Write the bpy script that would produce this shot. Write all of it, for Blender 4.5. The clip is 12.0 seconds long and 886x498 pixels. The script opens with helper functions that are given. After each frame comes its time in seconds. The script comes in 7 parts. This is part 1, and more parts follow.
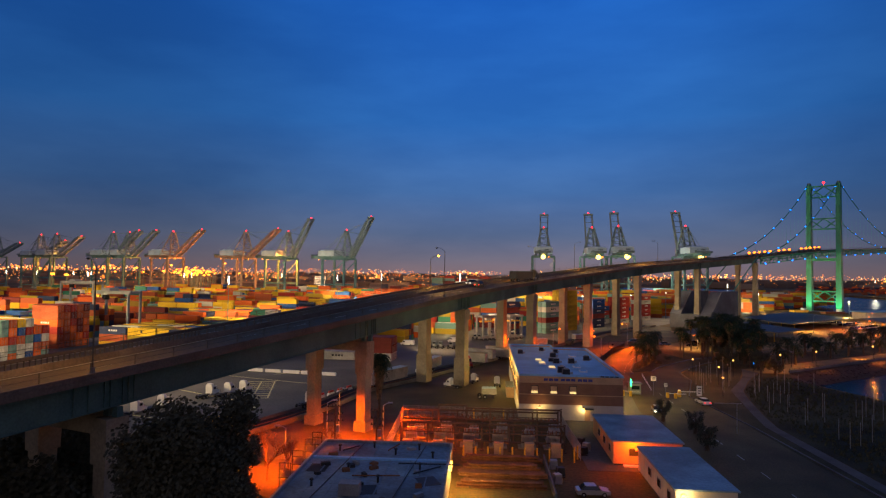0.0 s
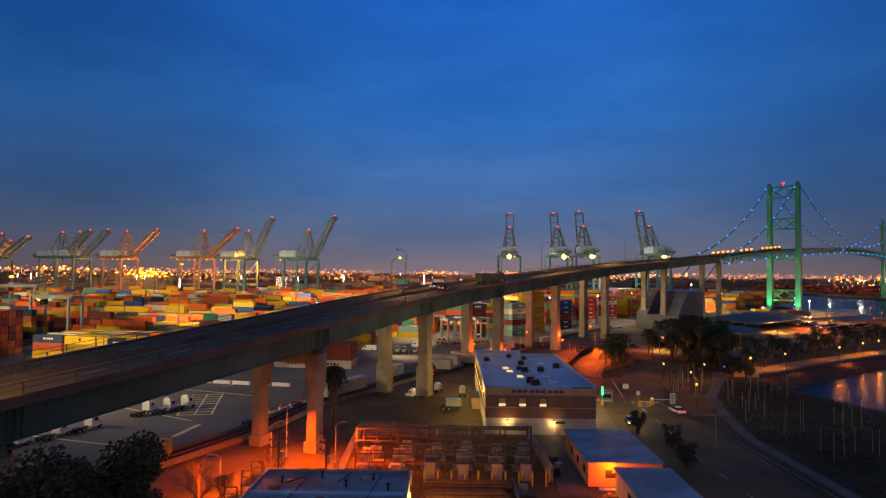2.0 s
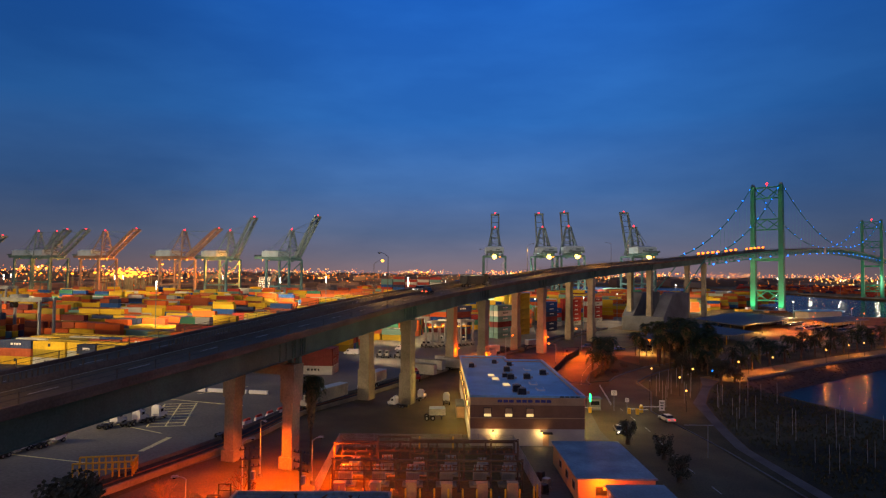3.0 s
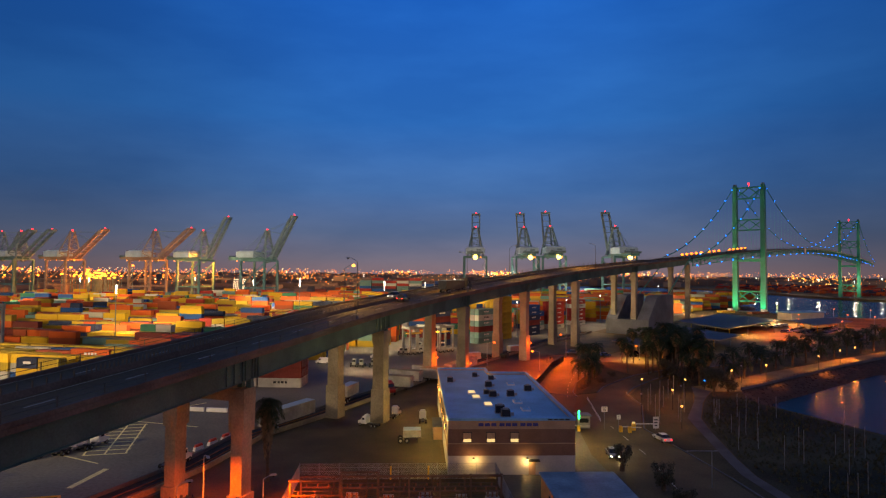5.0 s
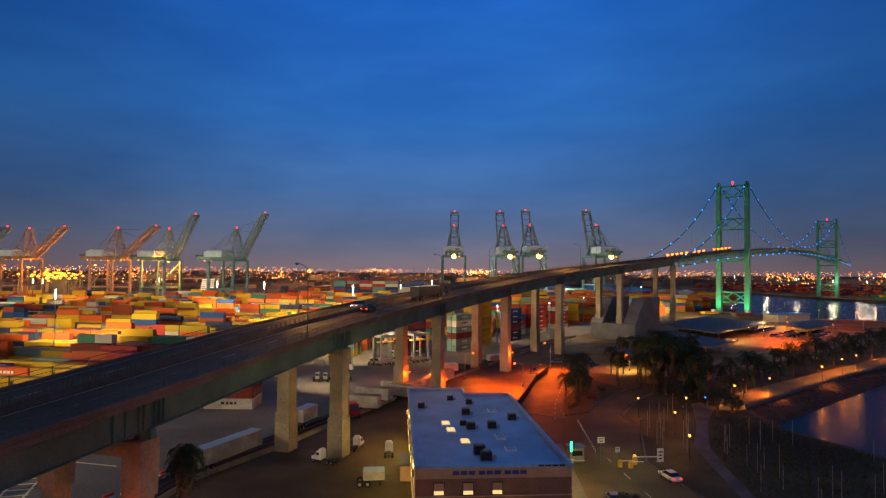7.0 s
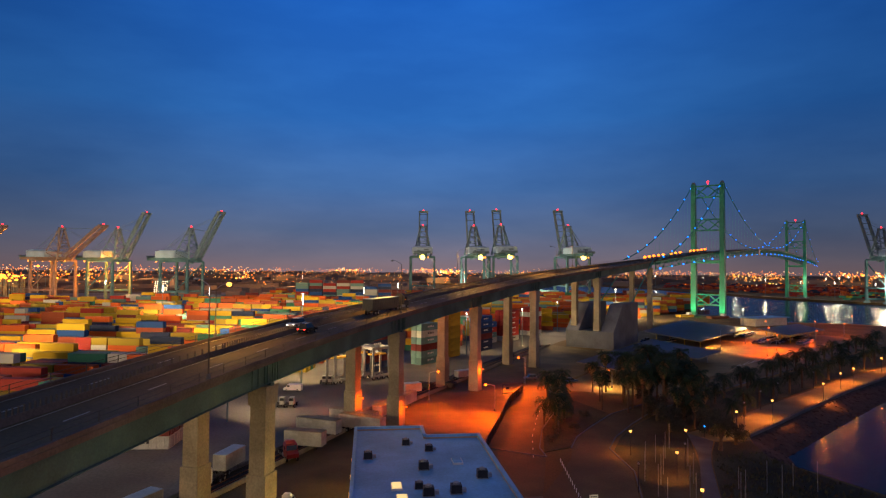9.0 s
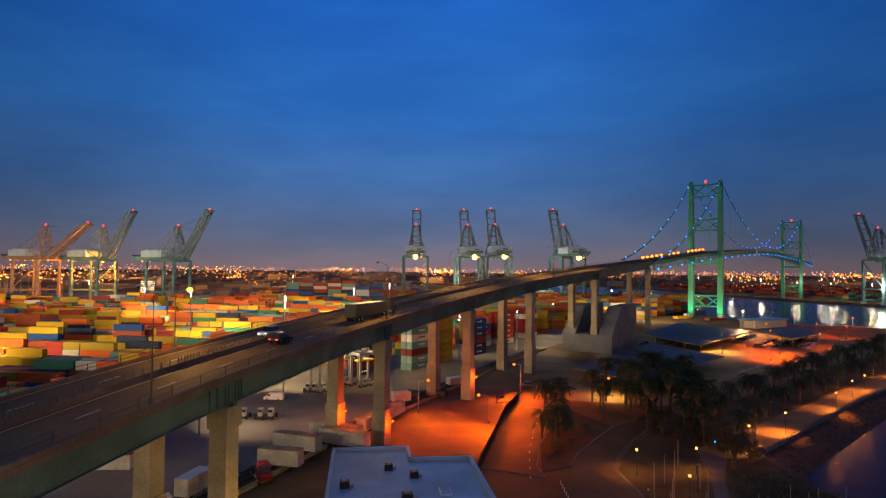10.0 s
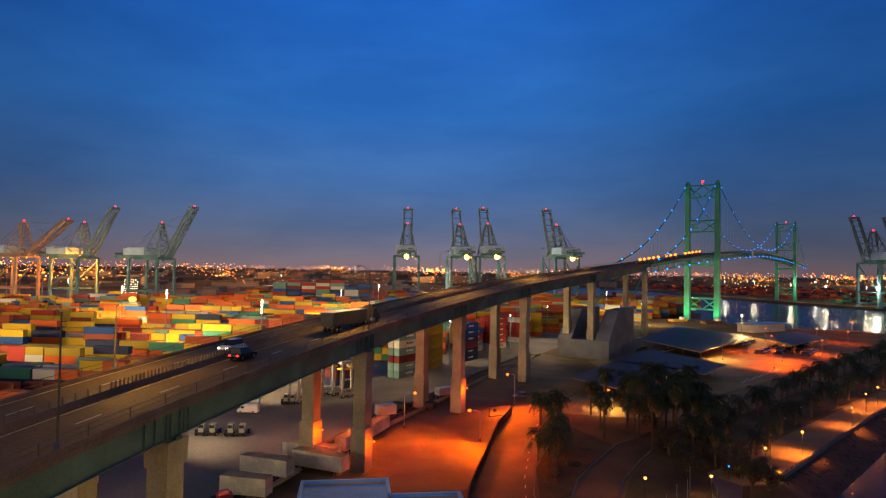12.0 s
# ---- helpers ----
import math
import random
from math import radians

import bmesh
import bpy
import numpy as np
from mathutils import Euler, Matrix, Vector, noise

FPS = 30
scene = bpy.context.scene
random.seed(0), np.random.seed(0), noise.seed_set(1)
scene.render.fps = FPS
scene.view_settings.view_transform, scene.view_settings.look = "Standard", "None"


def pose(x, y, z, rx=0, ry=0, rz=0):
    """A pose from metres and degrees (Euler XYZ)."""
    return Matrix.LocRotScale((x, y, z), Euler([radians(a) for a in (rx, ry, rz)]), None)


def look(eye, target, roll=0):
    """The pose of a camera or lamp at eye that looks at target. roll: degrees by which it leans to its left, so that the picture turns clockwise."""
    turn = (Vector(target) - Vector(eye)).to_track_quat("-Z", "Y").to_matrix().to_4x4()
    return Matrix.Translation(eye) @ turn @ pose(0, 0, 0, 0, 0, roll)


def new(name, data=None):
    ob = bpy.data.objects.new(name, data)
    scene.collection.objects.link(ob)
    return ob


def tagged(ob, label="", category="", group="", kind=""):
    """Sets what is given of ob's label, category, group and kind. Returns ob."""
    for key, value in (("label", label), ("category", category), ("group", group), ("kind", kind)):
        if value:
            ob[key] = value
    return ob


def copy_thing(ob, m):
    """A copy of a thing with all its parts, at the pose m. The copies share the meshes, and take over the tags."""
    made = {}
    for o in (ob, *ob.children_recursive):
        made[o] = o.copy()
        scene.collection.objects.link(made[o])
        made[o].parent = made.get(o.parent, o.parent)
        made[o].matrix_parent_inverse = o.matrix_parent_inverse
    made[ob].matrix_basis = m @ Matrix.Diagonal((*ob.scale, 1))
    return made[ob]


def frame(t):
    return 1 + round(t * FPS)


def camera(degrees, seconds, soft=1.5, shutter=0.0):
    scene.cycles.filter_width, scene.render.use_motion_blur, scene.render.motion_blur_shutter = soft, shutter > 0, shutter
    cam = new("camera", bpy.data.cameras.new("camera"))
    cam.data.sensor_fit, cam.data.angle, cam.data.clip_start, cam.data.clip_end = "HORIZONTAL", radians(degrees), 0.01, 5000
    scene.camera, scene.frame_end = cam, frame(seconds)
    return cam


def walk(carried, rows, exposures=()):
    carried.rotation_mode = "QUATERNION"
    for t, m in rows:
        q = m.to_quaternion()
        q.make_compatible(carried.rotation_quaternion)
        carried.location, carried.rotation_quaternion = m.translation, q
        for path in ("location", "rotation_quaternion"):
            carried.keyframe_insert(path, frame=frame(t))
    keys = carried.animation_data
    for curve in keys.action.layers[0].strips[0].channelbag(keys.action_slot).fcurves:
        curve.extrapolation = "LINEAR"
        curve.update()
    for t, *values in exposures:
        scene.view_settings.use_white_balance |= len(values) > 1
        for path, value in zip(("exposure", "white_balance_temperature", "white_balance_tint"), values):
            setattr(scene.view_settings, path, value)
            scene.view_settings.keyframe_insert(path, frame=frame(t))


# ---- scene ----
cam = camera(72.6, 12.0, 1.25)
PATH = [
    (0, (0.063, -6.318, 30.008), (-0.079, -4.324, 30.082), 0.8),
    (0.5, (0.232, -3.947, 29.931), (0.142, -1.95, 30.006), 0.7),
    (1, (0.249, -1.606, 30.001), (0.201, 0.392, 30.076), 0.6),
    (1.5, (0.408, 1.106, 30.237), (0.372, 3.105, 30.312), 0.6),
    (2, (0.518, 3.293, 30.858), (0.488, 5.292, 30.932), 0.6),
    (2.5, (0.678, 5.705, 31.37), (0.667, 7.703, 31.442), 0.7),
    (3, (0.809, 7.981, 31.914), (0.828, 9.98, 31.986), 0.6),
    (5, (2.019, 19.899, 33.364), (2.101, 21.896, 33.435), 0.5),
    (5.5, (2.51, 24.418, 33.804), (2.613, 26.414, 33.872), 0.5),
    (6, (3.188, 29.28, 34.158), (3.303, 31.275, 34.226), 0.4),
    (6.5, (3.894, 34.262, 34.612), (4.024, 36.256, 34.678), 0.4),
    (7, (4.551, 39.271, 35.051), (4.702, 41.264, 35.117), 0.5),
    (9, (8.96, 62.622, 37.281), (9.208, 64.606, 37.345), 0.5),
    (9.5, (10.047, 68.074, 37.644), (10.309, 70.055, 37.707), 0.6),
    (10, (11.198, 73.084, 37.931), (11.465, 75.066, 37.993), 0.6),
    (10.5, (12.147, 77.348, 38.145), (12.431, 79.326, 38.206), 0.7),
    (11, (12.88, 80.441, 38.613), (13.166, 82.42, 38.674), 0.8),
    (11.5, (13.333, 83.073, 38.995), (13.623, 85.051, 39.055), 0.9),
    (12, (13.605, 84.993, 39.039), (13.897, 86.97, 39.098), 1.0),
]
walk(cam, [(t, look(eye, target, roll)) for t, eye, target, roll in PATH])

# ---- world ----
world = bpy.data.worlds.new("dusk_sky")
scene.world = world
world.use_nodes = True
wn, wl = world.node_tree.nodes, world.node_tree.links
wn.clear()
w_out = wn.new("ShaderNodeOutputWorld")
w_bg = wn.new("ShaderNodeBackground")
w_co = wn.new("ShaderNodeTexCoord")
w_sep = wn.new("ShaderNodeSeparateXYZ")
w_ramp = wn.new("ShaderNodeValToRGB")
w_noise = wn.new("ShaderNodeTexNoise")
w_map = wn.new("ShaderNodeMapping")
w_mix = wn.new("ShaderNodeMixRGB")
w_map.inputs["Scale"].default_value = (1.2, 1.2, 4.5)
w_noise.inputs["Scale"].default_value = 2.2
w_noise.inputs["Detail"].default_value = 5
w_noise.inputs["Roughness"].default_value = 0.55
sky_stops = [(0.0, (0.150, 0.110, 0.130)), (0.02, (0.115, 0.108, 0.150)), (0.06, (0.072, 0.104, 0.190)),
             (0.13, (0.039, 0.106, 0.272)), (0.24, (0.018, 0.102, 0.345)), (0.42, (0.010, 0.088, 0.380)), (0.56, (0.030, 0.075, 0.22)), (1.0, (0.050, 0.072, 0.150))]
while len(w_ramp.color_ramp.elements) < len(sky_stops):
    w_ramp.color_ramp.elements.new(0.5)
for el, (p, c) in zip(w_ramp.color_ramp.elements, sky_stops):
    el.position, el.color = p, (*c, 1)
w_cl = wn.new("ShaderNodeValToRGB")
w_cl.color_ramp.elements[0].position, w_cl.color_ramp.elements[0].color = 0.36, (0.84, 0.86, 0.88, 1)
w_cl.color_ramp.elements[1].position, w_cl.color_ramp.elements[1].color = 0.66, (1.22, 1.12, 1.05, 1)
w_mix.blend_type, w_mix.inputs[0].default_value = "MULTIPLY", 1.0
wl.new(w_co.outputs["Generated"], w_sep.inputs[0])
wl.new(w_sep.outputs["Z"], w_ramp.inputs[0])
wl.new(w_co.outputs["Generated"], w_map.inputs[0])
wl.new(w_map.outputs[0], w_noise.inputs["Vector"])
wl.new(w_noise.outputs[0], w_cl.inputs[0])
w_off, w_abs, w_side = wn.new("ShaderNodeMath"), wn.new("ShaderNodeMath"), wn.new("ShaderNodeMapRange")
w_off.operation, w_off.inputs[1].default_value, w_abs.operation = "SUBTRACT", 0.06, "ABSOLUTE"
w_side.interpolation_type = "SMOOTHSTEP"
w_side.inputs["From Min"].default_value, w_side.inputs["From Max"].default_value = 0.08, 0.62
w_side.inputs["To Min"].default_value, w_side.inputs["To Max"].default_value = 1.2, 0.68
w_wide = wn.new("ShaderNodeMixRGB")
w_wide.blend_type, w_wide.inputs[0].default_value = "MULTIPLY", 1.0
wl.new(w_sep.outputs["X"], w_off.inputs[0])
wl.new(w_off.outputs[0], w_abs.inputs[0])
wl.new(w_abs.outputs[0], w_side.inputs["Value"])
wl.new(w_ramp.outputs[0], w_wide.inputs[1])
wl.new(w_side.outputs[0], w_wide.inputs[2])
wl.new(w_wide.outputs[0], w_mix.inputs[1])
wl.new(w_cl.outputs[0], w_mix.inputs[2])
# afterglow low in the west, behind the walk
w_west = wn.new("ShaderNodeMapRange")
w_west.inputs["From Min"].default_value, w_west.inputs["From Max"].default_value = 0.15, -0.9
w_low = wn.new("ShaderNodeMapRange")
w_low.inputs["From Min"].default_value, w_low.inputs["From Max"].default_value = 0.75, 0.0
w_mul = wn.new("ShaderNodeMath")
w_mul.operation = "MULTIPLY"
w_glow = wn.new("ShaderNodeMixRGB")
w_glow.inputs[2].default_value = (0.36, 0.245, 0.185, 1)
wl.new(w_sep.outputs["Y"], w_west.inputs["Value"])
wl.new(w_sep.outputs["Z"], w_low.inputs["Value"])
wl.new(w_west.outputs[0], w_mul.inputs[0])
wl.new(w_low.outputs[0], w_mul.inputs[1])
wl.new(w_mul.outputs[0], w_glow.inputs[0])
wl.new(w_mix.outputs[0], w_glow.inputs[1])
wl.new(w_glow.outputs[0], w_bg.inputs[0])
wl.new(w_bg.outputs[0], w_out.inputs[0])
w_bg.inputs[1].default_value = 1.24

SODIUM = (1.0, 0.10, 0.0)
WARM = (1.0, 0.62, 0.26)
COOL = (1.0, 0.93, 0.80)


def point_light(name, place, watts, colour, radius=0.35):
    data = bpy.data.lights.new(name, "POINT")
    data.energy, data.color, data.shadow_soft_size = watts, colour, radius
    ob = new(name, data)
    ob.location = place
    return ob


def spot_light(name, place, target, watts, colour, angle=110, radius=0.3):
    data = bpy.data.lights.new(name, "SPOT")
    data.energy, data.color, data.shadow_soft_size = watts, colour, radius
    data.spot_size, data.spot_blend = radians(angle), 0.6
    ob = new(name, data)
    ob.matrix_world = look(place, target)
    return ob


# ---- materials ----
def surface(name, colour, rough=0.7, metal=0.0, var=0.25, scale=0.5, bump=0.15, fine=9.0, jitter=0.0, stain=0.0):
    """A surface with broad and fine variation of its colour and a fine relief."""
    m = bpy.data.materials.new(name)
    m.use_nodes = True
    n, l = m.node_tree.nodes, m.node_tree.links
    bsdf = n["Principled BSDF"]
    co = n.new("ShaderNodeTexCoord")
    broad, grain = n.new("ShaderNodeTexNoise"), n.new("ShaderNodeTexNoise")
    broad.inputs["Scale"].default_value, grain.inputs["Scale"].default_value = scale, scale * fine
    broad.inputs["Detail"].default_value, grain.inputs["Detail"].default_value = 4, 3
    add = n.new("ShaderNodeMath")
    add.operation = "ADD"
    ramp = n.new("ShaderNodeValToRGB")
    lo = [max(0.0, c * (1 - var)) for c in colour]
    hi = [min(1.0, c * (1 + var)) for c in colour]
    ramp.color_ramp.elements[0].position, ramp.color_ramp.elements[0].color = 0.72, (*lo, 1)
    ramp.color_ramp.elements[1].position, ramp.color_ramp.elements[1].color = 1.28, (*hi, 1)
    half = n.new("ShaderNodeMath")
    half.operation, half.inputs[1].default_value = "MULTIPLY", 0.5
    ramp.color_ramp.elements[0].position, ramp.color_ramp.elements[1].position = 0.36, 0.64
    l.new(co.outputs["Object"], broad.inputs["Vector"])
    l.new(co.outputs["Object"], grain.inputs["Vector"])
    l.new(broad.outputs[0], add.inputs[0])
    l.new(grain.outputs[0], add.inputs[1])
    l.new(add.outputs[0], half.inputs[0])
    l.new(half.outputs[0], ramp.inputs[0])
    top = ramp.outputs[0]
    if stain:
        big = n.new("ShaderNodeTexNoise")
        big.inputs["Scale"].default_value, big.inputs["Detail"].default_value = scale * 0.35, 6
        sr = n.new("ShaderNodeValToRGB")
        sr.color_ramp.elements[0].position, sr.color_ramp.elements[0].color = 0.42, (1 - stain,) * 3 + (1,)
        sr.color_ramp.elements[1].position, sr.color_ramp.elements[1].color = 0.6, (1, 1, 1, 1)
        mul = n.new("ShaderNodeMixRGB")
        mul.blend_type, mul.inputs[0].default_value = "MULTIPLY", 1
        l.new(co.outputs["Object"], big.inputs["Vector"])
        l.new(big.outputs[0], sr.inputs[0])
        l.new(top, mul.inputs[1])
        l.new(sr.outputs[0], mul.inputs[2])
        top = mul.outputs[0]
    if jitter:
        info, hsv = n.new("ShaderNodeObjectInfo"), n.new("ShaderNodeHueSaturation")
        span = n.new("ShaderNodeMapRange")
        span.inputs["To Min"].default_value, span.inputs["To Max"].default_value = 1 - jitter, 1 + jitter
        l.new(info.outputs["Random"], span.inputs["Value"])
        l.new(span.outputs[0], hsv.inputs["Value"])
        l.new(top, hsv.inputs["Color"])
        top = hsv.outputs[0]
    l.new(top, bsdf.inputs["Base Color"])
    bsdf.inputs["Roughness"].default_value, bsdf.inputs["Metallic"].default_value = rough, metal
    if rough >= 0.7:
        bsdf.inputs["Specular IOR Level"].default_value = 0.18
    if bump:
        b = n.new("ShaderNodeBump")
        b.inputs["Strength"].default_value, b.inputs["Distance"].default_value = bump, 0.05
        l.new(grain.outputs[0], b.inputs["Height"])
        l.new(b.outputs[0], bsdf.inputs["Normal"])
    return m


def glow(name, colour, strength):
    m = bpy.data.materials.new(name)
    m.use_nodes = True
    b = m.node_tree.nodes["Principled BSDF"]
    b.inputs["Base Color"].default_value = (*[c * 0.5 for c in colour], 1)
    b.inputs["Emission Color"].default_value, b.inputs["Emission Strength"].default_value = (*colour, 1), strength
    m.cycles.emission_sampling = "NONE"
    return m


def island_colours(name, colours, rough=0.55):
    """Every loose piece of the mesh takes one of the colours."""
    m = bpy.data.materials.new(name)
    m.use_nodes = True
    n, l = m.node_tree.nodes, m.node_tree.links
    geo, ramp, noi = n.new("ShaderNodeNewGeometry"), n.new("ShaderNodeValToRGB"), n.new("ShaderNodeTexNoise")
    mul = n.new("ShaderNodeMixRGB")
    mul.blend_type, mul.inputs[0].default_value = "MULTIPLY", 0.7
    ramp.color_ramp.interpolation = "CONSTANT"
    while len(ramp.color_ramp.elements) < len(colours):
        ramp.color_ramp.elements.new(0.5)
    for k, (el, c) in enumerate(zip(ramp.color_ramp.elements, colours)):
        el.position, el.color = k / len(colours), (*c, 1)
    noi.inputs["Scale"].default_value = 0.8
    l.new(geo.outputs["Random Per Island"], ramp.inputs[0])
    l.new(ramp.outputs[0], mul.inputs[1])
    l.new(noi.outputs[0], mul.inputs[2])
    l.new(mul.outputs[0], n["Principled BSDF"].inputs["Base Color"])
    n["Principled BSDF"].inputs["Roughness"].default_value = rough
    n["Principled BSDF"].inputs["Specular IOR Level"].default_value = 0.1
    return m


M_RAIL = surface("weathered_rail_steel", (0.10, 0.085, 0.065), 0.75, 0.2, 0.25, 1.0, 0.05, 10)
M_ASPHALT = surface("asphalt", (0.112, 0.084, 0.036), 0.75, 0, 0.35, 0.12, 0.25, 30, stain=0.4)
M_YARD = surface("yard_concrete", (0.165, 0.155, 0.128), 0.75, 0, 0.25, 0.06, 0.2, 30, stain=0.4)
M_GROUND = surface("ground_dirt", (0.140, 0.092, 0.032), 0.9, 0, 0.35, 0.05, 0.3, 40, stain=0.4)
M_GRASS = surface("grass_soil", (0.072, 0.064, 0.032), 0.95, 0, 0.45, 0.10, 0.5, 30, stain=0.5)
M_PAVING = surface("pale_paving", (0.20, 0.155, 0.075), 0.8, 0, 0.2, 0.2, 0.15, 20, stain=0.2)
M_PATH = surface("grey_footpath_concrete", (0.12, 0.115, 0.11), 0.85, 0, 0.2, 0.3, 0.15, 20, stain=0.3)
M_CONC = surface("weathered_concrete", (0.32, 0.275, 0.19), 0.85, 0, 0.22, 0.25, 0.2, 12, stain=0.35)
M_CONC_D = surface("grey_concrete", (0.135, 0.143, 0.16), 0.85, 0, 0.2, 0.2, 0.2, 14, stain=0.3)
M_DECK = surface("deck_concrete", (0.112, 0.084, 0.040), 0.7, 0, 0.3, 0.10, 0.2, 25, stain=0.35)
M_PARAPET = surface("parapet_concrete", (0.15, 0.115, 0.09), 0.85, 0, 0.25, 0.3, 0.2, 12, stain=0.3)
M_STEEL_G = surface("green_painted_steel", (0.080, 0.150, 0.135), 0.75, 0.1, 0.2, 0.3, 0.08, 15, stain=0.3)
M_TOWER = surface("bridge_green_paint", (0.015, 0.26, 0.16), 0.5, 0.1, 0.2, 0.2, 0.08, 15, stain=0.25)
M_CRANE = surface("crane_blue_green_paint", (0.09, 0.19, 0.21), 0.7, 0.1, 0.2, 0.2, 0.05, 10, stain=0.25)
M_CRANE_D = surface("crane_dark_steel", (0.13, 0.19, 0.21), 0.7, 0.0, 0.25, 0.2, 0.05, 10)
# Brown carries part of the orange sodium light; truck cabs and funnel share it.
M_CRANE_O = surface("crane_sodium_tint", (0.22, 0.16, 0.12), 0.5, 0.1, 0.25, 0.2, 0.05, 10)
M_HOUSE_W = surface("machinery_house_white", (0.34, 0.46, 0.55), 0.7, 0, 0.12, 0.2, 0.05, 10)
M_DARK = surface("dark_metal", (0.03, 0.03, 0.033), 0.5, 0.5, 0.25, 1.0, 0.05, 10)
M_GALV = surface("galvanised_steel", (0.30, 0.31, 0.32), 0.45, 0.7, 0.2, 1.0, 0.05, 10)
M_WHITE = surface("white_paint", (0.72, 0.72, 0.70), 0.5, 0, 0.1, 0.8, 0.05, 10, stain=0.12)
M_GANTRY = surface("gantry_grey_white_paint", (0.24, 0.26, 0.25), 0.6, 0, 0.15, 0.8, 0.05, 10, stain=0.2)
M_YELLOW = surface("yellow_paint", (0.70, 0.42, 0.03), 0.6, 0, 0.2, 1.5, 0.05, 10)
M_LINE = surface("road_marking_white", (0.42, 0.40, 0.34), 0.7, 0, 0.2, 1.5, 0.05, 10)
M_LINE_Y = surface("road_marking_yellow", (0.78, 0.72, 0.34), 0.7, 0, 0.2, 1.5, 0.05, 10)
M_RUBBER = surface("rubber", (0.02, 0.02, 0.02), 0.85, 0, 0.2, 2, 0.1, 10)
M_GLASSY = surface("dark_glazing", (0.015, 0.018, 0.022), 0.08, 0, 0.1, 1, 0.0, 5)
M_ROOF = surface("pale_membrane_roof", (0.20, 0.46, 0.72), 0.55, 0, 0.15, 0.25, 0.1, 12, stain=0.25)
M_ROOF_H = surface("weathered_hut_roof", (0.22, 0.33, 0.40), 0.6, 0, 0.25, 0.3, 0.1, 10, stain=0.4)
M_ROOF_B = surface("grey_blue_flat_roof", (0.17, 0.25, 0.32), 0.6, 0, 0.35, 0.25, 0.2, 9, stain=0.6)
M_BROWN = surface("brown_wall_panel", (0.25, 0.135, 0.085), 0.8, 0, 0.15, 0.5, 0.15, 12)
M_TAN = surface("tan_wall_panel", (0.52, 0.33, 0.19), 0.8, 0, 0.15, 0.5, 0.15, 12)
M_CREAM = surface("cream_plaster", (0.62, 0.56, 0.46), 0.8, 0, 0.12, 0.5, 0.15, 12, stain=0.15)
M_ORANGE_W = surface("ochre_site_cladding", (0.52, 0.32, 0.16), 0.75, 0, 0.15, 0.8, 0.1, 10)
M_RUST = surface("rusty_steel", (0.22, 0.10, 0.05), 0.8, 0.2, 0.35, 0.8, 0.15, 10)
M_SOLAR = surface("dark_solar_canopy", (0.026, 0.044, 0.090), 0.42, 0.0, 0.25, 0.15, 0.02, 20)
M_ROCK = surface("riprap_rock", (0.046, 0.036, 0.032), 0.9, 0, 0.4, 0.6, 0.5, 6)
M_FRAME = surface("brown_oxide_steel", (0.13, 0.085, 0.06), 0.7, 0.2, 0.3, 0.8, 0.1, 10, stain=0.3)
M_EQUIP = surface("pale_grey_equipment_paint", (0.40, 0.39, 0.36), 0.6, 0, 0.2, 0.8, 0.05, 10, stain=0.35)
M_BARK = surface("palm_bark", (0.12, 0.085, 0.055), 0.95, 0, 0.3, 1.5, 0.5, 10)
M_SKIRT = surface("dry_palm_skirt", (0.26, 0.16, 0.08), 0.95, 0, 0.35, 2.0, 0.5, 10)
M_FROND = surface("palm_fronds", (0.035, 0.055, 0.022), 0.7, 0, 0.4, 1.5, 0.2, 8, jitter=0.25)
M_LEAF = surface("dark_tree_leaves", (0.062, 0.060, 0.036), 0.8, 0, 0.45, 1.2, 0.2, 8)
M_TUFT = surface("dry_grass_tufts", (0.075, 0.070, 0.035), 0.9, 0, 0.4, 1.2, 0.2, 8)
M_TWIG = surface("bare_twigs", (0.19, 0.12, 0.06), 0.9, 0, 0.3, 1.5, 0.2, 8)
M_SODIUM = glow("sodium_lamp_glow", (1.0, 0.17, 0.01), 3.2)
M_WARMGLOW = glow("warm_lamp_glow", (1.0, 0.50, 0.10), 3)
M_COOLGLOW = glow("white_lamp_glow", (1.0, 0.93, 0.80), 6)
M_REDGLOW = glow("red_beacon_glow", (1.0, 0.02, 0.03), 4)
M_BLUEGLOW = glow("blue_lamp_glow", (0.0, 0.16, 1.0), 7.0)
M_GREENGLOW = glow("green_signal_glow", (0.02, 1.0, 0.25), 6)
M_AMBER = glow("amber_beacon_glow", (1.0, 0.17, 0.01), 5.0)
M_WINDOW = glow("lit_window", (1.0, 0.68, 0.26), 1.0)
M_FLOOD = glow("crane_flood_lamp_glow", (1.0, 0.62, 0.13), 6.0)
M_HALO = glow("flood_lamp_glow", (1.0, 0.42, 0.06), 4.0)
M_CLUSTER = glow("sodium_cluster_glow", (1.0, 0.27, 0.02), 6.0)
M_WORK = glow("crane_work_lamp_glow", (1.0, 0.30, 0.03), 3.0)
M_TAIL = glow("tail_lamp_glow", (1.0, 0.02, 0.02), 5)

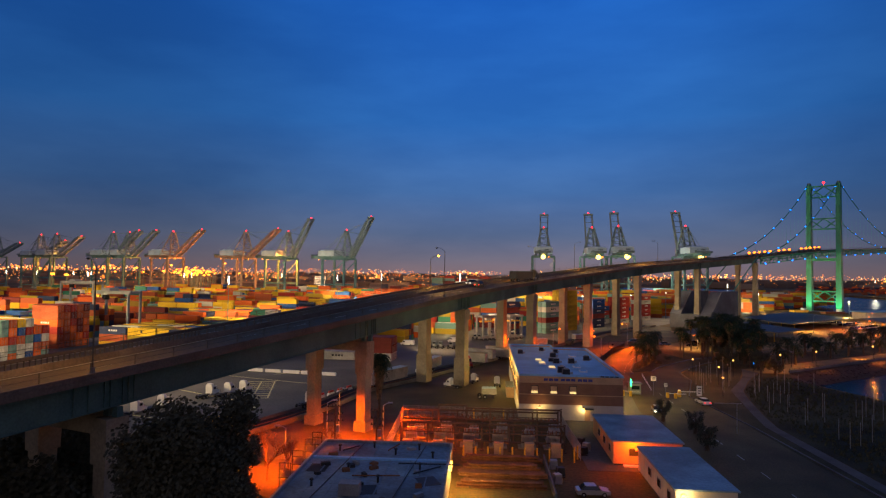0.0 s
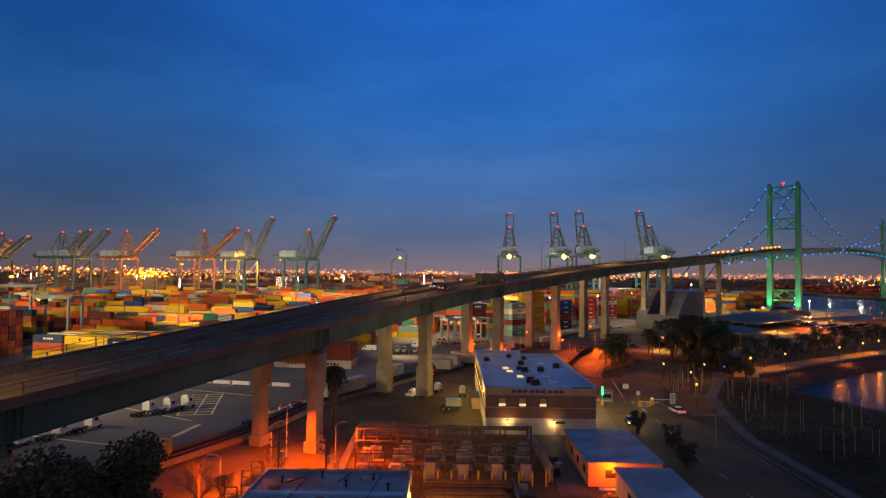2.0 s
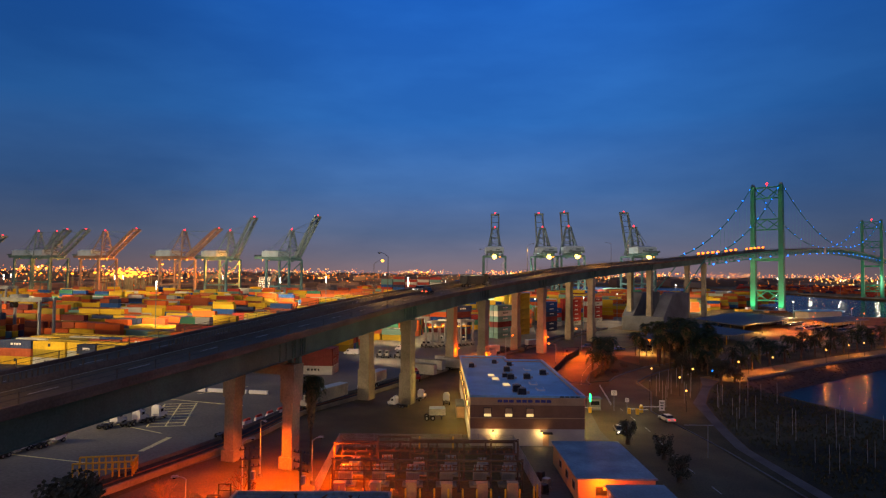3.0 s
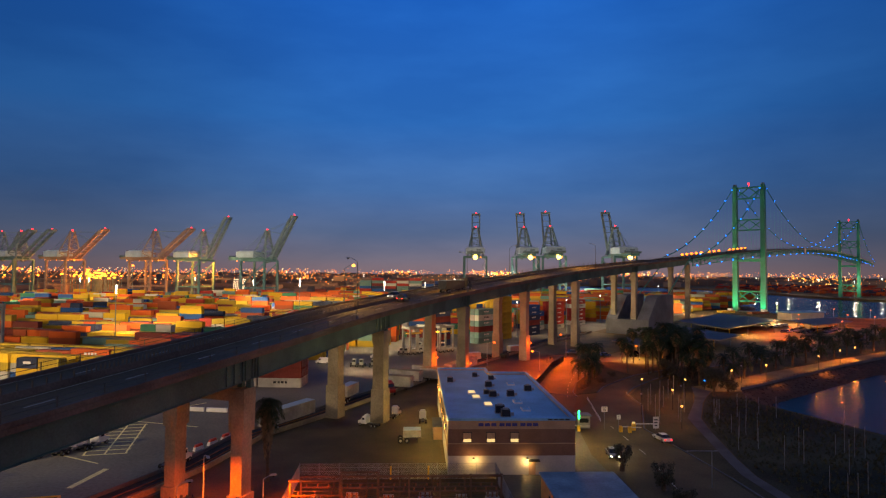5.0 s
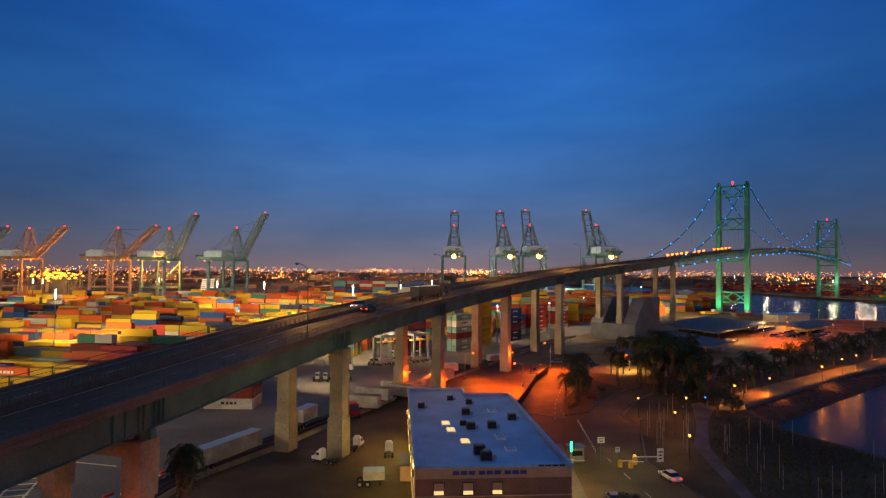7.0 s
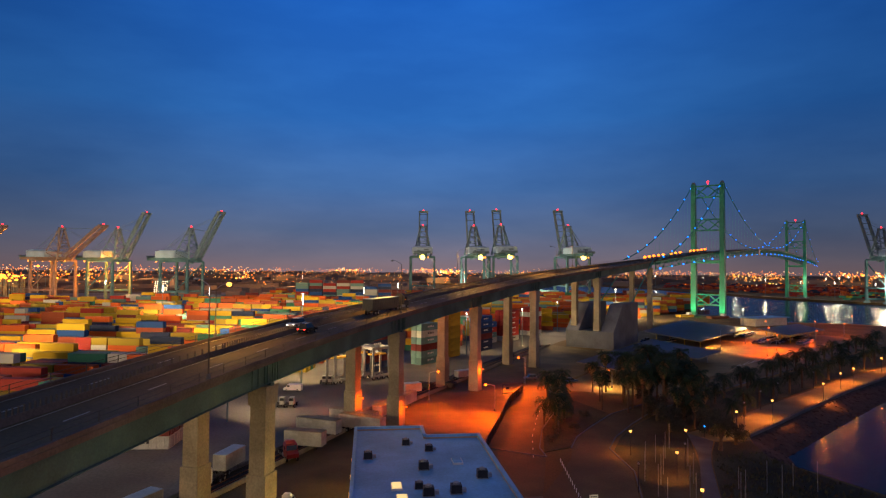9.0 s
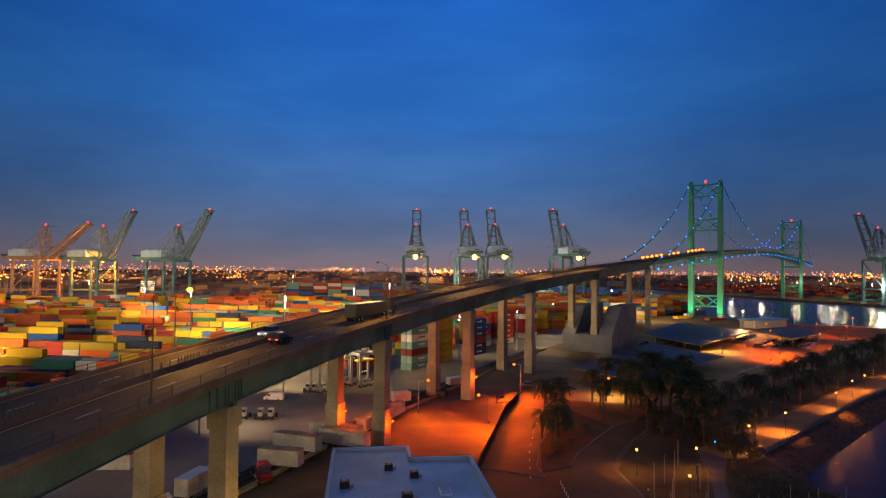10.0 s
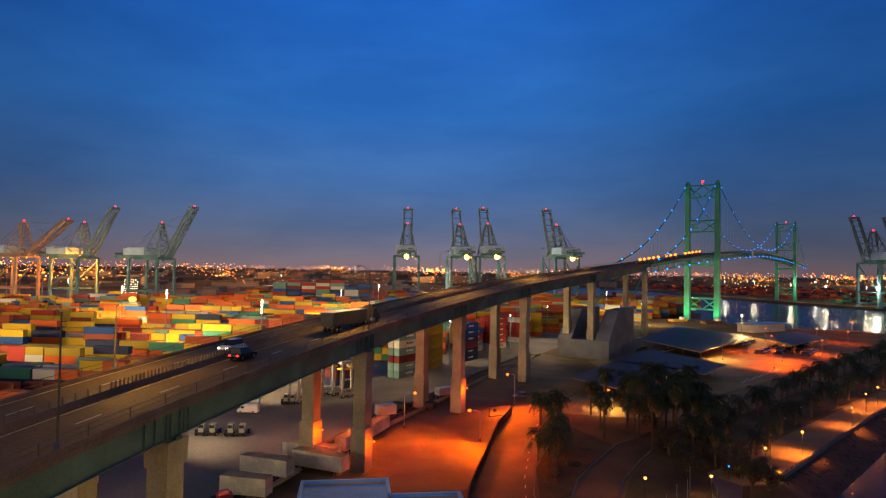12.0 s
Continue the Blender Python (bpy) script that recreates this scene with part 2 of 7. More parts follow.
M_SOLAR.node_tree.nodes["Principled BSDF"].inputs["Specular IOR Level"].default_value = 0.03
M_WATER = bpy.data.materials.new("harbour_water")
M_WATER.use_nodes = True
_n, _l = M_WATER.node_tree.nodes, M_WATER.node_tree.links
_b = _n["Principled BSDF"]
_b.inputs["Base Color"].default_value = (0.006, 0.009, 0.020, 1)
_b.inputs["Roughness"].default_value = 0.22
_b.inputs["Specular IOR Level"].default_value = 0.07
_b.inputs["IOR"].default_value = 1.33
_co, _no, _bu = _n.new("ShaderNodeTexCoord"), _n.new("ShaderNodeTexNoise"), _n.new("ShaderNodeBump")
_no.inputs["Scale"].default_value, _no.inputs["Detail"].default_value = 0.6, 5
_bu.inputs["Strength"].default_value, _bu.inputs["Distance"].default_value = 0.3, 0.25
_l.new(_co.outputs["Object"], _no.inputs["Vector"])
_l.new(_no.outputs[0], _bu.inputs["Height"])
_l.new(_bu.outputs[0], _b.inputs["Normal"])


# ---- mesh tools ----
class Form:
    """Collects the faces of one mesh."""

    def __init__(self):
        self.v, self.f = [], []

    def add(self, verts, faces):
        k = len(self.v)
        self.v += [tuple(p) for p in verts]
        self.f += [tuple(i + k for i in q) for q in faces]
        return self

    def box(self, c, s, rz=0.0, taper=1.0):
        ca, sa = math.cos(rz), math.sin(rz)
        vs = []
        for z, g in ((-0.5, 1.0), (0.5, taper)):
            for x, y in ((-0.5, -0.5), (0.5, -0.5), (0.5, 0.5), (-0.5, 0.5)):
                px, py = x * s[0] * g, y * s[1] * g
                vs.append((c[0] + px * ca - py * sa, c[1] + px * sa + py * ca, c[2] + z * s[2]))
        return self.add(vs, [(3, 2, 1, 0), (4, 5, 6, 7), (0, 1, 5, 4), (1, 2, 6, 5), (2, 3, 7, 6), (3, 0, 4, 7)])

    def beam(self, p, q, w, h=None):
        """A square bar from p to q."""
        p, q, h = Vector(p), Vector(q), h or w
        d = (q - p).normalized()
        side = d.cross(Vector((0, 0, 1)))
        side = side.normalized() if side.length > 1e-4 else Vector((1, 0, 0))
        up = side.cross(d)
        vs = [o + side * a * w / 2 + up * b * h / 2 for o in (p, q) for a, b in ((-1, -1), (1, -1), (1, 1), (-1, 1))]
        return self.add(vs, [(3, 2, 1, 0), (4, 5, 6, 7), (0, 1, 5, 4), (1, 2, 6, 5), (2, 3, 7, 6), (3, 0, 4, 7)])

    def tube(self, p, q, r0, r1=None, n=8):
        p, q, r1 = Vector(p), Vector(q), r0 if r1 is None else r1
        d = (q - p).normalized()
        side = d.cross(Vector((0, 0, 1)))
        side = side.normalized() if side.length > 1e-4 else Vector((1, 0, 0))
        up = side.cross(d)
        vs = [o + (side * math.cos(a) + up * math.sin(a)) * r for o, r in ((p, r0), (q, r1)) for a in (2 * math.pi * k / n for k in range(n))]
        fs = [(k, (k + 1) % n, n + (k + 1) % n, n + k) for k in range(n)] + [tuple(range(n))[::-1], tuple(range(n, 2 * n))]
        return self.add(vs, fs)

    def pipe(self, pts, r, n=6):
        """One round bar through all the points."""
        pts = [Vector(p) for p in pts]
        vs = []
        for k, p in enumerate(pts):
            d = (pts[min(k + 1, len(pts) - 1)] - pts[max(k - 1, 0)]).normalized()
            side = d.cross(Vector((0, 0, 1)))
            side = side.normalized() if side.length > 1e-4 else Vector((1, 0, 0))
            up = side.cross(d)
            vs += [p + (side * math.cos(a) + up * math.sin(a)) * r for a in (2 * math.pi * j / n for j in range(n))]
        fs = [(k * n + j, k * n + (j + 1) % n, (k + 1) * n + (j + 1) % n, (k + 1) * n + j) for k in range(len(pts) - 1) for j in range(n)]
        return self.add(vs, fs + [tuple(range(n))[::-1], tuple(range(len(vs) - n, len(vs)))])

    def ball(self, c, r, n=8, m=5, sz=1.0):
        vs = [(c[0], c[1], c[2] - r * sz)]
        for j in range(1, m):
            a = math.pi * j / m - math.pi / 2
            vs += [(c[0] + r * math.cos(a) * math.cos(2 * math.pi * k / n), c[1] + r * math.cos(a) * math.sin(2 * math.pi * k / n), c[2] + r * sz * math.sin(a)) for k in range(n)]
        vs.append((c[0], c[1], c[2] + r * sz))
        fs = [(0, 1 + (k + 1) % n, 1 + k) for k in range(n)]
        for j in range(m - 2):
            o = 1 + j * n
            fs += [(o + k, o + (k + 1) % n, o + n + (k + 1) % n, o + n + k) for k in range(n)]
        o = 1 + (m - 2) * n
        fs += [(o + k, o + (k + 1) % n, len(vs) - 1) for k in range(n)]
        return self.add(vs, fs)

    def slab(self, pts, z0, z1):
        """A plan outline, counter-clockwise, raised from z0 to z1."""
        n = len(pts)
        vs = [(x, y, z0) for x, y in pts] + [(x, y, z1) for x, y in pts]
        return self.add(vs, [tuple(range(n))[::-1], tuple(range(n, 2 * n))] + [(k, (k + 1) % n, n + (k + 1) % n, n + k) for k in range(n)])

    def profile(self, pts, y0, y1):
        """An outline in x and z, drawn out along y."""
        n = len(pts)
        vs = [(x, y0, z) for x, z in pts] + [(x, y1, z) for x, z in pts]
        return self.add(vs, [tuple(range(n)), tuple(range(n, 2 * n))[::-1]] + [((k + 1) % n, k, n + k, n + (k + 1) % n) for k in range(n)])

    def sweep(self, line, section):
        """A closed section (across, up) drawn along a line of (place, right, up-height)."""
        n = len(section)
        vs = [(p[0] + r[0] * a, p[1] + r[1] * a, p[2] + r[2] * a + b) for p, r in line for a, b in section]
        fs = [(k * n + j, k * n + (j + 1) % n, (k + 1) * n + (j + 1) % n, (k + 1) * n + j) for k in range(len(line) - 1) for j in range(n)]
        fs += [tuple(range(n))[::-1], tuple(range(len(vs) - n, len(vs)))]
        return self.add(vs, fs)

    def mesh(self, name, mat):
        me = bpy.data.meshes.new(name)
        me.from_pydata(self.v, [], self.f)
        me.materials.append(mat)
        me.update()
        return me


def part(name, form, material, parent=None, label="", at=None):
    ob = new(name, form.mesh(name, material) if isinstance(form, Form) else form)
    ob.parent = parent
    if at is not None:
        ob.matrix_basis = at
    return tagged(ob, label)


def thing(name, label, category, group="", kind="", at=None):
    ob = tagged(new(name), label, category, group, kind)
    ob.empty_display_size = 0.5
    if at is not None:
        ob.matrix_basis = at
    return ob


def solo(name, form, material, label, category, group="", kind=""):
    return tagged(part(name, form, material), label, category, group, kind)


rng = random.Random(7)


# ---- ground and water ----
water = Form().slab([(-600, -300), (4500, -300), (4500, 4600), (-600, 4600)], -6, -3)
solo("water", water, M_WATER, "dark blue rippled harbour water with light streaks", "water", kind="structure")

SHORE = [(-2500, -400), (160, -400), (122, 40), (108, 110), (97, 150), (92, 166), (88, 176), (94.5, 189.5), (103.9, 196), (137, 219.5), (157, 233.5), (188, 253),
         (260, 302), (345, 362), (372, 420), (352, 458), (318, 468), (300, 478), (296, 500), (302, 540), (285, 548), (252, 544), (240, 600), (262, 700), (300, 820), (330, 950), (300, 1120), (150, 1500), (-2500, 1500)]
solo("ground", Form().slab(SHORE, -6, 0), M_GROUND, "bare dark ground of the port beside the harbour", "ground", kind="structure")
FAR_SHORE = [(670, 620), (636, 714), (602, 800), (588, 905), (605, 1080), (600, 1260), (560, 1500), (-2600, 1600), (-2600, 4700), (4400, 4700), (4400, 200), (1000, 300)]
solo("ground_far", Form().slab(FAR_SHORE, -6, -0.5), M_GROUND, "dark far harbour land reaching the horizon", "ground", kind="structure")

def flat(name, pts, mat, label, z=0.02, cat="ground"):
    return solo(name, Form().slab(pts, z - 0.6, z), mat, label, cat, kind="structure")


flat("yard_pavement", [(-460, 120), (-47, 92), (-36, 112), (-29, 140), (-19, 158), (6, 206), (19, 229), (34, 252), (61, 296), (110, 368), (170, 440), (232, 520), (236, 600), (258, 700), (296, 822), (290, 1080), (-460, 900)],
     M_YARD, "pale stained concrete of the container yard", 0.02, "pavement")
flat("truck_court", [(-45.5, 88), (-20, 88), (-16, 90), (-16, 120), (6.6, 119), (6.6, 171), (19.2, 171), (30, 172), (30, 190), (34, 190), (48, 229), (57, 244), (78, 262), (110, 300), (113, 330), (100, 352), (61, 293), (34, 249), (19.5, 227), (6.5, 205), (-18.5, 157.5), (-28.5, 140), (-36, 112)],
     M_ASPHALT, "dark worn asphalt court under the bridge", 0.03, "pavement")
flat("car_park", [(70, 243), (96, 232), (128, 262), (140, 270), (182, 296), (275, 362), (280, 380), (225, 440), (215, 450), (160, 400), (128, 340), (113, 330), (110, 300), (80, 262)],
     M_PAVING, "sand-coloured asphalt of the cruise car park", 0.035, "pavement")
flat("road", [(34, 60), (53, 60), (53, 117), (51.8, 130), (50, 148), (58, 170), (59, 184), (63.8, 192), (72.4, 203), (84.4, 216), (140, 255), (200, 296), (280, 350), (276, 360), (182, 296), (140, 269), (96, 231), (72, 213), (61.6, 200.4), (55.8, 193), (51.8, 185), (49, 178), (38, 160), (34, 130)],
     M_ASPHALT, "dark two-lane asphalt road past the gate", 0.045, "road")
flat("service_road", [(30, 172), (34, 160), (38, 160), (44, 178), (44.5, 186), (49.3, 200), (54.3, 210), (61, 222.7), (70, 243), (58, 246), (48, 228), (34.3, 187)],
     M_ASPHALT, "asphalt service road beside a dark fence", 0.045, "road")
flat("office_forecourt", [(16, 88), (34, 88), (34, 130), (38, 160), (34, 160), (30, 172), (28.2, 165), (28.2, 119.5), (16, 119)], M_YARD, "worn concrete forecourt beside the site huts", 0.04, "pavement")
flat("verge", [(53.3, 60), (57, 60), (57, 119), (60.5, 141), (66, 158), (81, 191), (90, 200), (118, 219), (154, 243), (207, 276), (270, 316), (276, 343), (200, 293), (140, 252), (86, 214), (73, 201.5), (65, 191.5), (60, 183), (58.8, 170), (51, 148), (52.5, 130)],
     M_GRASS, "dark grass verge planted with palms", 0.06, "lawn")
flat("marsh", [(58, 60), (118, 60), (106, 110), (95.5, 150), (91.2, 166), (89.2, 175.5), (92.8, 186.6), (84.6, 186.8), (79.8, 180), (75.4, 172.5), (67.2, 156.5), (63.9, 145), (59.8, 127.5), (58, 118)],
     M_GRASS, "dark planted slope with young trees on stakes", 0.03, "lawn")
flat("footpath", [(55.5, 60), (57.6, 60), (57.8, 118), (59.6, 127.5), (63.7, 145), (67, 156.5), (75.2, 172.7), (79.6, 180), (84.4, 187.2), (82, 194), (77, 181), (73, 173), (64, 156.8), (61.4, 145.2), (57.5, 127.8), (55.7, 118.5)],
     M_PATH, "grey curved concrete footpath", 0.075, "path")
flat("promenade", [(84.6, 187.4), (93.4, 187.2), (94.6, 189.8), (104, 196.3), (137, 219.8), (157.2, 233.8), (188, 253.2), (262, 303), (268, 312), (207, 274.5), (154, 241.5), (118, 217.8), (91.3, 199), (82, 194)],
     M_PAVING, "pale paved waterside promenade", 0.08, "path")
seawall = Form()
for a, b in zip(SHORE[7:12], SHORE[8:13]):
    seawall.beam((*a, 0.35), (*b, 0.35), 0.45, 0.7)
solo("trim_seawall", seawall, M_CONC_D, "low concrete seawall along the promenade", "seawall", kind="structure")
slope = Form()
for a, b in zip(SHORE[3:12], SHORE[4:13]):
    d = math.dist(a, b)
    nx, ny = (b[1] - a[1]) / d, -(b[0] - a[0]) / d
    slope.add([(*a, -0.05), (*b, -0.05), (b[0] + nx * 8, b[1] + ny * 8, -3.3), (a[0] + nx * 8, a[1] + ny * 8, -3.3)], [(0, 1, 2, 3)])
solo("bank", slope, M_ROCK, "dark muddy bank below the seawall", "bank", kind="structure")
rocks = Form()
for a, b in zip(SHORE[3:12], SHORE[4:13]):
    d = math.dist(a, b)
    nx, ny = (b[1] - a[1]) / d, -(b[0] - a[0]) / d
    for k in range(int(d * 4)):
        t, o = rng.random(), rng.random()
        rocks.ball((a[0] + (b[0] - a[0]) * t + nx * o * 7.5, a[1] + (b[1] - a[1]) * t + ny * o * 7.5, -0.25 - o * 3.0), rng.uniform(0.25, 0.6), 5, 4, 0.7)
solo("riprap", rocks, M_ROCK, "dark rock riprap sloping into the water", "rocks", kind="stuff")

marks = Form()


def dashes(line, on, off, w, z, form, shift=0.0):
    for a, b in zip(line, line[1:]):
        d = math.dist(a, b)
        s = shift
        while s < d:
            e = min(s + on, d)
            p = [(a[0] + (b[0] - a[0]) * k / d, a[1] + (b[1] - a[1]) * k / d, z) for k in (s, e)]
            form.beam(p[0], p[1], w, 0.02)
            s += on + off


dashes([(42.5, 60), (42.2, 112), (44, 130), (44, 150)], 3, 6, 0.15, 0.06, marks)
dashes([(42, 180), (46, 195), (52, 212), (60, 232)], 1.5, 3.5, 0.15, 0.06, marks)
solo("road_markings", marks, M_LINE, "worn white road lane markings", "road marking", kind="structure")
kerbs = Form()
for line in ([(54.8, 60), (53.2, 117), (52.1, 130), (50.4, 147.5), (58.4, 170), (59.4, 184), (64.1, 192), (72.7, 202.6), (84.7, 215.6), (140, 254.6), (200, 295.6)],
             [(34, 187), (44.7, 180), (45, 186), (49.6, 199.8), (54.6, 209.8), (61.5, 222.2)], [(51.6, 185.2), (55.6, 193.1), (61.4, 200.6), (71.8, 212.9), (96, 231.2)]):
    for a, b in zip(line, line[1:]):
        kerbs.beam((*a, 0.1), (*b, 0.1), 0.25, 0.18)
solo("kerb", kerbs, M_CONC_D, "pale concrete kerb edging the road", "kerb", kind="structure")
island = [(45.2, 183), (51.5, 185.5), (55.5, 193.4), (61.2, 201), (71.5, 213), (66, 236), (61.3, 222.4), (54.8, 210), (49.8, 200)]
flat("planted_island", island, M_GRASS, "planted traffic island with palms", 0.12, "lawn")

# Truck-court bay lines in the yard.
bays = Form()
for k in range(9):
    t = k / 8
    x, y = -57.0 - 5.5 * t, 130.5 + 20.5 * t
    bays.beam((x, y, 0.035), (x + 7.2, y + 1.4, 0.035), 0.32, 0.02)
for o in (0.0, 3.4, 6.8):
    bays.beam((-57.0 + o, 130.5 + o * 0.2, 0.04), (-62.5 + o, 151 + o * 0.2, 0.04), 0.3, 0.02)
bays.beam((-50.3, 114.4, 0.035), (-49.2, 123.2, 0.035), 1.0, 0.02)
for a, b in (((-59.6, 162.7), (-50, 173)), ((-80, 141), (-52, 126)), ((-92, 118), (-56, 108)), ((-75, 160), (-44, 150))):
    bays.beam((*a, 0.035), (*b, 0.035), 0.3, 0.02)
solo("bay_markings", bays, M_LINE_Y, "pale yellow painted parking bay lines", "road marking", kind="structure")
lot = Form()
for k in range(5):
    lot.beam((150 + k * 7, 281 + k * 5.2, 0.05), (158 + k * 7, 289 + k * 5.2, 0.05), 0.25, 0.02)
    lot.beam((150 + k * 7, 281 + k * 5.2, 0.05), (157 + k * 7, 286.2 + k * 5.2, 0.05), 0.25, 0.02)
solo("lot_markings", lot, M_LINE, "white painted car-park bay lines", "road marking", kind="structure")


# ---- approach viaduct and suspension bridge ----
# Bents of the approach: x, y and the height of the girders' top; then the two towers.
BENTS = [(-64, 10, 15.9), (-46, 59.5, 18.3), (-27.8, 108.5, 21.3), (-11.2, 156.5, 24.0), (10.9, 205, 26.6), (37.6, 249.5, 29.6), (68.2, 291.5, 33.1), (114.2, 344.6, 37.1), (178.5, 421.5, 42.2)]
# Crossfall of the deck at each bent: the outer side of the bend lies higher.
CROSSFALL = [0.0, 0.0, 0.02, 0.045, 0.05, 0.05, 0.05, 0.03, 0.0]
T1, T2 = (287.8, 529.3), (616.0, 855.0)
LINE = BENTS + [(233, 475.4, 47.4), (*T1, 52.0), (451.9, 692.1, 60.5), (*T2, 57.0), (725, 963, 50.0), (860, 1097, 38)]


def centre_line(step=2.0):
    """Places along the deck, with the unit vector to the right."""
    pts = [Vector(p) for p in LINE]
    out = []
    for k in range(len(pts) - 1):
        a, b = pts[k], pts[k + 1]
        p0, p3 = pts[k - 1] if k else a * 2 - b, pts[k + 2] if k + 2 < len(pts) else b * 2 - a
        la = (b - a).length
        m0, m1 = (b - p0) / ((b - a).length + (a - p0).length) * la, (p3 - a) / ((p3 - b).length + la) * la
        n = max(2, int(la / step))
        for j in range(n):
            t = j / n
            t2, t3 = t * t, t * t * t
            out.append(a * (2 * t3 - 3 * t2 + 1) + m0 * (t3 - 2 * t2 + t) + b * (3 * t2 - 2 * t3) + m1 * (t3 - t2))
    out.append(pts[-1])
    line = []
    for k, p in enumerate(out):
        i, j = sorted(sorted(range(len(LINE)), key=lambda j, p=p: (pts[j].xy - p.xy).length)[:2])
        f = (p.xy - pts[i].xy).length / ((p.xy - pts[i].xy).length + (pts[j].xy - p.xy).length)
        fall = (CROSSFALL[i] if i < 9 else 0.0) * (1 - f) + (CROSSFALL[j] if j < 9 else 0.0) * f
        d = (out[min(k + 1, len(out) - 1)] - out[max(k - 1, 0)])
        d = Vector((d.x, d.y, 0)).normalized()
        line.append((p, Vector((d.y, -d.x, -fall))))
    return line


DECK = centre_line()
SEG = [min(range(len(DECK)), key=lambda k, b=b: (DECK[k][0].xy - Vector(b[:2])).length) for b in LINE]
IG, IT1, IT2 = SEG[8], SEG[10], SEG[12]
CUM = [0.0]
for k in range(1, len(DECK)):
    CUM.append(CUM[-1] + (DECK[k][0] - DECK[k - 1][0]).length)


def on_deck(s, across, up=0.9):
    """The place s metres along, to the right of the middle, above the girders' top; and the heading."""
    k = max(0, min(len(CUM) - 2, int(np.searchsorted(CUM, s)) - 1))
    g = (s - CUM[k]) / (CUM[k + 1] - CUM[k])
    p = DECK[k][0].lerp(DECK[k + 1][0], g) + DECK[k][1] * across
    return Vector((p.x, p.y, p.z + up)), math.atan2(DECK[k][1].x, -DECK[k][1].y) - math.pi / 2 + math.pi / 2


HALF = 8.0
near = DECK[: IG + 1]
bridge = thing("approach_viaduct", "long curved concrete-deck viaduct on green steel girders and tall concrete columns", "bridge")
part("deck", Form().sweep(near, [(-HALF, 0.0), (HALF, 0.0), (HALF, 0.55), (-HALF, 0.55)]), M_DECK, bridge)
for side in (1, -1):
    o = side * (HALF - 0.25)
    part("parapet", Form().sweep(near, [(o - 0.3, 0.5), (o + 0.28, 0.5), (o + 0.28, 0.98), (o - 0.2, 0.98)]), M_PARAPET, bridge)
    part("slab_edge", Form().sweep(near, [(o - 0.25, -0.1), (o + 0.32, -0.1), (o + 0.32, 0.48), (o - 0.25, 0.48)]), M_PARAPET, bridge)
for o in (-6.6, -2.2, 2.2, 6.6):
    girder = part("girder", Form().sweep(near, [(o - 0.06, -3.3), (o + 0.06, -3.3), (o + 0.06, -0.02), (o - 0.06, -0.02)]), M_STEEL_G, bridge)
    part("bottom_flange", Form().sweep(near, [(o - 0.25, -3.4), (o + 0.25, -3.4), (o + 0.25, -3.29), (o - 0.25, -3.29)]), M_STEEL_G, girder)
    if abs(o) > 5:
        sg = 1 if o > 0 else -1
        for b in range(9):
            for d in (-5.0, -3.4, -1.6, -0.9, 0.6, 1.3, 2.0):
                if 0 < CUM[SEG[b]] + d < CUM[IG]:
                    p, a = on_deck(CUM[SEG[b]] + d, o + sg * 0.14, -1.66)
                    part("stiffener", Form().box(p, (0.14, 0.2, 3.2), a), M_STEEL_G, girder)
for side in (1, -1):
    o = side * (HALF - 0.35)
    rail = part("railing", Form().sweep(near, [(o - 0.03, 1.95), (o + 0.03, 1.95), (o + 0.03, 2.0), (o - 0.03, 2.0)]), M_RAIL, bridge)
    part("lower_rail", Form().sweep(near, [(o - 0.03, 1.45), (o + 0.03, 1.45), (o + 0.03, 1.5), (o - 0.03, 1.5)]), M_RAIL, rail)
    s = 2.0
    post_mesh = Form().box((0, 0, 0), (0.09, 0.09, 1.1)).mesh("rail_post", M_RAIL)
    while s < CUM[IG]:
        p, a = on_deck(s, o, 1.5)
        part("rail_post", post_mesh, M_RAIL, rail, at=Matrix.Translation(p))
        s += 5.2
median = part("median_barrier", Form().sweep(near, [(-0.75, 0.54), (-0.15, 0.54), (-0.35, 1.25), (-0.55, 1.25)]), M_PARAPET, bridge)
slats, s = Form(), 3.0
while s < CUM[IG]:
    p, a = on_deck(s, -0.45, 1.5)
    slats.box(p + Vector((0, 0, 0.08)), (0.07, 0.17, 0.78), a)
    s += 0.62 if int(s / 14) % 5 else 1.6
tagged(part("glare_screen", slats, M_RAIL, median), kind="stuff")
lanes = Form()
for o, on, off in ((3.5, 3.2, 8.6), (-4.2, 3.2, 8.6)):
    s = 4.0
    while s < CUM[IG]:
        p, _ = on_deck(s, o, 0.558)
        q, _ = on_deck(s + on, o, 0.558)
        lanes.beam(p, q, 0.16, 0.02)
        s += on + off
for o in (-7.2, 0.4, -1.3, 7.2):
    for k in range(0, IG - 2, 2):
        p, q = DECK[k][0] + DECK[k][1] * o, DECK[k + 2][0] + DECK[k + 2][1] * o
        lanes.beam((p.x, p.y, p.z + 0.56), (q.x, q.y, q.z + 0.56), 0.14, 0.012)
tagged(part("lane_marking", lanes, M_LINE, bridge), kind="stuff")


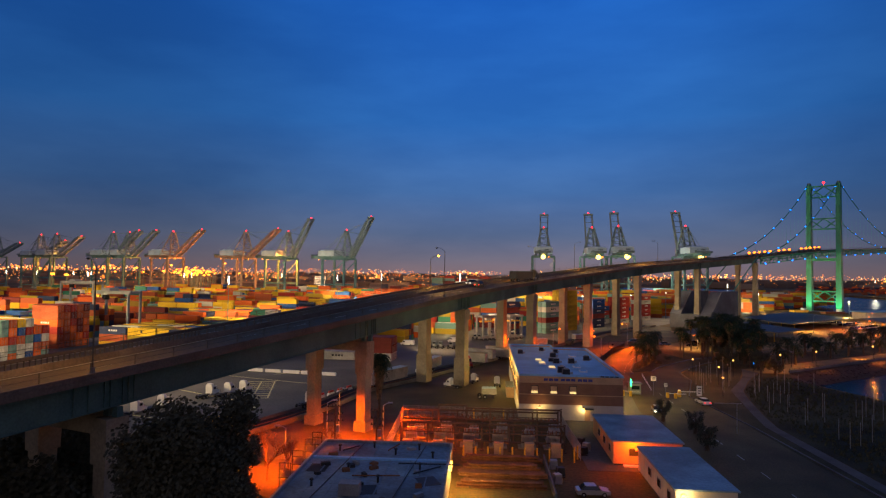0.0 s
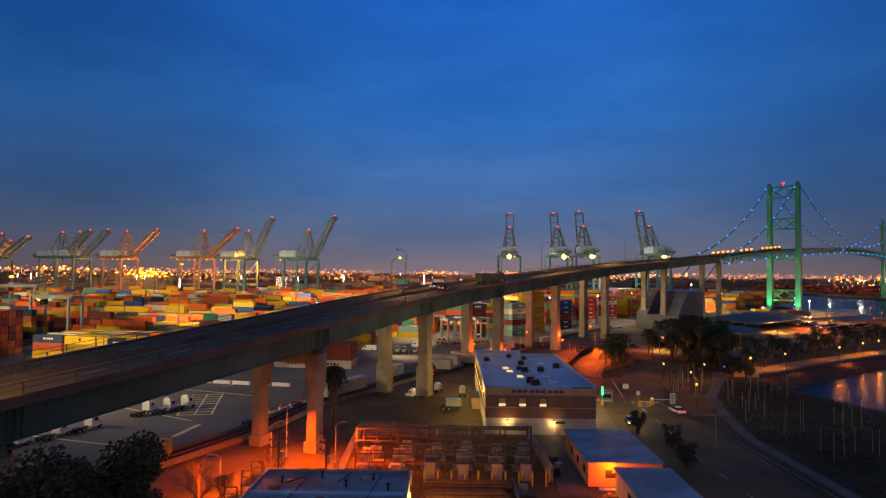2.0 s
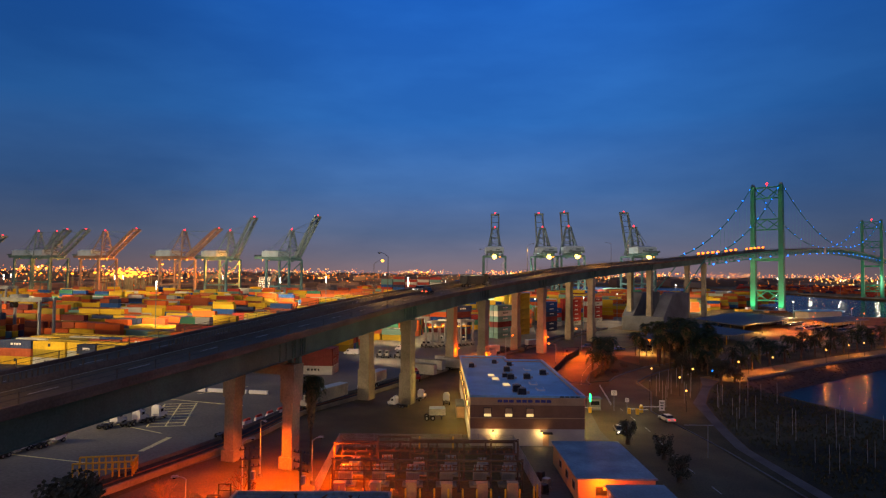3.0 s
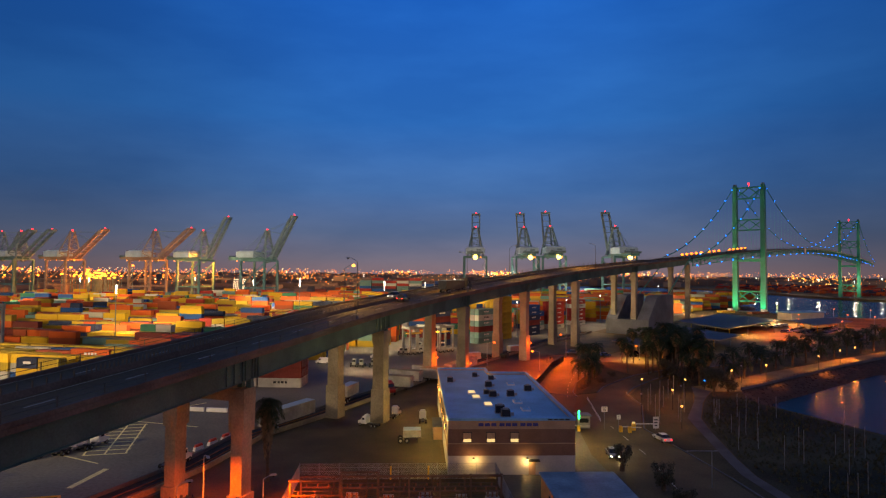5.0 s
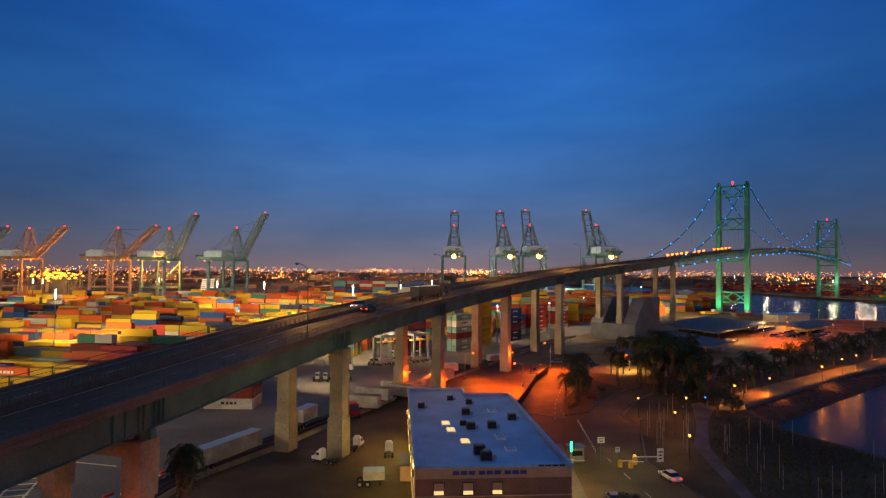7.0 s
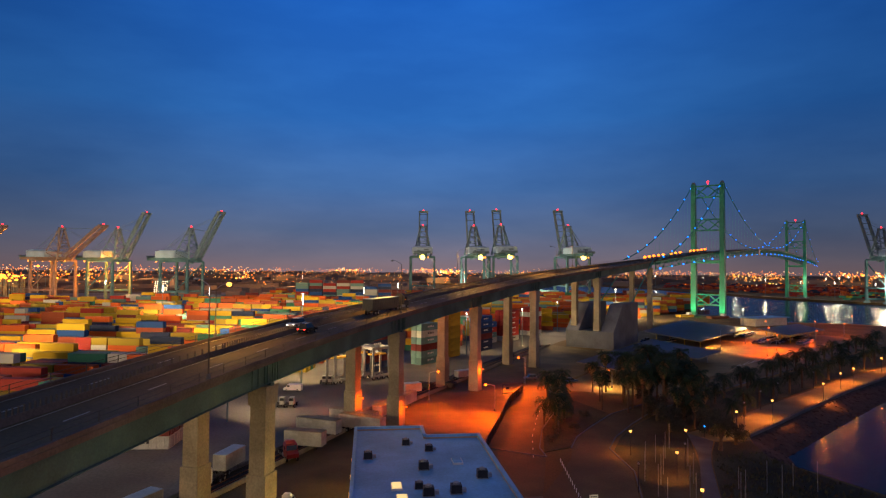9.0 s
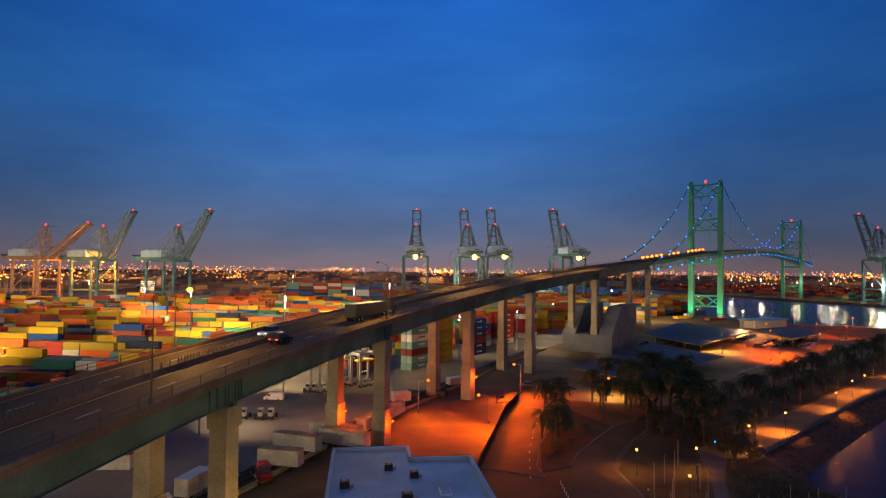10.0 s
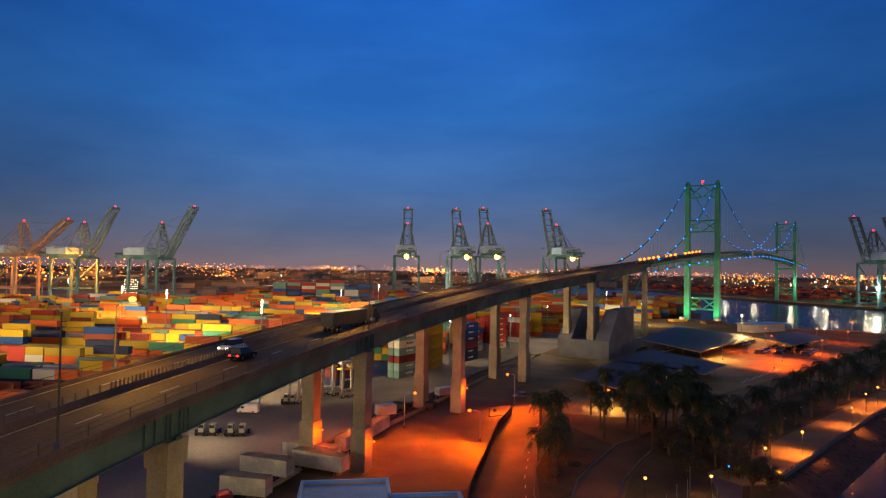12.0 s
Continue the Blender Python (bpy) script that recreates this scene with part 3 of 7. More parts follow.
def bent(k, portal=False):
    x, y, z = BENTS[k]
    _, r = DECK[SEG[k]]
    a = math.atan2(r.y, r.x)
    low_top = z - (4.5 if portal else 3.75)
    for side in (1, -1):
        c = Vector((x, y, 0)) + r * side * 5.6
        top = low_top + (0 if portal else r.z * side * 5.6)
        col = Form()
        if portal:
            col.box((c.x, c.y, 0.7), (2.5, 2.8, 2.4), a)
            col.box((c.x, c.y, top * 0.32), (1.8, 2.2, top * 0.64), a, 1.02)
            col.box((c.x, c.y, top * 0.81), (2.4, 2.6, top * 0.36), a, 1.06)
        else:
            low = top * 0.36
            col.box((c.x, c.y, low / 2 - 0.2), (3.1, 3.3, low + 0.4), a, 0.98)
            col.box((c.x, c.y, low + (top - low) * 0.4), (2.55, 2.8, (top - low) * 0.8), a, 0.97)
            col.box((c.x, c.y, top - (top - low) * 0.11), (2.9, 3.2, (top - low) * 0.22), a, 1.05)
        part("column", col, M_CONC, bridge)
        shoe = Form()
        for d in (-0.7, 0.7):
            q = c + r * side * 0.5 + r * d
            if portal:
                shoe.box((q.x, q.y, top + 0.52), (0.8, 0.8, 1.1), a, 0.85)
            else:
                shoe.box((q.x, q.y, top + 0.15), (0.7, 0.9, 0.42), a)
        part("bearing", shoe, M_STEEL_G, bridge)
    if portal:
        part("cross_beam", Form().box((x, y, low_top - 0.95), (9.6, 2.4, 1.9), a), M_CONC, bridge)
    frame_ = Form()
    for o in (-4.4, 0.0, 4.4):
        p = Vector((x, y, z)) + r * o
        for e in (-1, 1):
            frame_.beam(p + r * -2.1 + Vector((0, 0, -1.6 - 1.5 * e)), p + r * 2.1 + Vector((0, 0, -1.6 + 1.5 * e)), 0.22)
    frame_.beam(Vector((x, y, z - 3.0)) - r * 6.4, Vector((x, y, z - 3.0)) + r * 6.4, 0.5, 0.7)
    part("cross_frame", frame_, M_STEEL_G, bridge)


for k in range(9):
    bent(k, k in (1, 2))

# Anchorage: a block with two sloping cable housings beside the seventh bent.
anchorage = thing("bridge_anchorage", "massive grey concrete cable anchorage with two sloping housings", "anchorage")
fx, fy, _ = BENTS[7]
gd = (Vector(BENTS[8][:2]) - Vector(BENTS[7][:2])).normalized()
gr = Vector((gd.y, -gd.x))
ga = math.atan2(gd.y, gd.x)


def along(s, o):
    return (fx + gd.x * s + gr.x * o, fy + gd.y * s + gr.y * o)


part("base_block", Form().slab([along(-4, -3), along(-4, 9), along(36, 9), along(36, -3)], -0.5, 8.0), M_CONC_D, anchorage)
for o in (11.6, -5.4):
    w = Form()
    side = [(-4, -0.4), (38, -0.4), (38, 20.5), (11, 20.5), (-4, 8.0)]
    vs = [(*along(s, o + e), z) for e in (-3.1, 3.1) for s, z in side]
    n = len(side)
    w.add(vs, [tuple(range(n)), tuple(range(n, 2 * n))[::-1]] + [((k + 1) % n, k, n + k, n + (k + 1) % n) for k in range(n)])
    part("cable_housing", w, M_CONC_D, anchorage)

# Suspended spans.
sus = thing("suspension_bridge", "green steel suspension bridge with blue cable lamps", "bridge")
span = DECK[IG : SEG[13] + 1]
part("roadway", Form().sweep(span, [(-9, 0.3), (9, 0.3), (9, 0.9), (-9, 0.9)]), M_DECK, sus)
for o in (-9.0, 9.0):
    tr = Form().sweep(span, [(o - 0.3, -0.4), (o + 0.3, -0.4), (o + 0.3, 0.4), (o - 0.3, 0.4)])
    tr.sweep(span, [(o - 0.3, -4.6), (o + 0.3, -4.6), (o + 0.3, -4.0), (o - 0.3, -4.0)])
    for k in range(0, len(span) - 4, 4):
        p, q = span[k][0] + span[k][1] * o, span[k + 4][0] + span[k + 4][1] * o
        d = Vector((0, 0, -4.3))
        tr.beam(p, p + d, 0.35)
        tr.beam(*((p, q + d) if (k // 4) % 2 else (p + d, q)), 0.35)
    part("stiffening_truss", tr, M_TOWER, sus)
    part("parapet_rail", Form().sweep(span, [(o - 0.08, 1.9), (o + 0.08, 1.9), (o + 0.08, 2.0), (o - 0.08, 2.0)]), M_DARK, sus)
for o in (-7.0, 0, 7.0):
    part("floor_beam", Form().sweep(span, [(o - 0.3, -1.2), (o + 0.3, -1.2), (o + 0.3, 0.28), (o - 0.3, 0.28)]), M_TOWER, sus)

TOWER_TOP = 109.0
LEG = 11.2


def tower(centre, idx):
    r = DECK[idx][1]
    d = Vector((-r.y, r.x, 0))
    a = math.atan2(r.y, r.x)
    c = Vector((*centre, 0))
    tw = part("tower", Form().slab([(c + r * u * 15 + d * v * 6).xy for u, v in ((-1, -1), (1, -1), (1, 1), (-1, 1))], -5, 0.6), M_CONC_D, sus)
    legs = []
    for side in (1, -1):
        q = c + r * side * LEG
        lf = Form()
        for z0, z1, w0, w1 in ((0.6, 50, 4.3, 3.7), (50, TOWER_TOP, 3.7, 3.2)):
            vs = []
            for z, w in ((z0, w0), (z1, w1)):
                for u, v in ((-1, -1), (1, -1), (1, 1), (-1, 1)):
                    e = q + r * u * w / 2 + d * v * w * 0.62
                    vs.append((e.x, e.y, z))
            lf.add(vs, [(3, 2, 1, 0), (4, 5, 6, 7), (0, 1, 5, 4), (1, 2, 6, 5), (2, 3, 7, 6), (3, 0, 4, 7)])
        part("leg", lf, M_TOWER, tw)
        part("cable_saddle", Form().box((q.x, q.y, TOWER_TOP + 0.9), (2.6, 3.4, 1.8), a, 0.7), M_CRANE_D, tw)
    for z0, z1 in ((98, 107.5), (70.5, 79.5), (9, 17.5)):
        br = Form()
        for z in (z0, z1):
            br.beam(c - r * LEG + Vector((0, 0, z)), c + r * LEG + Vector((0, 0, z)), 1.3, 1.1)
        for k in (-1, 0):
            p0, p1 = r * (LEG * k), r * (LEG * (k + 1))
            br.beam(c + p0 + Vector((0, 0, z0)), c + p1 + Vector((0, 0, z1)), 0.8)
            br.beam(c + p0 + Vector((0, 0, z1)), c + p1 + Vector((0, 0, z0)), 0.8)
        part("lattice_brace", br, M_TOWER, tw)
    part("deck_beam", Form().beam(c - r * LEG + Vector((0, 0, 44.5)), c + r * LEG + Vector((0, 0, 44.5)), 2.2, 2.6), M_TOWER, tw)
    part("beacon", Form().tube(c + Vector((0, 0, 108)), c + Vector((0, 0, 110)), 0.15, 0.15, 6).ball(c + Vector((0, 0, 110.6)), 1.1), M_REDGLOW, tw)


tower(T1, IT1)
tower(T2, IT2)


def cable_point(f, which, o):
    """f from 0 to 1 along a span of the cable."""
    if which == "main":
        a, b, za, zb, sag = Vector(T1), Vector(T2), TOWER_TOP + 1.5, TOWER_TOP + 1.5, 47.5
    elif which == "side":
        a, b, za, zb, sag = Vector(BENTS[8][:2]), Vector(T1), BENTS[8][2] + 1.4, TOWER_TOP + 1.5, 10.0
    else:
        a, b, za, zb, sag = Vector(LINE[13][:2]), Vector(T2), LINE[13][2] + 1.4, TOWER_TOP + 1.5, 10.0
    p = a.lerp(b, f)
    r = DECK[(IT1 + IT2) // 2][1]
    return Vector((p.x + r.x * o, p.y + r.y * o, za + (zb - za) * f - 4 * sag * f * (1 - f)))


lamp_mesh = Form().ball((0, 0, 0), 0.5, 6, 4).mesh("cable_lamp", M_BLUEGLOW)
for o in (LEG, -LEG):
    for which, n in (("main", 40), ("side", 18), ("far", 16)):
        pts = [cable_point(k / n, which, o) for k in range(n + 1)]
        cable = part("main_cable", Form().pipe(pts, 0.34), M_TOWER, sus)
        for k, p in enumerate(pts[1:-1]):
            i = min(range(IG, len(DECK)), key=lambda j, p=p: (DECK[j][0].xy - p.xy).length)
            zd = DECK[i][0].z
            if p.z > zd + 2.0:
                part("hanger", Form().beam((p.x, p.y, zd), p, 0.06), M_TOWER, cable)
            if k % 2 == 0:
                part("cable_lamp", lamp_mesh, M_BLUEGLOW, cable, at=Matrix.Translation(p + Vector((0, 0, 0.5))))
    # the anchor cable that runs down behind the cable bent
    back = Vector((*along(37, 11.6 if o > 0 else -5.4), 19.5))
    part("anchor_cable", Form().tube(cable_point(0, "side", o * 0.7), back, 0.34, 0.34, 6), M_TOWER, sus)
edge_mesh = Form().ball((0, 0, 0), 0.5, 8, 5).mesh("edge_lamp", M_BLUEGLOW)
for k in range(4, len(span), 12):
    p = span[k][0] + span[k][1] * 9.6
    part("edge_lamp", edge_mesh, M_BLUEGLOW, sus, at=Matrix.Translation((p.x, p.y, p.z - 4.3)))
part("sign_panel", Form().box(Vector((*DECK[(IT1 * 2 + IT2) // 3][0].xy, DECK[(IT1 * 2 + IT2) // 3][0].z - 1.5)) + DECK[IT1 + 30][1] * 10, (7, 0.4, 6), math.atan2(DECK[IT1 + 30][1].x, -DECK[IT1 + 30][1].y) - math.pi / 2 + math.pi / 2), M_GALV, sus)
for c in (T1,):
    r = DECK[IT1][1]
    for side in (1, -1):
        q = Vector((*c, 0)) + r * side * LEG
        d = Vector((-r.y, r.x, 0))
        spot_light("tower_uplight", (q.x - d.x * 9, q.y - d.y * 9, 1.5), (q.x, q.y, 16), 17000, (0.10, 1.0, 0.42), 80, 0.5)


# ---- containers ----
PALETTE = {"orange": (0.66, 0.13, 0.025), "rust": (0.42, 0.10, 0.04), "red": (0.36, 0.04, 0.03), "yellow": (0.66, 0.43, 0.025), "olive": (0.40, 0.29, 0.03),
           "blue": (0.025, 0.09, 0.30), "navy": (0.03, 0.045, 0.10), "green": (0.06, 0.25, 0.16), "teal": (0.15, 0.28, 0.26), "white": (0.52, 0.52, 0.46), "magenta": (0.36, 0.03, 0.12), "maroon": (0.17, 0.035, 0.03)}
WORDS = {"orange": "orange", "rust": "rust-brown", "red": "red", "yellow": "yellow", "olive": "olive-yellow", "blue": "blue", "navy": "dark navy", "green": "green", "teal": "grey-green", "white": "off-white", "magenta": "magenta", "maroon": "maroon"}
BOX_MAT = {k: surface("container_" + k, c, 0.75, 0.0, 0.18, 0.5, 0.05, 8, jitter=0.25, stain=0.25) for k, c in PALETTE.items()}


def corrugated(length):
    """Container body 2.44 m wide and 2.6 m high: one skin with pressed ribs, rails and corner posts."""
    f = Form()
    L, W, H = length / 2, 1.22, 2.6
    n = int(length / 0.55)
    st = (length - 0.5) / n
    rim = [(-L, -W), (-L + 0.2, -W)]
    rib = [(-L, -W), (-L + 0.2, -W)]
    for k in range(n):
        x = -L + 0.25 + st * k
        for fx_, d in ((0, 0.07), (0.15, 0.02), (0.5, 0.02), (0.65, 0.07)):
            rim.append((x + st * fx_, -W))
            rib.append((x + st * fx_, -W + d))
    rim.append((L - 0.2, -W))
    rib.append((L - 0.2, -W))
    rim += [(-x, -y) for x, y in rim]
    rib += [(-x, -y) for x, y in rib]
    n = len(rim)
    rings = [(rim, 0.0), (rim, 0.16), (rib, 0.18), (rib, H - 0.14), (rim, H - 0.12), (rim, H)]
    vs = [(x, y, z) for ring_, z in rings for x, y in ring_]
    fs = [(r_ * n + k, r_ * n + (k + 1) % n, (r_ + 1) * n + (k + 1) % n, (r_ + 1) * n + k) for r_ in range(len(rings) - 1) for k in range(n)]
    return f.add(vs, fs + [tuple(range(n))[::-1], tuple(range(len(vs) - n, len(vs)))])


def door_leaf(length, sy):
    f = Form().box((length / 2 + 0.015, sy * 0.54, 1.3), (0.05, 1.02, 2.2))
    return f


def door_bars(length):
    f = Form()
    for y in (-0.8, -0.35, 0.35, 0.8):
        f.tube((length / 2 + 0.06, y, 0.2), (length / 2 + 0.06, y, 2.4), 0.03, 0.03, 5)
    return f


_cont = {}
_bodies = {n: corrugated(n) for n in (12.19, 6.06)}


def container(colour, length, m, group):
    key = (colour, length)
    if key in _cont:
        c = copy_thing(_cont[key], m)
    else:
        c = thing("shipping_container", f"{WORDS[colour]} corrugated steel shipping container stacked in the yard", "container", group, at=m)
        part("body", _bodies[length], BOX_MAT[colour], c)
        for sy in (1, -1):
            part("door", door_leaf(length, sy), BOX_MAT[colour], c)
        part("lock_bar", door_bars(length), M_GALV, c)
        if colour in ("orange", "white", "yellow", "teal", "navy", "red", "blue"):
            mk = Form()
            bars = [(-1.4, 0.9), (-0.3, 0.7), (0.7, 0.9), (1.7, 0.6)] if colour not in ("yellow",) else [(0.0, 1.0)]
            for sy in (1, -1):
                for x, w in bars:
                    mk.box((x * length / 12, sy * 1.235, 1.45), (w * 0.9, 0.012, 0.62 if colour != "yellow" else 1.0))
            tagged(part("lettering", mk, M_WHITE if colour not in ("yellow", "white") else M_DARK, c), kind="stuff")
        _cont[key] = c
    return c


YA = radians(-12)
YU, YV = Vector((math.cos(YA), math.sin(YA))), Vector((-math.sin(YA), math.cos(YA)))
ORDER = ["orange", "rust", "yellow", "orange", "olive", "yellow", "white", "red", "olive", "teal", "blue", "orange", "yellow", "navy", "rust", "orange", "maroon", "olive", "green", "yellow", "rust"]


def side_of_bridge(p):
    """Metres to the left of the deck's middle."""
    k = min(range(0, IG + 1, 3), key=lambda j: (DECK[j][0].xy - p).length)
    return -(p - DECK[k][0].xy).dot(DECK[k][1].xy)


# The last four stand out of view, added to light the near stacks.
YARD_MASTS = [(-11, 256, 29), (-107, 425, 26), (7, 433, 25), (-206, 593, 25), (-271, 520, 25), (-264, 520, 25), (-124, 278, 26), (30, 480, 27), (-64, 760, 28), (-386, 560, 25), (-404, 560, 25), (-442, 560, 25), (-474, 560, 25), (-60, 340, 28), (-300, 430, 26), (-260, 250, 28), (-185, 140, 28), (-116, 104, 28), (-330, 200, 28)]
far_boxes = Form()
near_list = []
crng = random.Random(21)
for block in range(32):
    v0 = 151 + block * 20.5
    for bay in range(-38, 18):
        u0 = bay * 12.75
        base = YU * u0 + YV * v0
        if side_of_bridge(base) < (24 if base.y > 500 or base.x < -70 else 46 if base.y > 330 else 62) or base.x < -430 or base.y < 128 or base.y > (640 if base.x < -90 else 770):
            continue
        if base.x > -66 and base.y < 190:
            continue
        if -172 < base.x < -104 and base.y < 262 or -200 < base.x < -100 and base.y < 215:
            continue
        if base.x < -120 and base.y > 470 and crng.random() < 0.25:
            continue
        for row in range(4):
            wave = noise.noise(Vector((u0 * 0.024, block * 3.7 + row * 0.83, 3)))
            h = int(max(0, min(5, round(2.7 + 4.2 * wave + crng.uniform(-0.6, 0.6)))))
            small = crng.random() < 0.12
            run = ORDER[int(8 + 11 * noise.noise(Vector((u0 * 0.021, v0 * 0.05 + row * 0.12, 9)))) % len(ORDER)]
            for lev in range(h):
                if crng.random() < 0.4:
                    run = crng.choice(ORDER)
                q = base + YV * (row * 2.9) + YU * crng.uniform(-0.1, 0.1)
                for du, ln in (((0, 12.19),) if not small else ((-3.1, 6.06), (3.1, 6.06))):
                    q2 = q + YU * du
                    if lev > 1 and any((q2 - Vector(w[:2])).length < 17 for w in YARD_MASTS):
                        continue
                    near_list.append((row, lev, h, block, q2, ln, run if du <= 0 else crng.choice(ORDER)))
near_list.sort(key=lambda r: r[4].y + (0 if r[0] == 0 or r[1] == r[2] - 1 else 120))
for n, (row, lev, h, block, q, ln, col) in enumerate(near_list):
    m = Matrix.Translation((q.x, q.y, 0.03 + lev * 2.6)) @ Matrix.Rotation(YA, 4, "Z")
    if n < 76:
        container(col, ln, m, "containers stacked in the yard")
    else:
        far_boxes.box((q.x, q.y, 0.03 + lev * 2.6 + 1.28), (ln, 2.4, 2.56), YA)
high_boxes = Form()
for bay in range(8):
    for r_ in range(3):
        for lev in range((8, 9, 8, 9, 9, 7, 8, 6)[bay]):
            high_boxes.box((-52 + bay * 12.9, 648 - bay * 2.4 + r_ * 3, lev * 2.8 + 1.4), (12.2, 2.4, 2.7), -0.19)
tagged(part("high_container_stacks", high_boxes, island_colours("container_mix_high", [PALETTE[c] for c in ("blue", "white", "red", "teal", "navy", "white", "blue", "maroon", "teal")])), "high stacks of blue, white and red containers", "containers", kind="stuff")
FAR_COLS = [PALETTE[c] for c in ORDER]
tagged(part("container_stacks", far_boxes, island_colours("container_mix", FAR_COLS)), "many stacked shipping containers in mixed colours", "containers", kind="stuff")

# Low stacks of yellow, white and blue boxes along the lane beside the viaduct.
LANE_COLS = ["yellow", "yellow", "olive", "white", "yellow", "rust", "blue", "yellow", "olive", "rust", "navy", "white"]
for bay in range(3):
    for r_ in range(9):
        for lev in range((3, 2, 3, 2, 3, 3, 2, 3, 2)[(r_ + 2 * bay) % 9]):
            q = Vector((-136, 208)) + YU * bay * 12.9 + YV * r_ * 2.9
            container(LANE_COLS[(r_ // 2 + 3 * bay + 5 * lev) % len(LANE_COLS)], 12.19, Matrix.Translation((*q, 0.03 + lev * 2.6)) @ Matrix.Rotation(YA, 4, "Z"), "containers stacked in the yard")

# A high block at the yard's near corner, its ends towards the viaduct.
END_COLS = ["white", "orange", "blue", "teal", "rust", "yellow", "red", "white", "rust"]
for bay in range(2):
    for r_ in range(6):
        for lev in range(5 if r_ < 4 else 4):
            q = Vector((-153, 171)) + YV * r_ * 2.8 - YU * bay * 12.6
            col = ("white", "white", "orange", "teal", "teal")[lev] if r_ == 0 else crng.choice(END_COLS)
            container(col, 12.19, Matrix.Translation((*q, 0.03 + lev * 2.6)) @ Matrix.Rotation(YA, 4, "Z"), "containers stacked in the yard")
for r_ in range(5):
    for lev in range(6):
        q = Vector((-160, 205)) + YV * r_ * 2.8
        container(crng.choice(("rust", "red", "maroon", "rust", "orange")), 12.19, Matrix.Translation((*q, 0.03 + lev * 2.6)) @ Matrix.Rotation(YA, 4, "Z"), "containers stacked in the yard")

# Tall stacks seen between the columns.
for place, rows_, high, colours, rz in (((-36.5, 194), 3, 3, ("white", "maroon", "maroon"), -4), ((-49.2, 195), 2, 1, ("white", "maroon", "white"), -4), ((12, 288), 2, 6, ("navy", "maroon", "navy", "navy", "maroon", "navy"), 48), ((33, 300), 2, 6, ("teal", "teal", "maroon", "teal", "white", "teal"), 48),
                                       ((44, 316), 3, 8, ("olive",), 48), ((62, 335), 2, 6, ("navy", "navy", "maroon", "navy", "blue", "blue"), 48), ((84, 372), 3, 6, ("white", "red"), 48), ((104, 398), 3, 6, ("white", "red", "red", "red", "white", "red"), 48), ((70, 362), 2, 4, ("white", "teal", "red", "blue"), 48)):
    a = radians(rz)
    for r_ in range(rows_):
        for lev in range(high):
            q = Vector(place) + Vector((-math.sin(a), math.cos(a))) * r_ * 2.6
            container(colours[min(lev, len(colours) - 1)], 12.19, Matrix.Translation((*q, 0.03 + lev * 2.6)) @ Matrix.Rotation(a, 4, "Z"), "tall container stacks beside the viaduct")

far_side, far_green = Form(), Form()
for k in range(900):
    x, y = 645 + crng.uniform(0, 330), 700 + crng.uniform(0, 620)
    lev = crng.choice((0, 1, 1, 2, 3))
    (far_green if y < 830 else far_side).box((x, y, -0.5 + lev * 2.6 + 1.3), (12, 2.4, 2.6), crng.choice((0.2, 0.2, 1.77)))
tagged(part("far_container_stacks", far_side, island_colours("container_mix_far", [PALETTE[c] for c in ("orange", "red", "red", "rust", "orange", "navy", "maroon", "rust")])), "red and rust container stacks on the far quay", "containers", kind="stuff")
tagged(part("far_container_stacks", far_green, island_colours("container_mix_green", [PALETTE[c] for c in ("green", "yellow", "green", "olive", "green", "orange")])), "green and yellow container stacks on the far quay", "containers", kind="stuff")


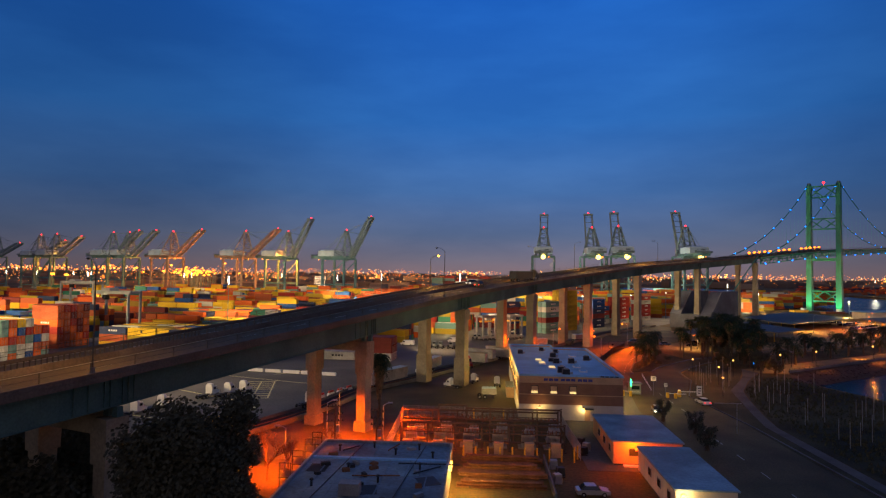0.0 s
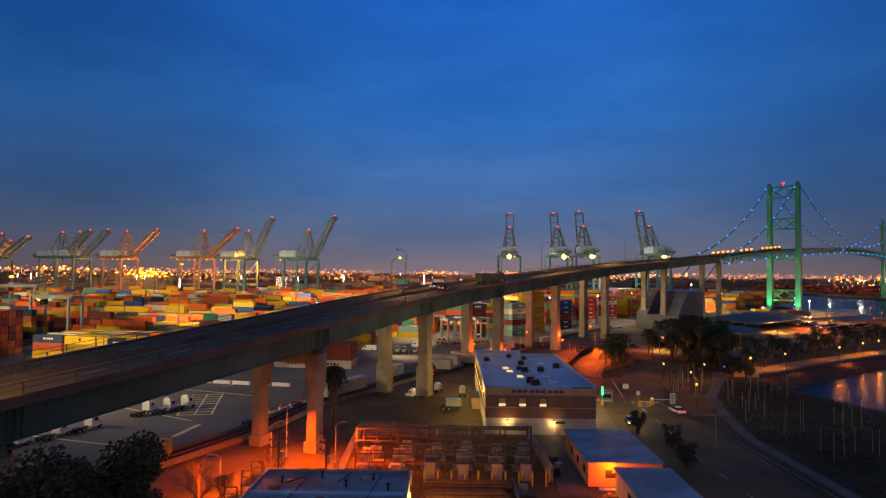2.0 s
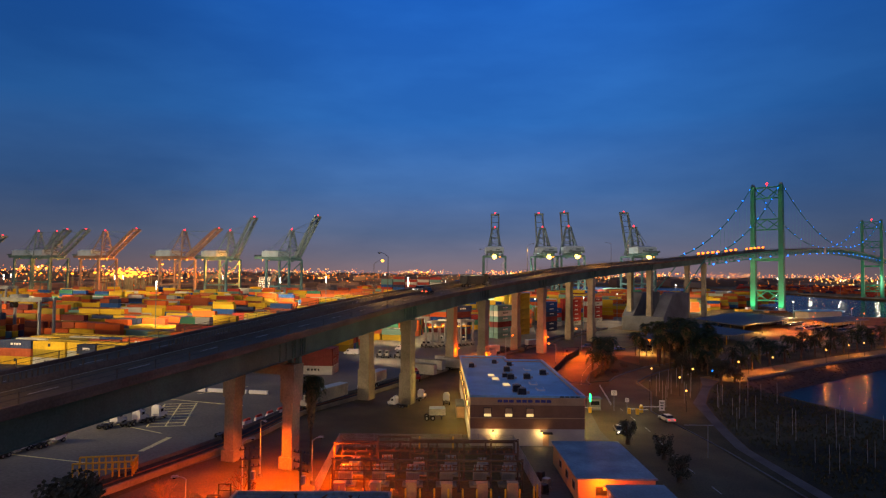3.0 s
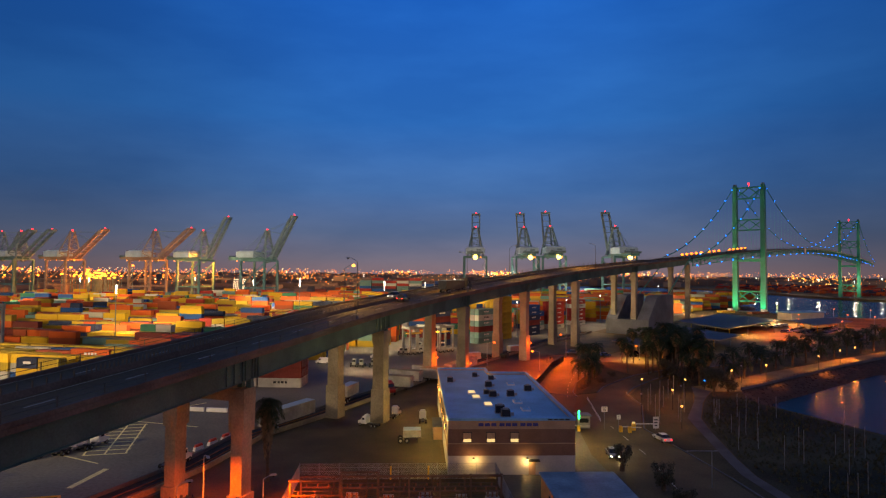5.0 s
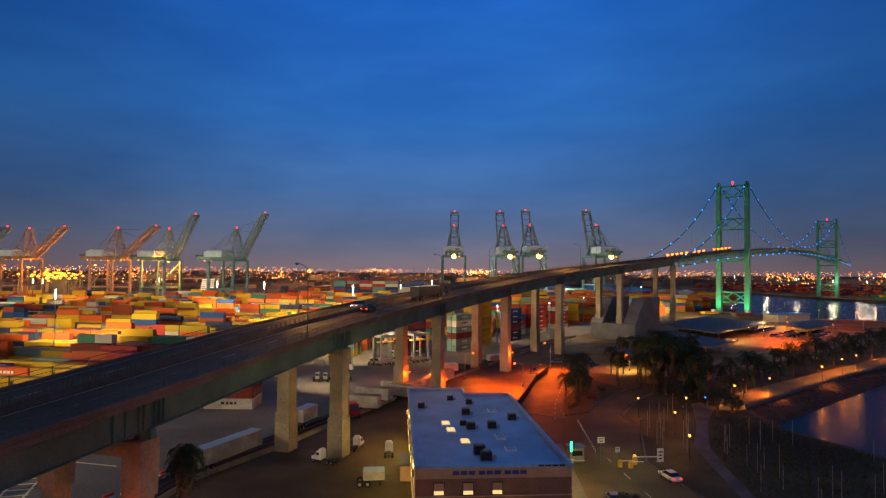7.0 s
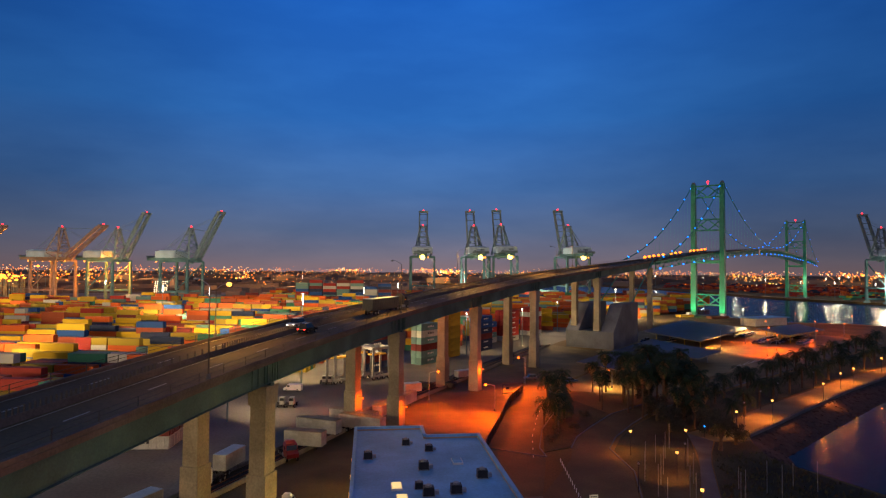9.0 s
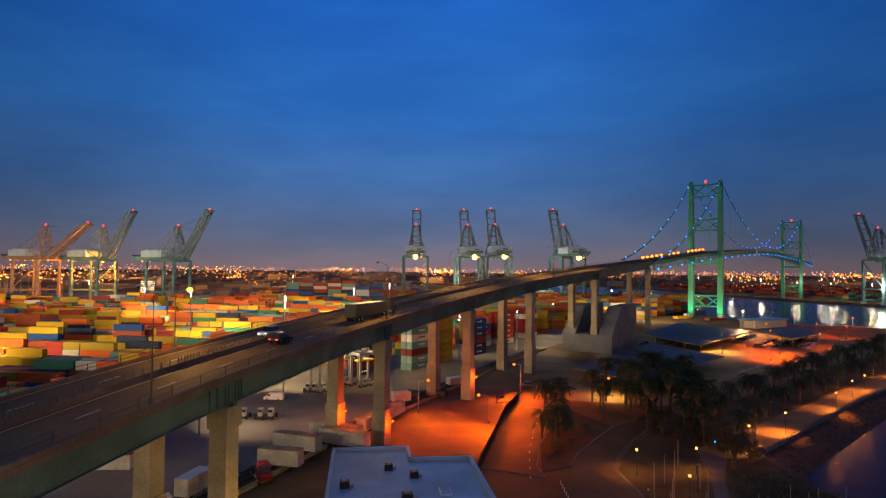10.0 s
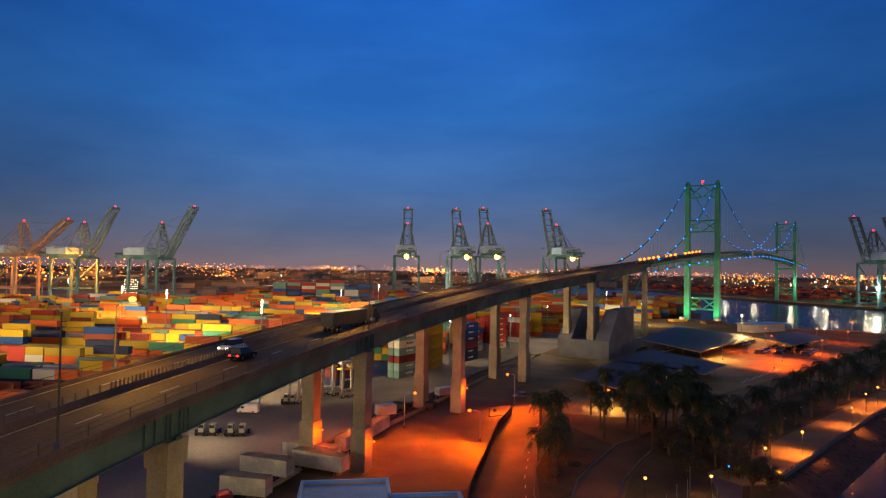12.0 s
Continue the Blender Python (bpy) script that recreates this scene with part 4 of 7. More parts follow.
# ---- ship-to-shore cranes ----
def crane(x, y, rz, mat, boom_angle=62, size=1.0, label="", lamp=True):
    """Gantry crane with a raised boom; local x runs from the landward side to the water."""
    c = thing("container_crane", label or "tall blue-green container crane with its boom raised", "crane", "container cranes on the quays", at=Matrix.Translation((x, y, 0)) @ Matrix.Rotation(radians(rz), 4, "Z") @ Matrix.Scale(size, 4))
    X0, X1, W, H = -15.0, 15.0, 12.5, 46.0
    for xx in (X0, X1):
        for yy in (-W, W):
            part("leg", Form().box((xx, yy, H / 2 + 1), (2.6, 2.3, H - 2), 0, 0.85), mat, c)
            part("bogie", Form().box((xx, yy, 0.95), (1.6, 6.5, 1.9)).box((xx, yy, 2.1), (1.2, 3, 1)), M_CRANE_D, c)
        part("sill_beam", Form().box((xx, 0, 4.2), (1.6, 2 * W, 1.7)), mat, c)
        part("portal_beam", Form().box((xx, 0, H), (1.7, 2 * W, 2.0)), mat, c)
    for yy in (-W, W):
        part("brace", Form().beam((X0, yy, 16), (X1, yy, 16), 1.2, 1.5), mat, c)
        part("brace", Form().beam((X0, yy, 17), (X1, yy, H - 2), 0.9), mat, c)
        part("brace", Form().beam((X0, yy, H), (X1, yy, H), 1.2, 1.4), mat, c)
    part("brace", Form().beam((X0, -W, 16), (X0, W, 16), 1.1, 1.4), mat, c)
    gd_ = Form()
    for yy in (-4.2, 4.2):
        gd_.beam((X0 - 22, yy, H + 2.2), (X1 + 4, yy, H + 2.2), 1.3, 3.2)
    for k in range(10):
        xx = X0 - 17 + k * 5.5
        gd_.beam((xx, -4.2, H + 2.4), (xx, 4.2, H + 2.4), 0.6)
    part("trolley_girder", gd_, mat, c)
    house = part("machinery_house", Form().box((X0 + 3, 0, H + 6.6), (22, 21, 6.4)).box((X0 + 3, 0, H + 10.4), (20, 18.5, 1.4), 0, 0.8), M_HOUSE_W, c)
    part("house_door", Form().box((X0 - 8.1, 4, H + 5.2), (0.3, 2.2, 3.2)), M_CRANE_D, house)
    part("house_vent", Form().box((X0 - 8.1, -4, H + 7.4), (0.3, 5.0, 1.6)), M_CRANE_D, house)
    part("rear_platform", Form().box((X0 - 14, 0, H + 3.6), (11, 17, 0.5)).box((X0 - 19.3, 0, H + 4.6), (0.25, 17, 1.8)), M_CRANE_D, c)
    part("operator_cab", Form().box((X1 - 6, 2.5, H - 1.2), (3.2, 2.6, 2.6), 0, 0.9), M_CRANE_D, c)
    ap = Form()
    AX, AZ = X1 - 5.5, H + 33.0
    for yy in (-3.4, 3.4):
        foot, tail, head = Vector((X1 - 1, yy * 2.7, H + 2)), Vector((X0 + 10, yy * 2.7, H + 2)), Vector((AX, yy * 0.8, AZ))
        ap.beam(foot, head, 1.6).beam(tail, head, 1.0)
        for k in range(5):
            ap.beam(foot.lerp(head, k / 5), tail.lerp(head, (k + 1) / 5), 0.5).beam(tail.lerp(head, (k + 1) / 5), foot.lerp(head, (k + 1) / 5), 0.5)
    for k in range(1, 6):
        w = 3.4 * (2.7 - 1.9 * k / 6)
        z, xx = H + 2 + 31 * k / 6, X1 - 1 - 4.5 * k / 6
        w2, z2, xx2 = 3.4 * (2.7 - 1.9 * (k + 1) / 6), H + 2 + 31 * (k + 1) / 6, X1 - 1 - 4.5 * (k + 1) / 6
        ap.beam((xx, -w, z), (xx, w, z), 0.7).beam((xx, -w, z), (xx2, w2, z2), 0.5)
    ap.box((AX, 0, AZ), (2.6, 7, 1.6))
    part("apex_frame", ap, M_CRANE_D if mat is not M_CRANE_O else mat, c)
    ba = radians(boom_angle)
    bd, up = Vector((math.cos(ba), 0, math.sin(ba))), Vector((-math.sin(ba), 0, math.cos(ba)))
    hinge = Vector((X1 + 3, 0, H + 2.5))
    bo = Form()
    ln = 52.0
    for yy in (-4.4, 4.4):
        o = Vector((0, yy, 0))
        bo.beam(hinge + o, hinge + o + bd * ln, 1.4, 2.2)
        bo.beam(hinge + o + up * 3, hinge + o + bd * (ln - 4) + up * 2.2, 0.8)
        for k in range(11):
            bo.beam(hinge + o + bd * k * 4.6, hinge + o + bd * (k + 0.5) * 4.6 + up * 2.7, 0.55)
            bo.beam(hinge + o + bd * (k + 0.5) * 4.6 + up * 2.7, hinge + o + bd * (k + 1) * 4.6, 0.55)
    for k in range(8):
        bo.beam(hinge + Vector((0, -4.4, 0)) + bd * k * 7, hinge + Vector((0, 4.4, 0)) + bd * k * 7, 0.6)
    bo.box(hinge + bd * ln + up * 0.5, (3.4, 10.5, 2.4))
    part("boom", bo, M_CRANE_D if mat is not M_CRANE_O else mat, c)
    for yy in (-2.5, 2.5):
        for end, w in ((hinge + bd * 30 + Vector((0, yy, 0)), 0.25), (Vector((X0 - 15, yy, H + 3)), 0.3), (hinge + bd * 48 + Vector((0, yy, 0)), 0.2)):
            part("stay_cable", Form().beam((AX, yy, AZ), end, w), M_CRANE_D, c)
    tip = hinge + bd * ln
    part("beacon", Form().ball((tip.x, 0, tip.z + 2), 1.0, 6, 4).ball((AX, 0, AZ + 1.8), 1.0, 6, 4), M_REDGLOW, c)
    if lamp is not None:
        part("flood_lamp", Form().ball((X0 - 3.5, lamp, H - 0.5), 2.7, 10, 6), M_FLOOD, c)
    for k in range(6 if mat is M_CRANE_O else 2):
        part("work_lamp", Form().ball((X0 - 10 + k * 9, -6, H - 0.6), 0.75, 6, 4), M_WORK, c)
    for k in range(9):
        z0 = 4 + k * 4.6
        part("stair_flight", Form().beam((X0 - 1.6, -W + (k % 2) * 5, z0), (X0 - 1.6, -W + 5 - (k % 2) * 5, z0 + 4.6), 0.5), M_GALV, c)
    return c


def crane_by_tip(tx, ty, rz, mat, boom_angle, size, label="", lamp=True):
    """A crane whose boom's tip stands over the given place."""
    reach = size * (18 + 52.0 * math.cos(radians(boom_angle)))
    return crane(tx - reach * math.cos(radians(rz)), ty - reach * math.sin(radians(rz)), rz, mat, boom_angle, size, label, lamp)


# Blue-green pair beyond the yard, an orange-lit row further off, four end-on at the channel, two across the water.
crane_by_tip(-120, 617, -20, M_CRANE, 61, 0.90, lamp=None)
crane_by_tip(-192, 643, -20, M_CRANE, 61, 0.90, lamp=None)
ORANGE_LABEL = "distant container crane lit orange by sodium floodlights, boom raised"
# The first two take the brown that adds to the orange lamplight.
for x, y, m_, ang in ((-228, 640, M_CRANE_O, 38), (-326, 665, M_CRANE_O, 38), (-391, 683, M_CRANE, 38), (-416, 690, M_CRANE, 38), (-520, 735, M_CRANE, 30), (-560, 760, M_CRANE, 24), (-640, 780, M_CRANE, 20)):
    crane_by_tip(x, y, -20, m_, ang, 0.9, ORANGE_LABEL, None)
END_ON = "blue-green container crane seen end-on with its boom raised"
for x, y, rz, sz, side in ((76.6, 800, 84, 1.09, 0), (134.3, 800, 90, 1.10, -2.5), (167.7, 800, 89, 1.12, -4), (243.5, 790, 97, 1.12, -4)):
    crane_by_tip(x, y, rz, M_CRANE, 70, sz, END_ON, side)
for x, y in ((628, 751), (668, 744)):
    crane_by_tip(x, y, 82, M_CRANE, 66, 1.13, "container crane on the far quay with boom raised", 0)
for x, y in ((-225, 668), (-318, 690), (-385, 715), (-470, 745), (-560, 780)):
    point_light("crane_floodlight", (x, y - 14, 34), 260000, (1.0, 0.24, 0.015), 3.0)

for x, y, w in ((-205, 598, 9000), (-120, 575, 6000), (110, 750, 90000), (200, 735, 90000), (600, 690, 60000)):
    point_light("quay_floodlight", (x, y, 22), w, (1.0, 0.93, 0.66), 2.0)
# Sodium floodlights: dense group multiplied to imitate glare, and smaller ones along the quay.
clr = random.Random(12)
CLUSTERS = [(-366 + clr.gauss(0, 14), 714 + clr.uniform(0, 14), 24.5 + clr.gauss(0, 2.6), clr.uniform(0.9, 1.9)) for k in range(64)] + [(-322, 720, 36, 1.5), (-392, 722, 33, 1.6), (-437, 722, 29, 1.6), (-428, 722, 24, 1.5), (-529, 722, 19, 2.6), (-549, 724, 20, 2.6), (-465, 722, 24, 1.4), (-302, 716, 24, 1.4), (-280, 712, 27, 1.3)]
for x, y, z, r in CLUSTERS:
    hl = thing("crane_lamp_cluster", "sodium floodlights at the distant cranes, lamps multiplied to imitate their glare", "floodlight", "sodium floodlight clusters", at=Matrix.Translation((x, y, z)))
    part("pole", Form().tube((0, 0, -z), (0, 0, 0), 0.5, 0.3, 6), M_CRANE_D, hl)
    part("lamp", Form().ball((0, 0, 0), r, 8, 5, 0.55), M_CLUSTER, hl)


# ---- yard and street lighting ----
def flood_mast(x, y, h, watts, colour=(1.0, 0.70, 0.36), glowmat=None, group="yard floodlight masts", aim=(12, 90)):
    m = thing("floodlight_mast", "tall slender yard floodlight mast with bright lamp head", "floodlight", group, at=Matrix.Translation((x, y, 0)))
    part("pole", Form().tube((0, 0, 0), (0, 0, h), 0.24, 0.11, 8), M_CRANE_D, m)
    part("lamp_ring", Form().box((0, 0, h), (1.4, 0.2, 0.2)).box((0, 0, h), (0.2, 1.4, 0.2)), M_GALV, m)
    # Lower glowing heads stand in for glare and the lamp-lit top of the pole.
    for k in range(4 if h >= 24 else 1):
        part("lamp_head", Form().box((0, 0, h - 0.3 - 0.95 * k), (0.44 - 0.06 * k, 0.36, 0.85), 0, 0.8), glowmat or M_COOLGLOW, m)
    if watts and not aim:
        point_light("floodlight", (x, y, h - 1.2), watts, colour, 1.6)
    elif watts:
        spot_light("floodlight", (x, y, h - 1.2), (x + aim[0], y + aim[1], 2), watts, colour, 150, 0.8)
    return m


for x, y, h in YARD_MASTS:
    flood_mast(x, y, h, ((300000 if y > 270 else 200000) * (1.5 if x < -180 or y > 400 else 1.0)) if y < 500 else 70000)
flood_mast(-24, 214, 15, 26000, aim=(30, 28))
# Next three: unseen masts added to light the near stacks and truck court.
flood_mast(-205, 125, 28, 190000, aim=(60, 120))
flood_mast(-84, 84, 26, 13000, aim=(45, 50))
flood_mast(-182, 160, 28, 190000, aim=(70, 120))
flood_mast(122, 413, 18, 20000, aim=(-12, -45))
# Added to light the ground between the far bents; no mast known here.
flood_mast(84, 350, 18, 34000, aim=(25, 5))
flood_mast(212, 480, 16, 150000, aim=(42, 44))
flood_mast(52, 322, 18, 34000, aim=(30, 45))
# Two masts added only to brighten the wharf and the car-park floor.
flood_mast(206, 525, 22, 60000, (1.0, 0.80, 0.42), aim=None)
flood_mast(238, 408, 14, 45000, (1.0, 0.60, 0.22), aim=None)


def street_lamp(x, y, h, rz, watts, reach=2.2, base=0.0, group="sodium street lamps", label="galvanised street lamp with an orange sodium lamp", curved=False, colour=SODIUM, gm=None, lens=True, wings=()):
    m = thing("street_lamp", label, "street lamp", group, at=Matrix.Translation((x, y, base)) @ Matrix.Rotation(radians(rz), 4, "Z"))
    part("base", Form().tube((0, 0, 0), (0, 0, 0.6), 0.28, 0.24, 8), M_CONC_D, m)
    part("pole", Form().tube((0, 0, 0.4), (0, 0, h), 0.11, 0.06, 8), M_RAIL if base else M_GALV, m)
    arm = Form()
    n = 5
    pts = [(reach * k / n, 0, h + 0.9 * math.sin(math.pi / 2 * k / n) * (1 if curved else 0.5)) for k in range(n + 1)]
    for p, q in zip(pts, pts[1:]):
        arm.tube(p, q, 0.06, 0.06, 6)
    part("arm", arm, M_GALV, m)
    e = pts[-1]
    head = part("lamp_head", Form().box((e[0] + 0.25, 0, e[2] + 0.04), (0.85, 0.36, 0.2), 0, 0.8), M_GALV, m)
    part("lens", Form().ball((e[0] + 0.3, 0, e[2] - 0.12), (0.45 if base else 0.42) if lens else 0.2, 8, 5, 0.8), (gm or M_SODIUM) if lens else M_GLASSY, head)
    if watts:
        v = Matrix.Rotation(radians(rz), 4, "Z") @ Vector((e[0] + 0.3, 0, e[2] - 0.75))
        q = Vector((x + v.x, y + v.y, base + v.z))
        if base or not lens or "car park" in group:
            spot_light("lamp_light", q, q - Vector((0, 0.01, 5)), watts, colour, 150 if lens else 168, 0.3).data.spot_blend = 0.6 if lens else 1.0
        else:
            point_light("lamp_light", q, watts, colour, 0.25)
        for wx, wy, ww in wings:
            spot_light("lamp_wing_light", q, (wx, wy, 0), ww, colour, 96, 0.25).data.spot_blend = 1.0
    return m


street_lamp(59.4, 251.8, 8.8, 200, 1600, wings=((57, 243, 66000), (66, 246, 44000), (52, 238, 36000)))
street_lamp(42.5, 218.9, 6.6, 180, 1600, wings=((45, 211, 60000), (37, 214, 42000)))
street_lamp(26.5, 231.5, 8.0, 0, 1600, wings=((30, 226, 42000),))
street_lamp(16.5, 214.5, 7.0, 90, 15000)


def column_lamp(k, side, face, z):
    """A sodium bulkhead lamp beside a column of bent k."""
    x, y, _ = BENTS[k]
    r = DECK[SEG[k]][1]
    d = Vector((-r.y, r.x, 0))
    p = Vector((x, y, z)) + r * side * 5.6 + r * face
    lamp_ = thing("bulkhead_lamp", "small orange sodium lamp on a bracket at the column", "lamp", "sodium lamps on the columns", at=Matrix.Translation(p))
    part("bracket", Form().beam((0, 0, 0.3), -r * (face - (1.45 if face > 0 else -1.45)) + Vector((0, 0, 0.3)), 0.08), M_DARK, lamp_)
    part("lens", Form().ball((0, 0, 0), 0.22, 8, 5), M_SODIUM, lamp_)
    point_light("column_lamp_light", p - d * 0.5 - Vector((0, 0, 0.5)), 1500, SODIUM, 0.2)


column_lamp(4, -1, 2.6, 6.5)
column_lamp(4, 1, 2.6, 6.0)
column_lamp(5, 1, 2.6, 7.0)
street_lamp(-26.0, 101.8, 8.6, -60, 40000, lens=False)

for x, y, rz in ((27.1, 251.0, 60), (34.5, 251.5, 60)):
    dp = thing("skip_container", "low dark steel skip beside the viaduct column", "skip", "skips by the columns", at=Matrix.Translation((x, y, 0)) @ Matrix.Rotation(radians(rz), 4, "Z"))
    part("tub", Form().box((0, 0, 0.85), (2.6, 4.6, 1.5), 0, 1.08), M_DARK, dp)
    for k in range(4):
        part("side_rib", Form().box((1.4, -1.8 + k * 1.2, 0.9), (0.1, 0.14, 1.3)), M_DARK, dp)
    part("lid", Form().box((0, 0, 1.63), (2.7, 4.7, 0.08)), M_RUBBER, dp)

# ---- office building ----
office = thing("office_building", "two-storey flat-roofed office with brown bands and cream base", "building")
OX0, OX1, OY0, OY1, OX2, OY2 = 7.2, 28.2, 119.4, 165.0, 19.0, 171.0
OUT = [(OX0, OY0), (OX1, OY0), (OX1, OY1), (OX2, OY1), (OX2, OY2), (OX0, OY2)]


def ring(pts, inset, z0, z1):
    """A wall round an outline."""
    f = Form()
    n = len(pts)
    for k in range(n):
        o_, a, b = Vector(pts[k - 1]), Vector(pts[k]), Vector(pts[(k + 1) % n])
        d = (b - a).normalized()
        nrm = Vector((-d.y, d.x))
        e = (a - o_).normalized()
        if (e.x * d.y - e.y * d.x) * inset > 0:
            a = a + d * abs(inset)
        q = [a, b, b + nrm * inset, a + nrm * inset]
        if inset < 0:
            q = q[::-1]
        f.slab([(p.x, p.y) for p in q], z0, z1)
    return f


part("base_wall", ring(OUT, 0.3, 0, 3.1), M_CREAM, office)
part("lower_band", ring([(x, y) for x, y in OUT], 0.32, 3.102, 5.0), M_BROWN, office)
part("string_course", ring([(OX0 - 0.06, OY0 - 0.06), (OX1 + 0.06, OY0 - 0.06), (OX1 + 0.06, OY1 + 0.06), (OX2 + 0.06, OY1 + 0.06), (OX2 + 0.06, OY2 + 0.06), (OX0 - 0.06, OY2 + 0.06)], 0.3, 5.002, 5.16), M_TAN, office)
part("upper_band", ring(OUT, 0.32, 5.162, 7.4), M_BROWN, office)
part("fascia", ring(OUT, 0.3, 7.402, 8.8), M_TAN, office)
part("coping", ring([(OX0 - 0.15, OY0 - 0.15), (OX1 + 0.15, OY0 - 0.15), (OX1 + 0.15, OY1 + 0.15), (OX2 + 0.15, OY1 + 0.15), (OX2 + 0.15, OY2 + 0.15), (OX0 - 0.15, OY2 + 0.15)], 0.5, 8.802, 9.2), M_ROOF, office)
part("roof", Form().slab([(OX0 + 0.3, OY0 + 0.3), (OX1 - 0.3, OY0 + 0.3), (OX1 - 0.3, OY1 - 0.3), (OX2 - 0.3, OY1 - 0.3), (OX2 - 0.3, OY2 - 0.3), (OX0 + 0.3, OY2 - 0.3)], 8.2, 8.55), M_ROOF, office)
for fx_ in (0.15, 0.335, 0.52):
    x = OX0 + fx_ * (OX1 - OX0)
    w = part("window", Form().box((x, OY0 - 0.03, 6.1), (1.5, 0.12, 1.7)), M_DARK, office)
    part("blind", Form().box((x, OY0 - 0.1, 6.36), (1.3, 0.03, 0.95)), M_TAN, w, "drawn tan blind")
    part("pane", Form().box((x, OY0 - 0.1, 5.6), (1.3, 0.04, 0.5)), M_WINDOW, w, "lit window pane")
for k in range(9):
    x = OX0 + 5.4 + k * 1.05 + (0.3 if k > 2 else 0) + (0.3 if k > 5 else 0)
    part("lettering_bar", Form().box((x, OY0 - 0.05, 8.15), (0.85, 0.08, 0.5)), surface("sign_blue", (0.05, 0.05, 0.25), 0.5, 0, 0.1) if k == 0 else bpy.data.materials["sign_blue"], office)
for k in range(4):
    part("lettering_bar", Form().box((24.0 + k * 0.95, OY0 - 0.18, 9.0), (0.75, 0.05, 0.22)), M_DARK, office)
for x in (OX0 + 0.2 * 21, OX0 + 0.62 * 21):
    wl_ = part("wall_lamp", Form().box((x, OY0 - 0.2, 2.75), (0.4, 0.4, 0.22), 0, 0.7), M_DARK, office)
    part("lens", Form().box((x, OY0 - 0.22, 2.6), (0.34, 0.3, 0.1)), M_WARMGLOW, wl_)
    point_light("wall_lamp_light", (x, OY0 - 0.6, 2.4), 200, (1.0, 0.62, 0.2), 0.15)
part("door", Form().box((OX0 + 0.66 * 21, OY0 - 0.04, 1.05), (1.1, 0.12, 2.1)), M_TAN, office)
part("door_hood", Form().box((OX0 + 0.67 * 21, OY0 - 0.5, 2.45), (1.8, 1.0, 0.15)), M_DARK, office)
for y in (125, 131, 137, 146, 153, 161):
    wl_ = part("wall_lamp", Form().box((OX0 - 0.16, y, 6.4), (0.3, 0.35, 1.0)), M_DARK, office)
    part("lens", Form().box((OX0 - 0.33, y, 6.4), (0.06, 0.28, 0.9)), M_WARMGLOW, wl_)
for y in (128, 157):
    point_light("side_wall_light", (OX0 - 1.4, y, 6.4), 3300, (1.0, 0.68, 0.18), 0.3)
part("annex", Form().slab([(5.4, 140), (7.15, 140), (7.15, 147), (5.4, 147)], 0, 2.5), M_TAN, office)
part("annex_roof", Form().slab([(5.2, 139.8), (7.15, 139.8), (7.15, 147.2), (5.2, 147.2)], 2.5, 2.65), M_CONC_D, office)


def rooftop_unit(x, y, s=1.0):
    u = thing("rooftop_air_unit", "dark box air-handling unit with fan cowl on the office roof", "air unit", "air units on the office roof", at=Matrix.Translation((x, y, 8.55)) @ Matrix.Scale(s * 0.78, 4))
    part("housing", Form().box((0, 0, 0.65), (1.5, 1.3, 1.1), 0, 0.97), M_DARK, u)
    part("curb", Form().box((0, 0, 0.06), (1.7, 1.5, 0.12)), M_GALV, u)
    part("fan_cowl", Form().tube((0, 0, 1.2), (0, 0, 1.45), 0.45, 0.42, 10), M_GALV, u)
    part("duct", Form().box((1.05, 0, 0.4), (0.7, 0.6, 0.5)), M_GALV, u)


for x, y, s in ((9.4, 155, 1.1), (15.5, 161.5, 1), (18.9, 158, 1), (17.3, 149.5, 1.2), (16.0, 142, 0.9), (17.0, 139.5, 1.2), (20.6, 140, 1.2), (25, 145.3, 1.2), (16.6, 126, 1.4), (17.2, 123.4, 1.3)):
    rooftop_unit(x, y, s)
for x, y, m_ in ((13.1, 142.5, M_COOLGLOW), (13.6, 138.2, M_WINDOW), (15.2, 131.6, M_COOLGLOW), (21.5, 128, None), (22.5, 152, None), (21, 134, None)):
    sk = thing("skylight", "domed roof skylight lit from below" if m_ else "unlit domed roof skylight", "skylight", "skylights on the office roof", at=Matrix.Translation((x, y, 8.55)))
    part("kerb", Form().box((0, 0, 0.15), (1.5, 2.4, 0.3)), M_WHITE, sk)
    part("dome", Form().box((0, 0, 0.38), (1.3, 2.2, 0.16), 0, 0.8), M_WINDOW if m_ else M_ROOF, sk)


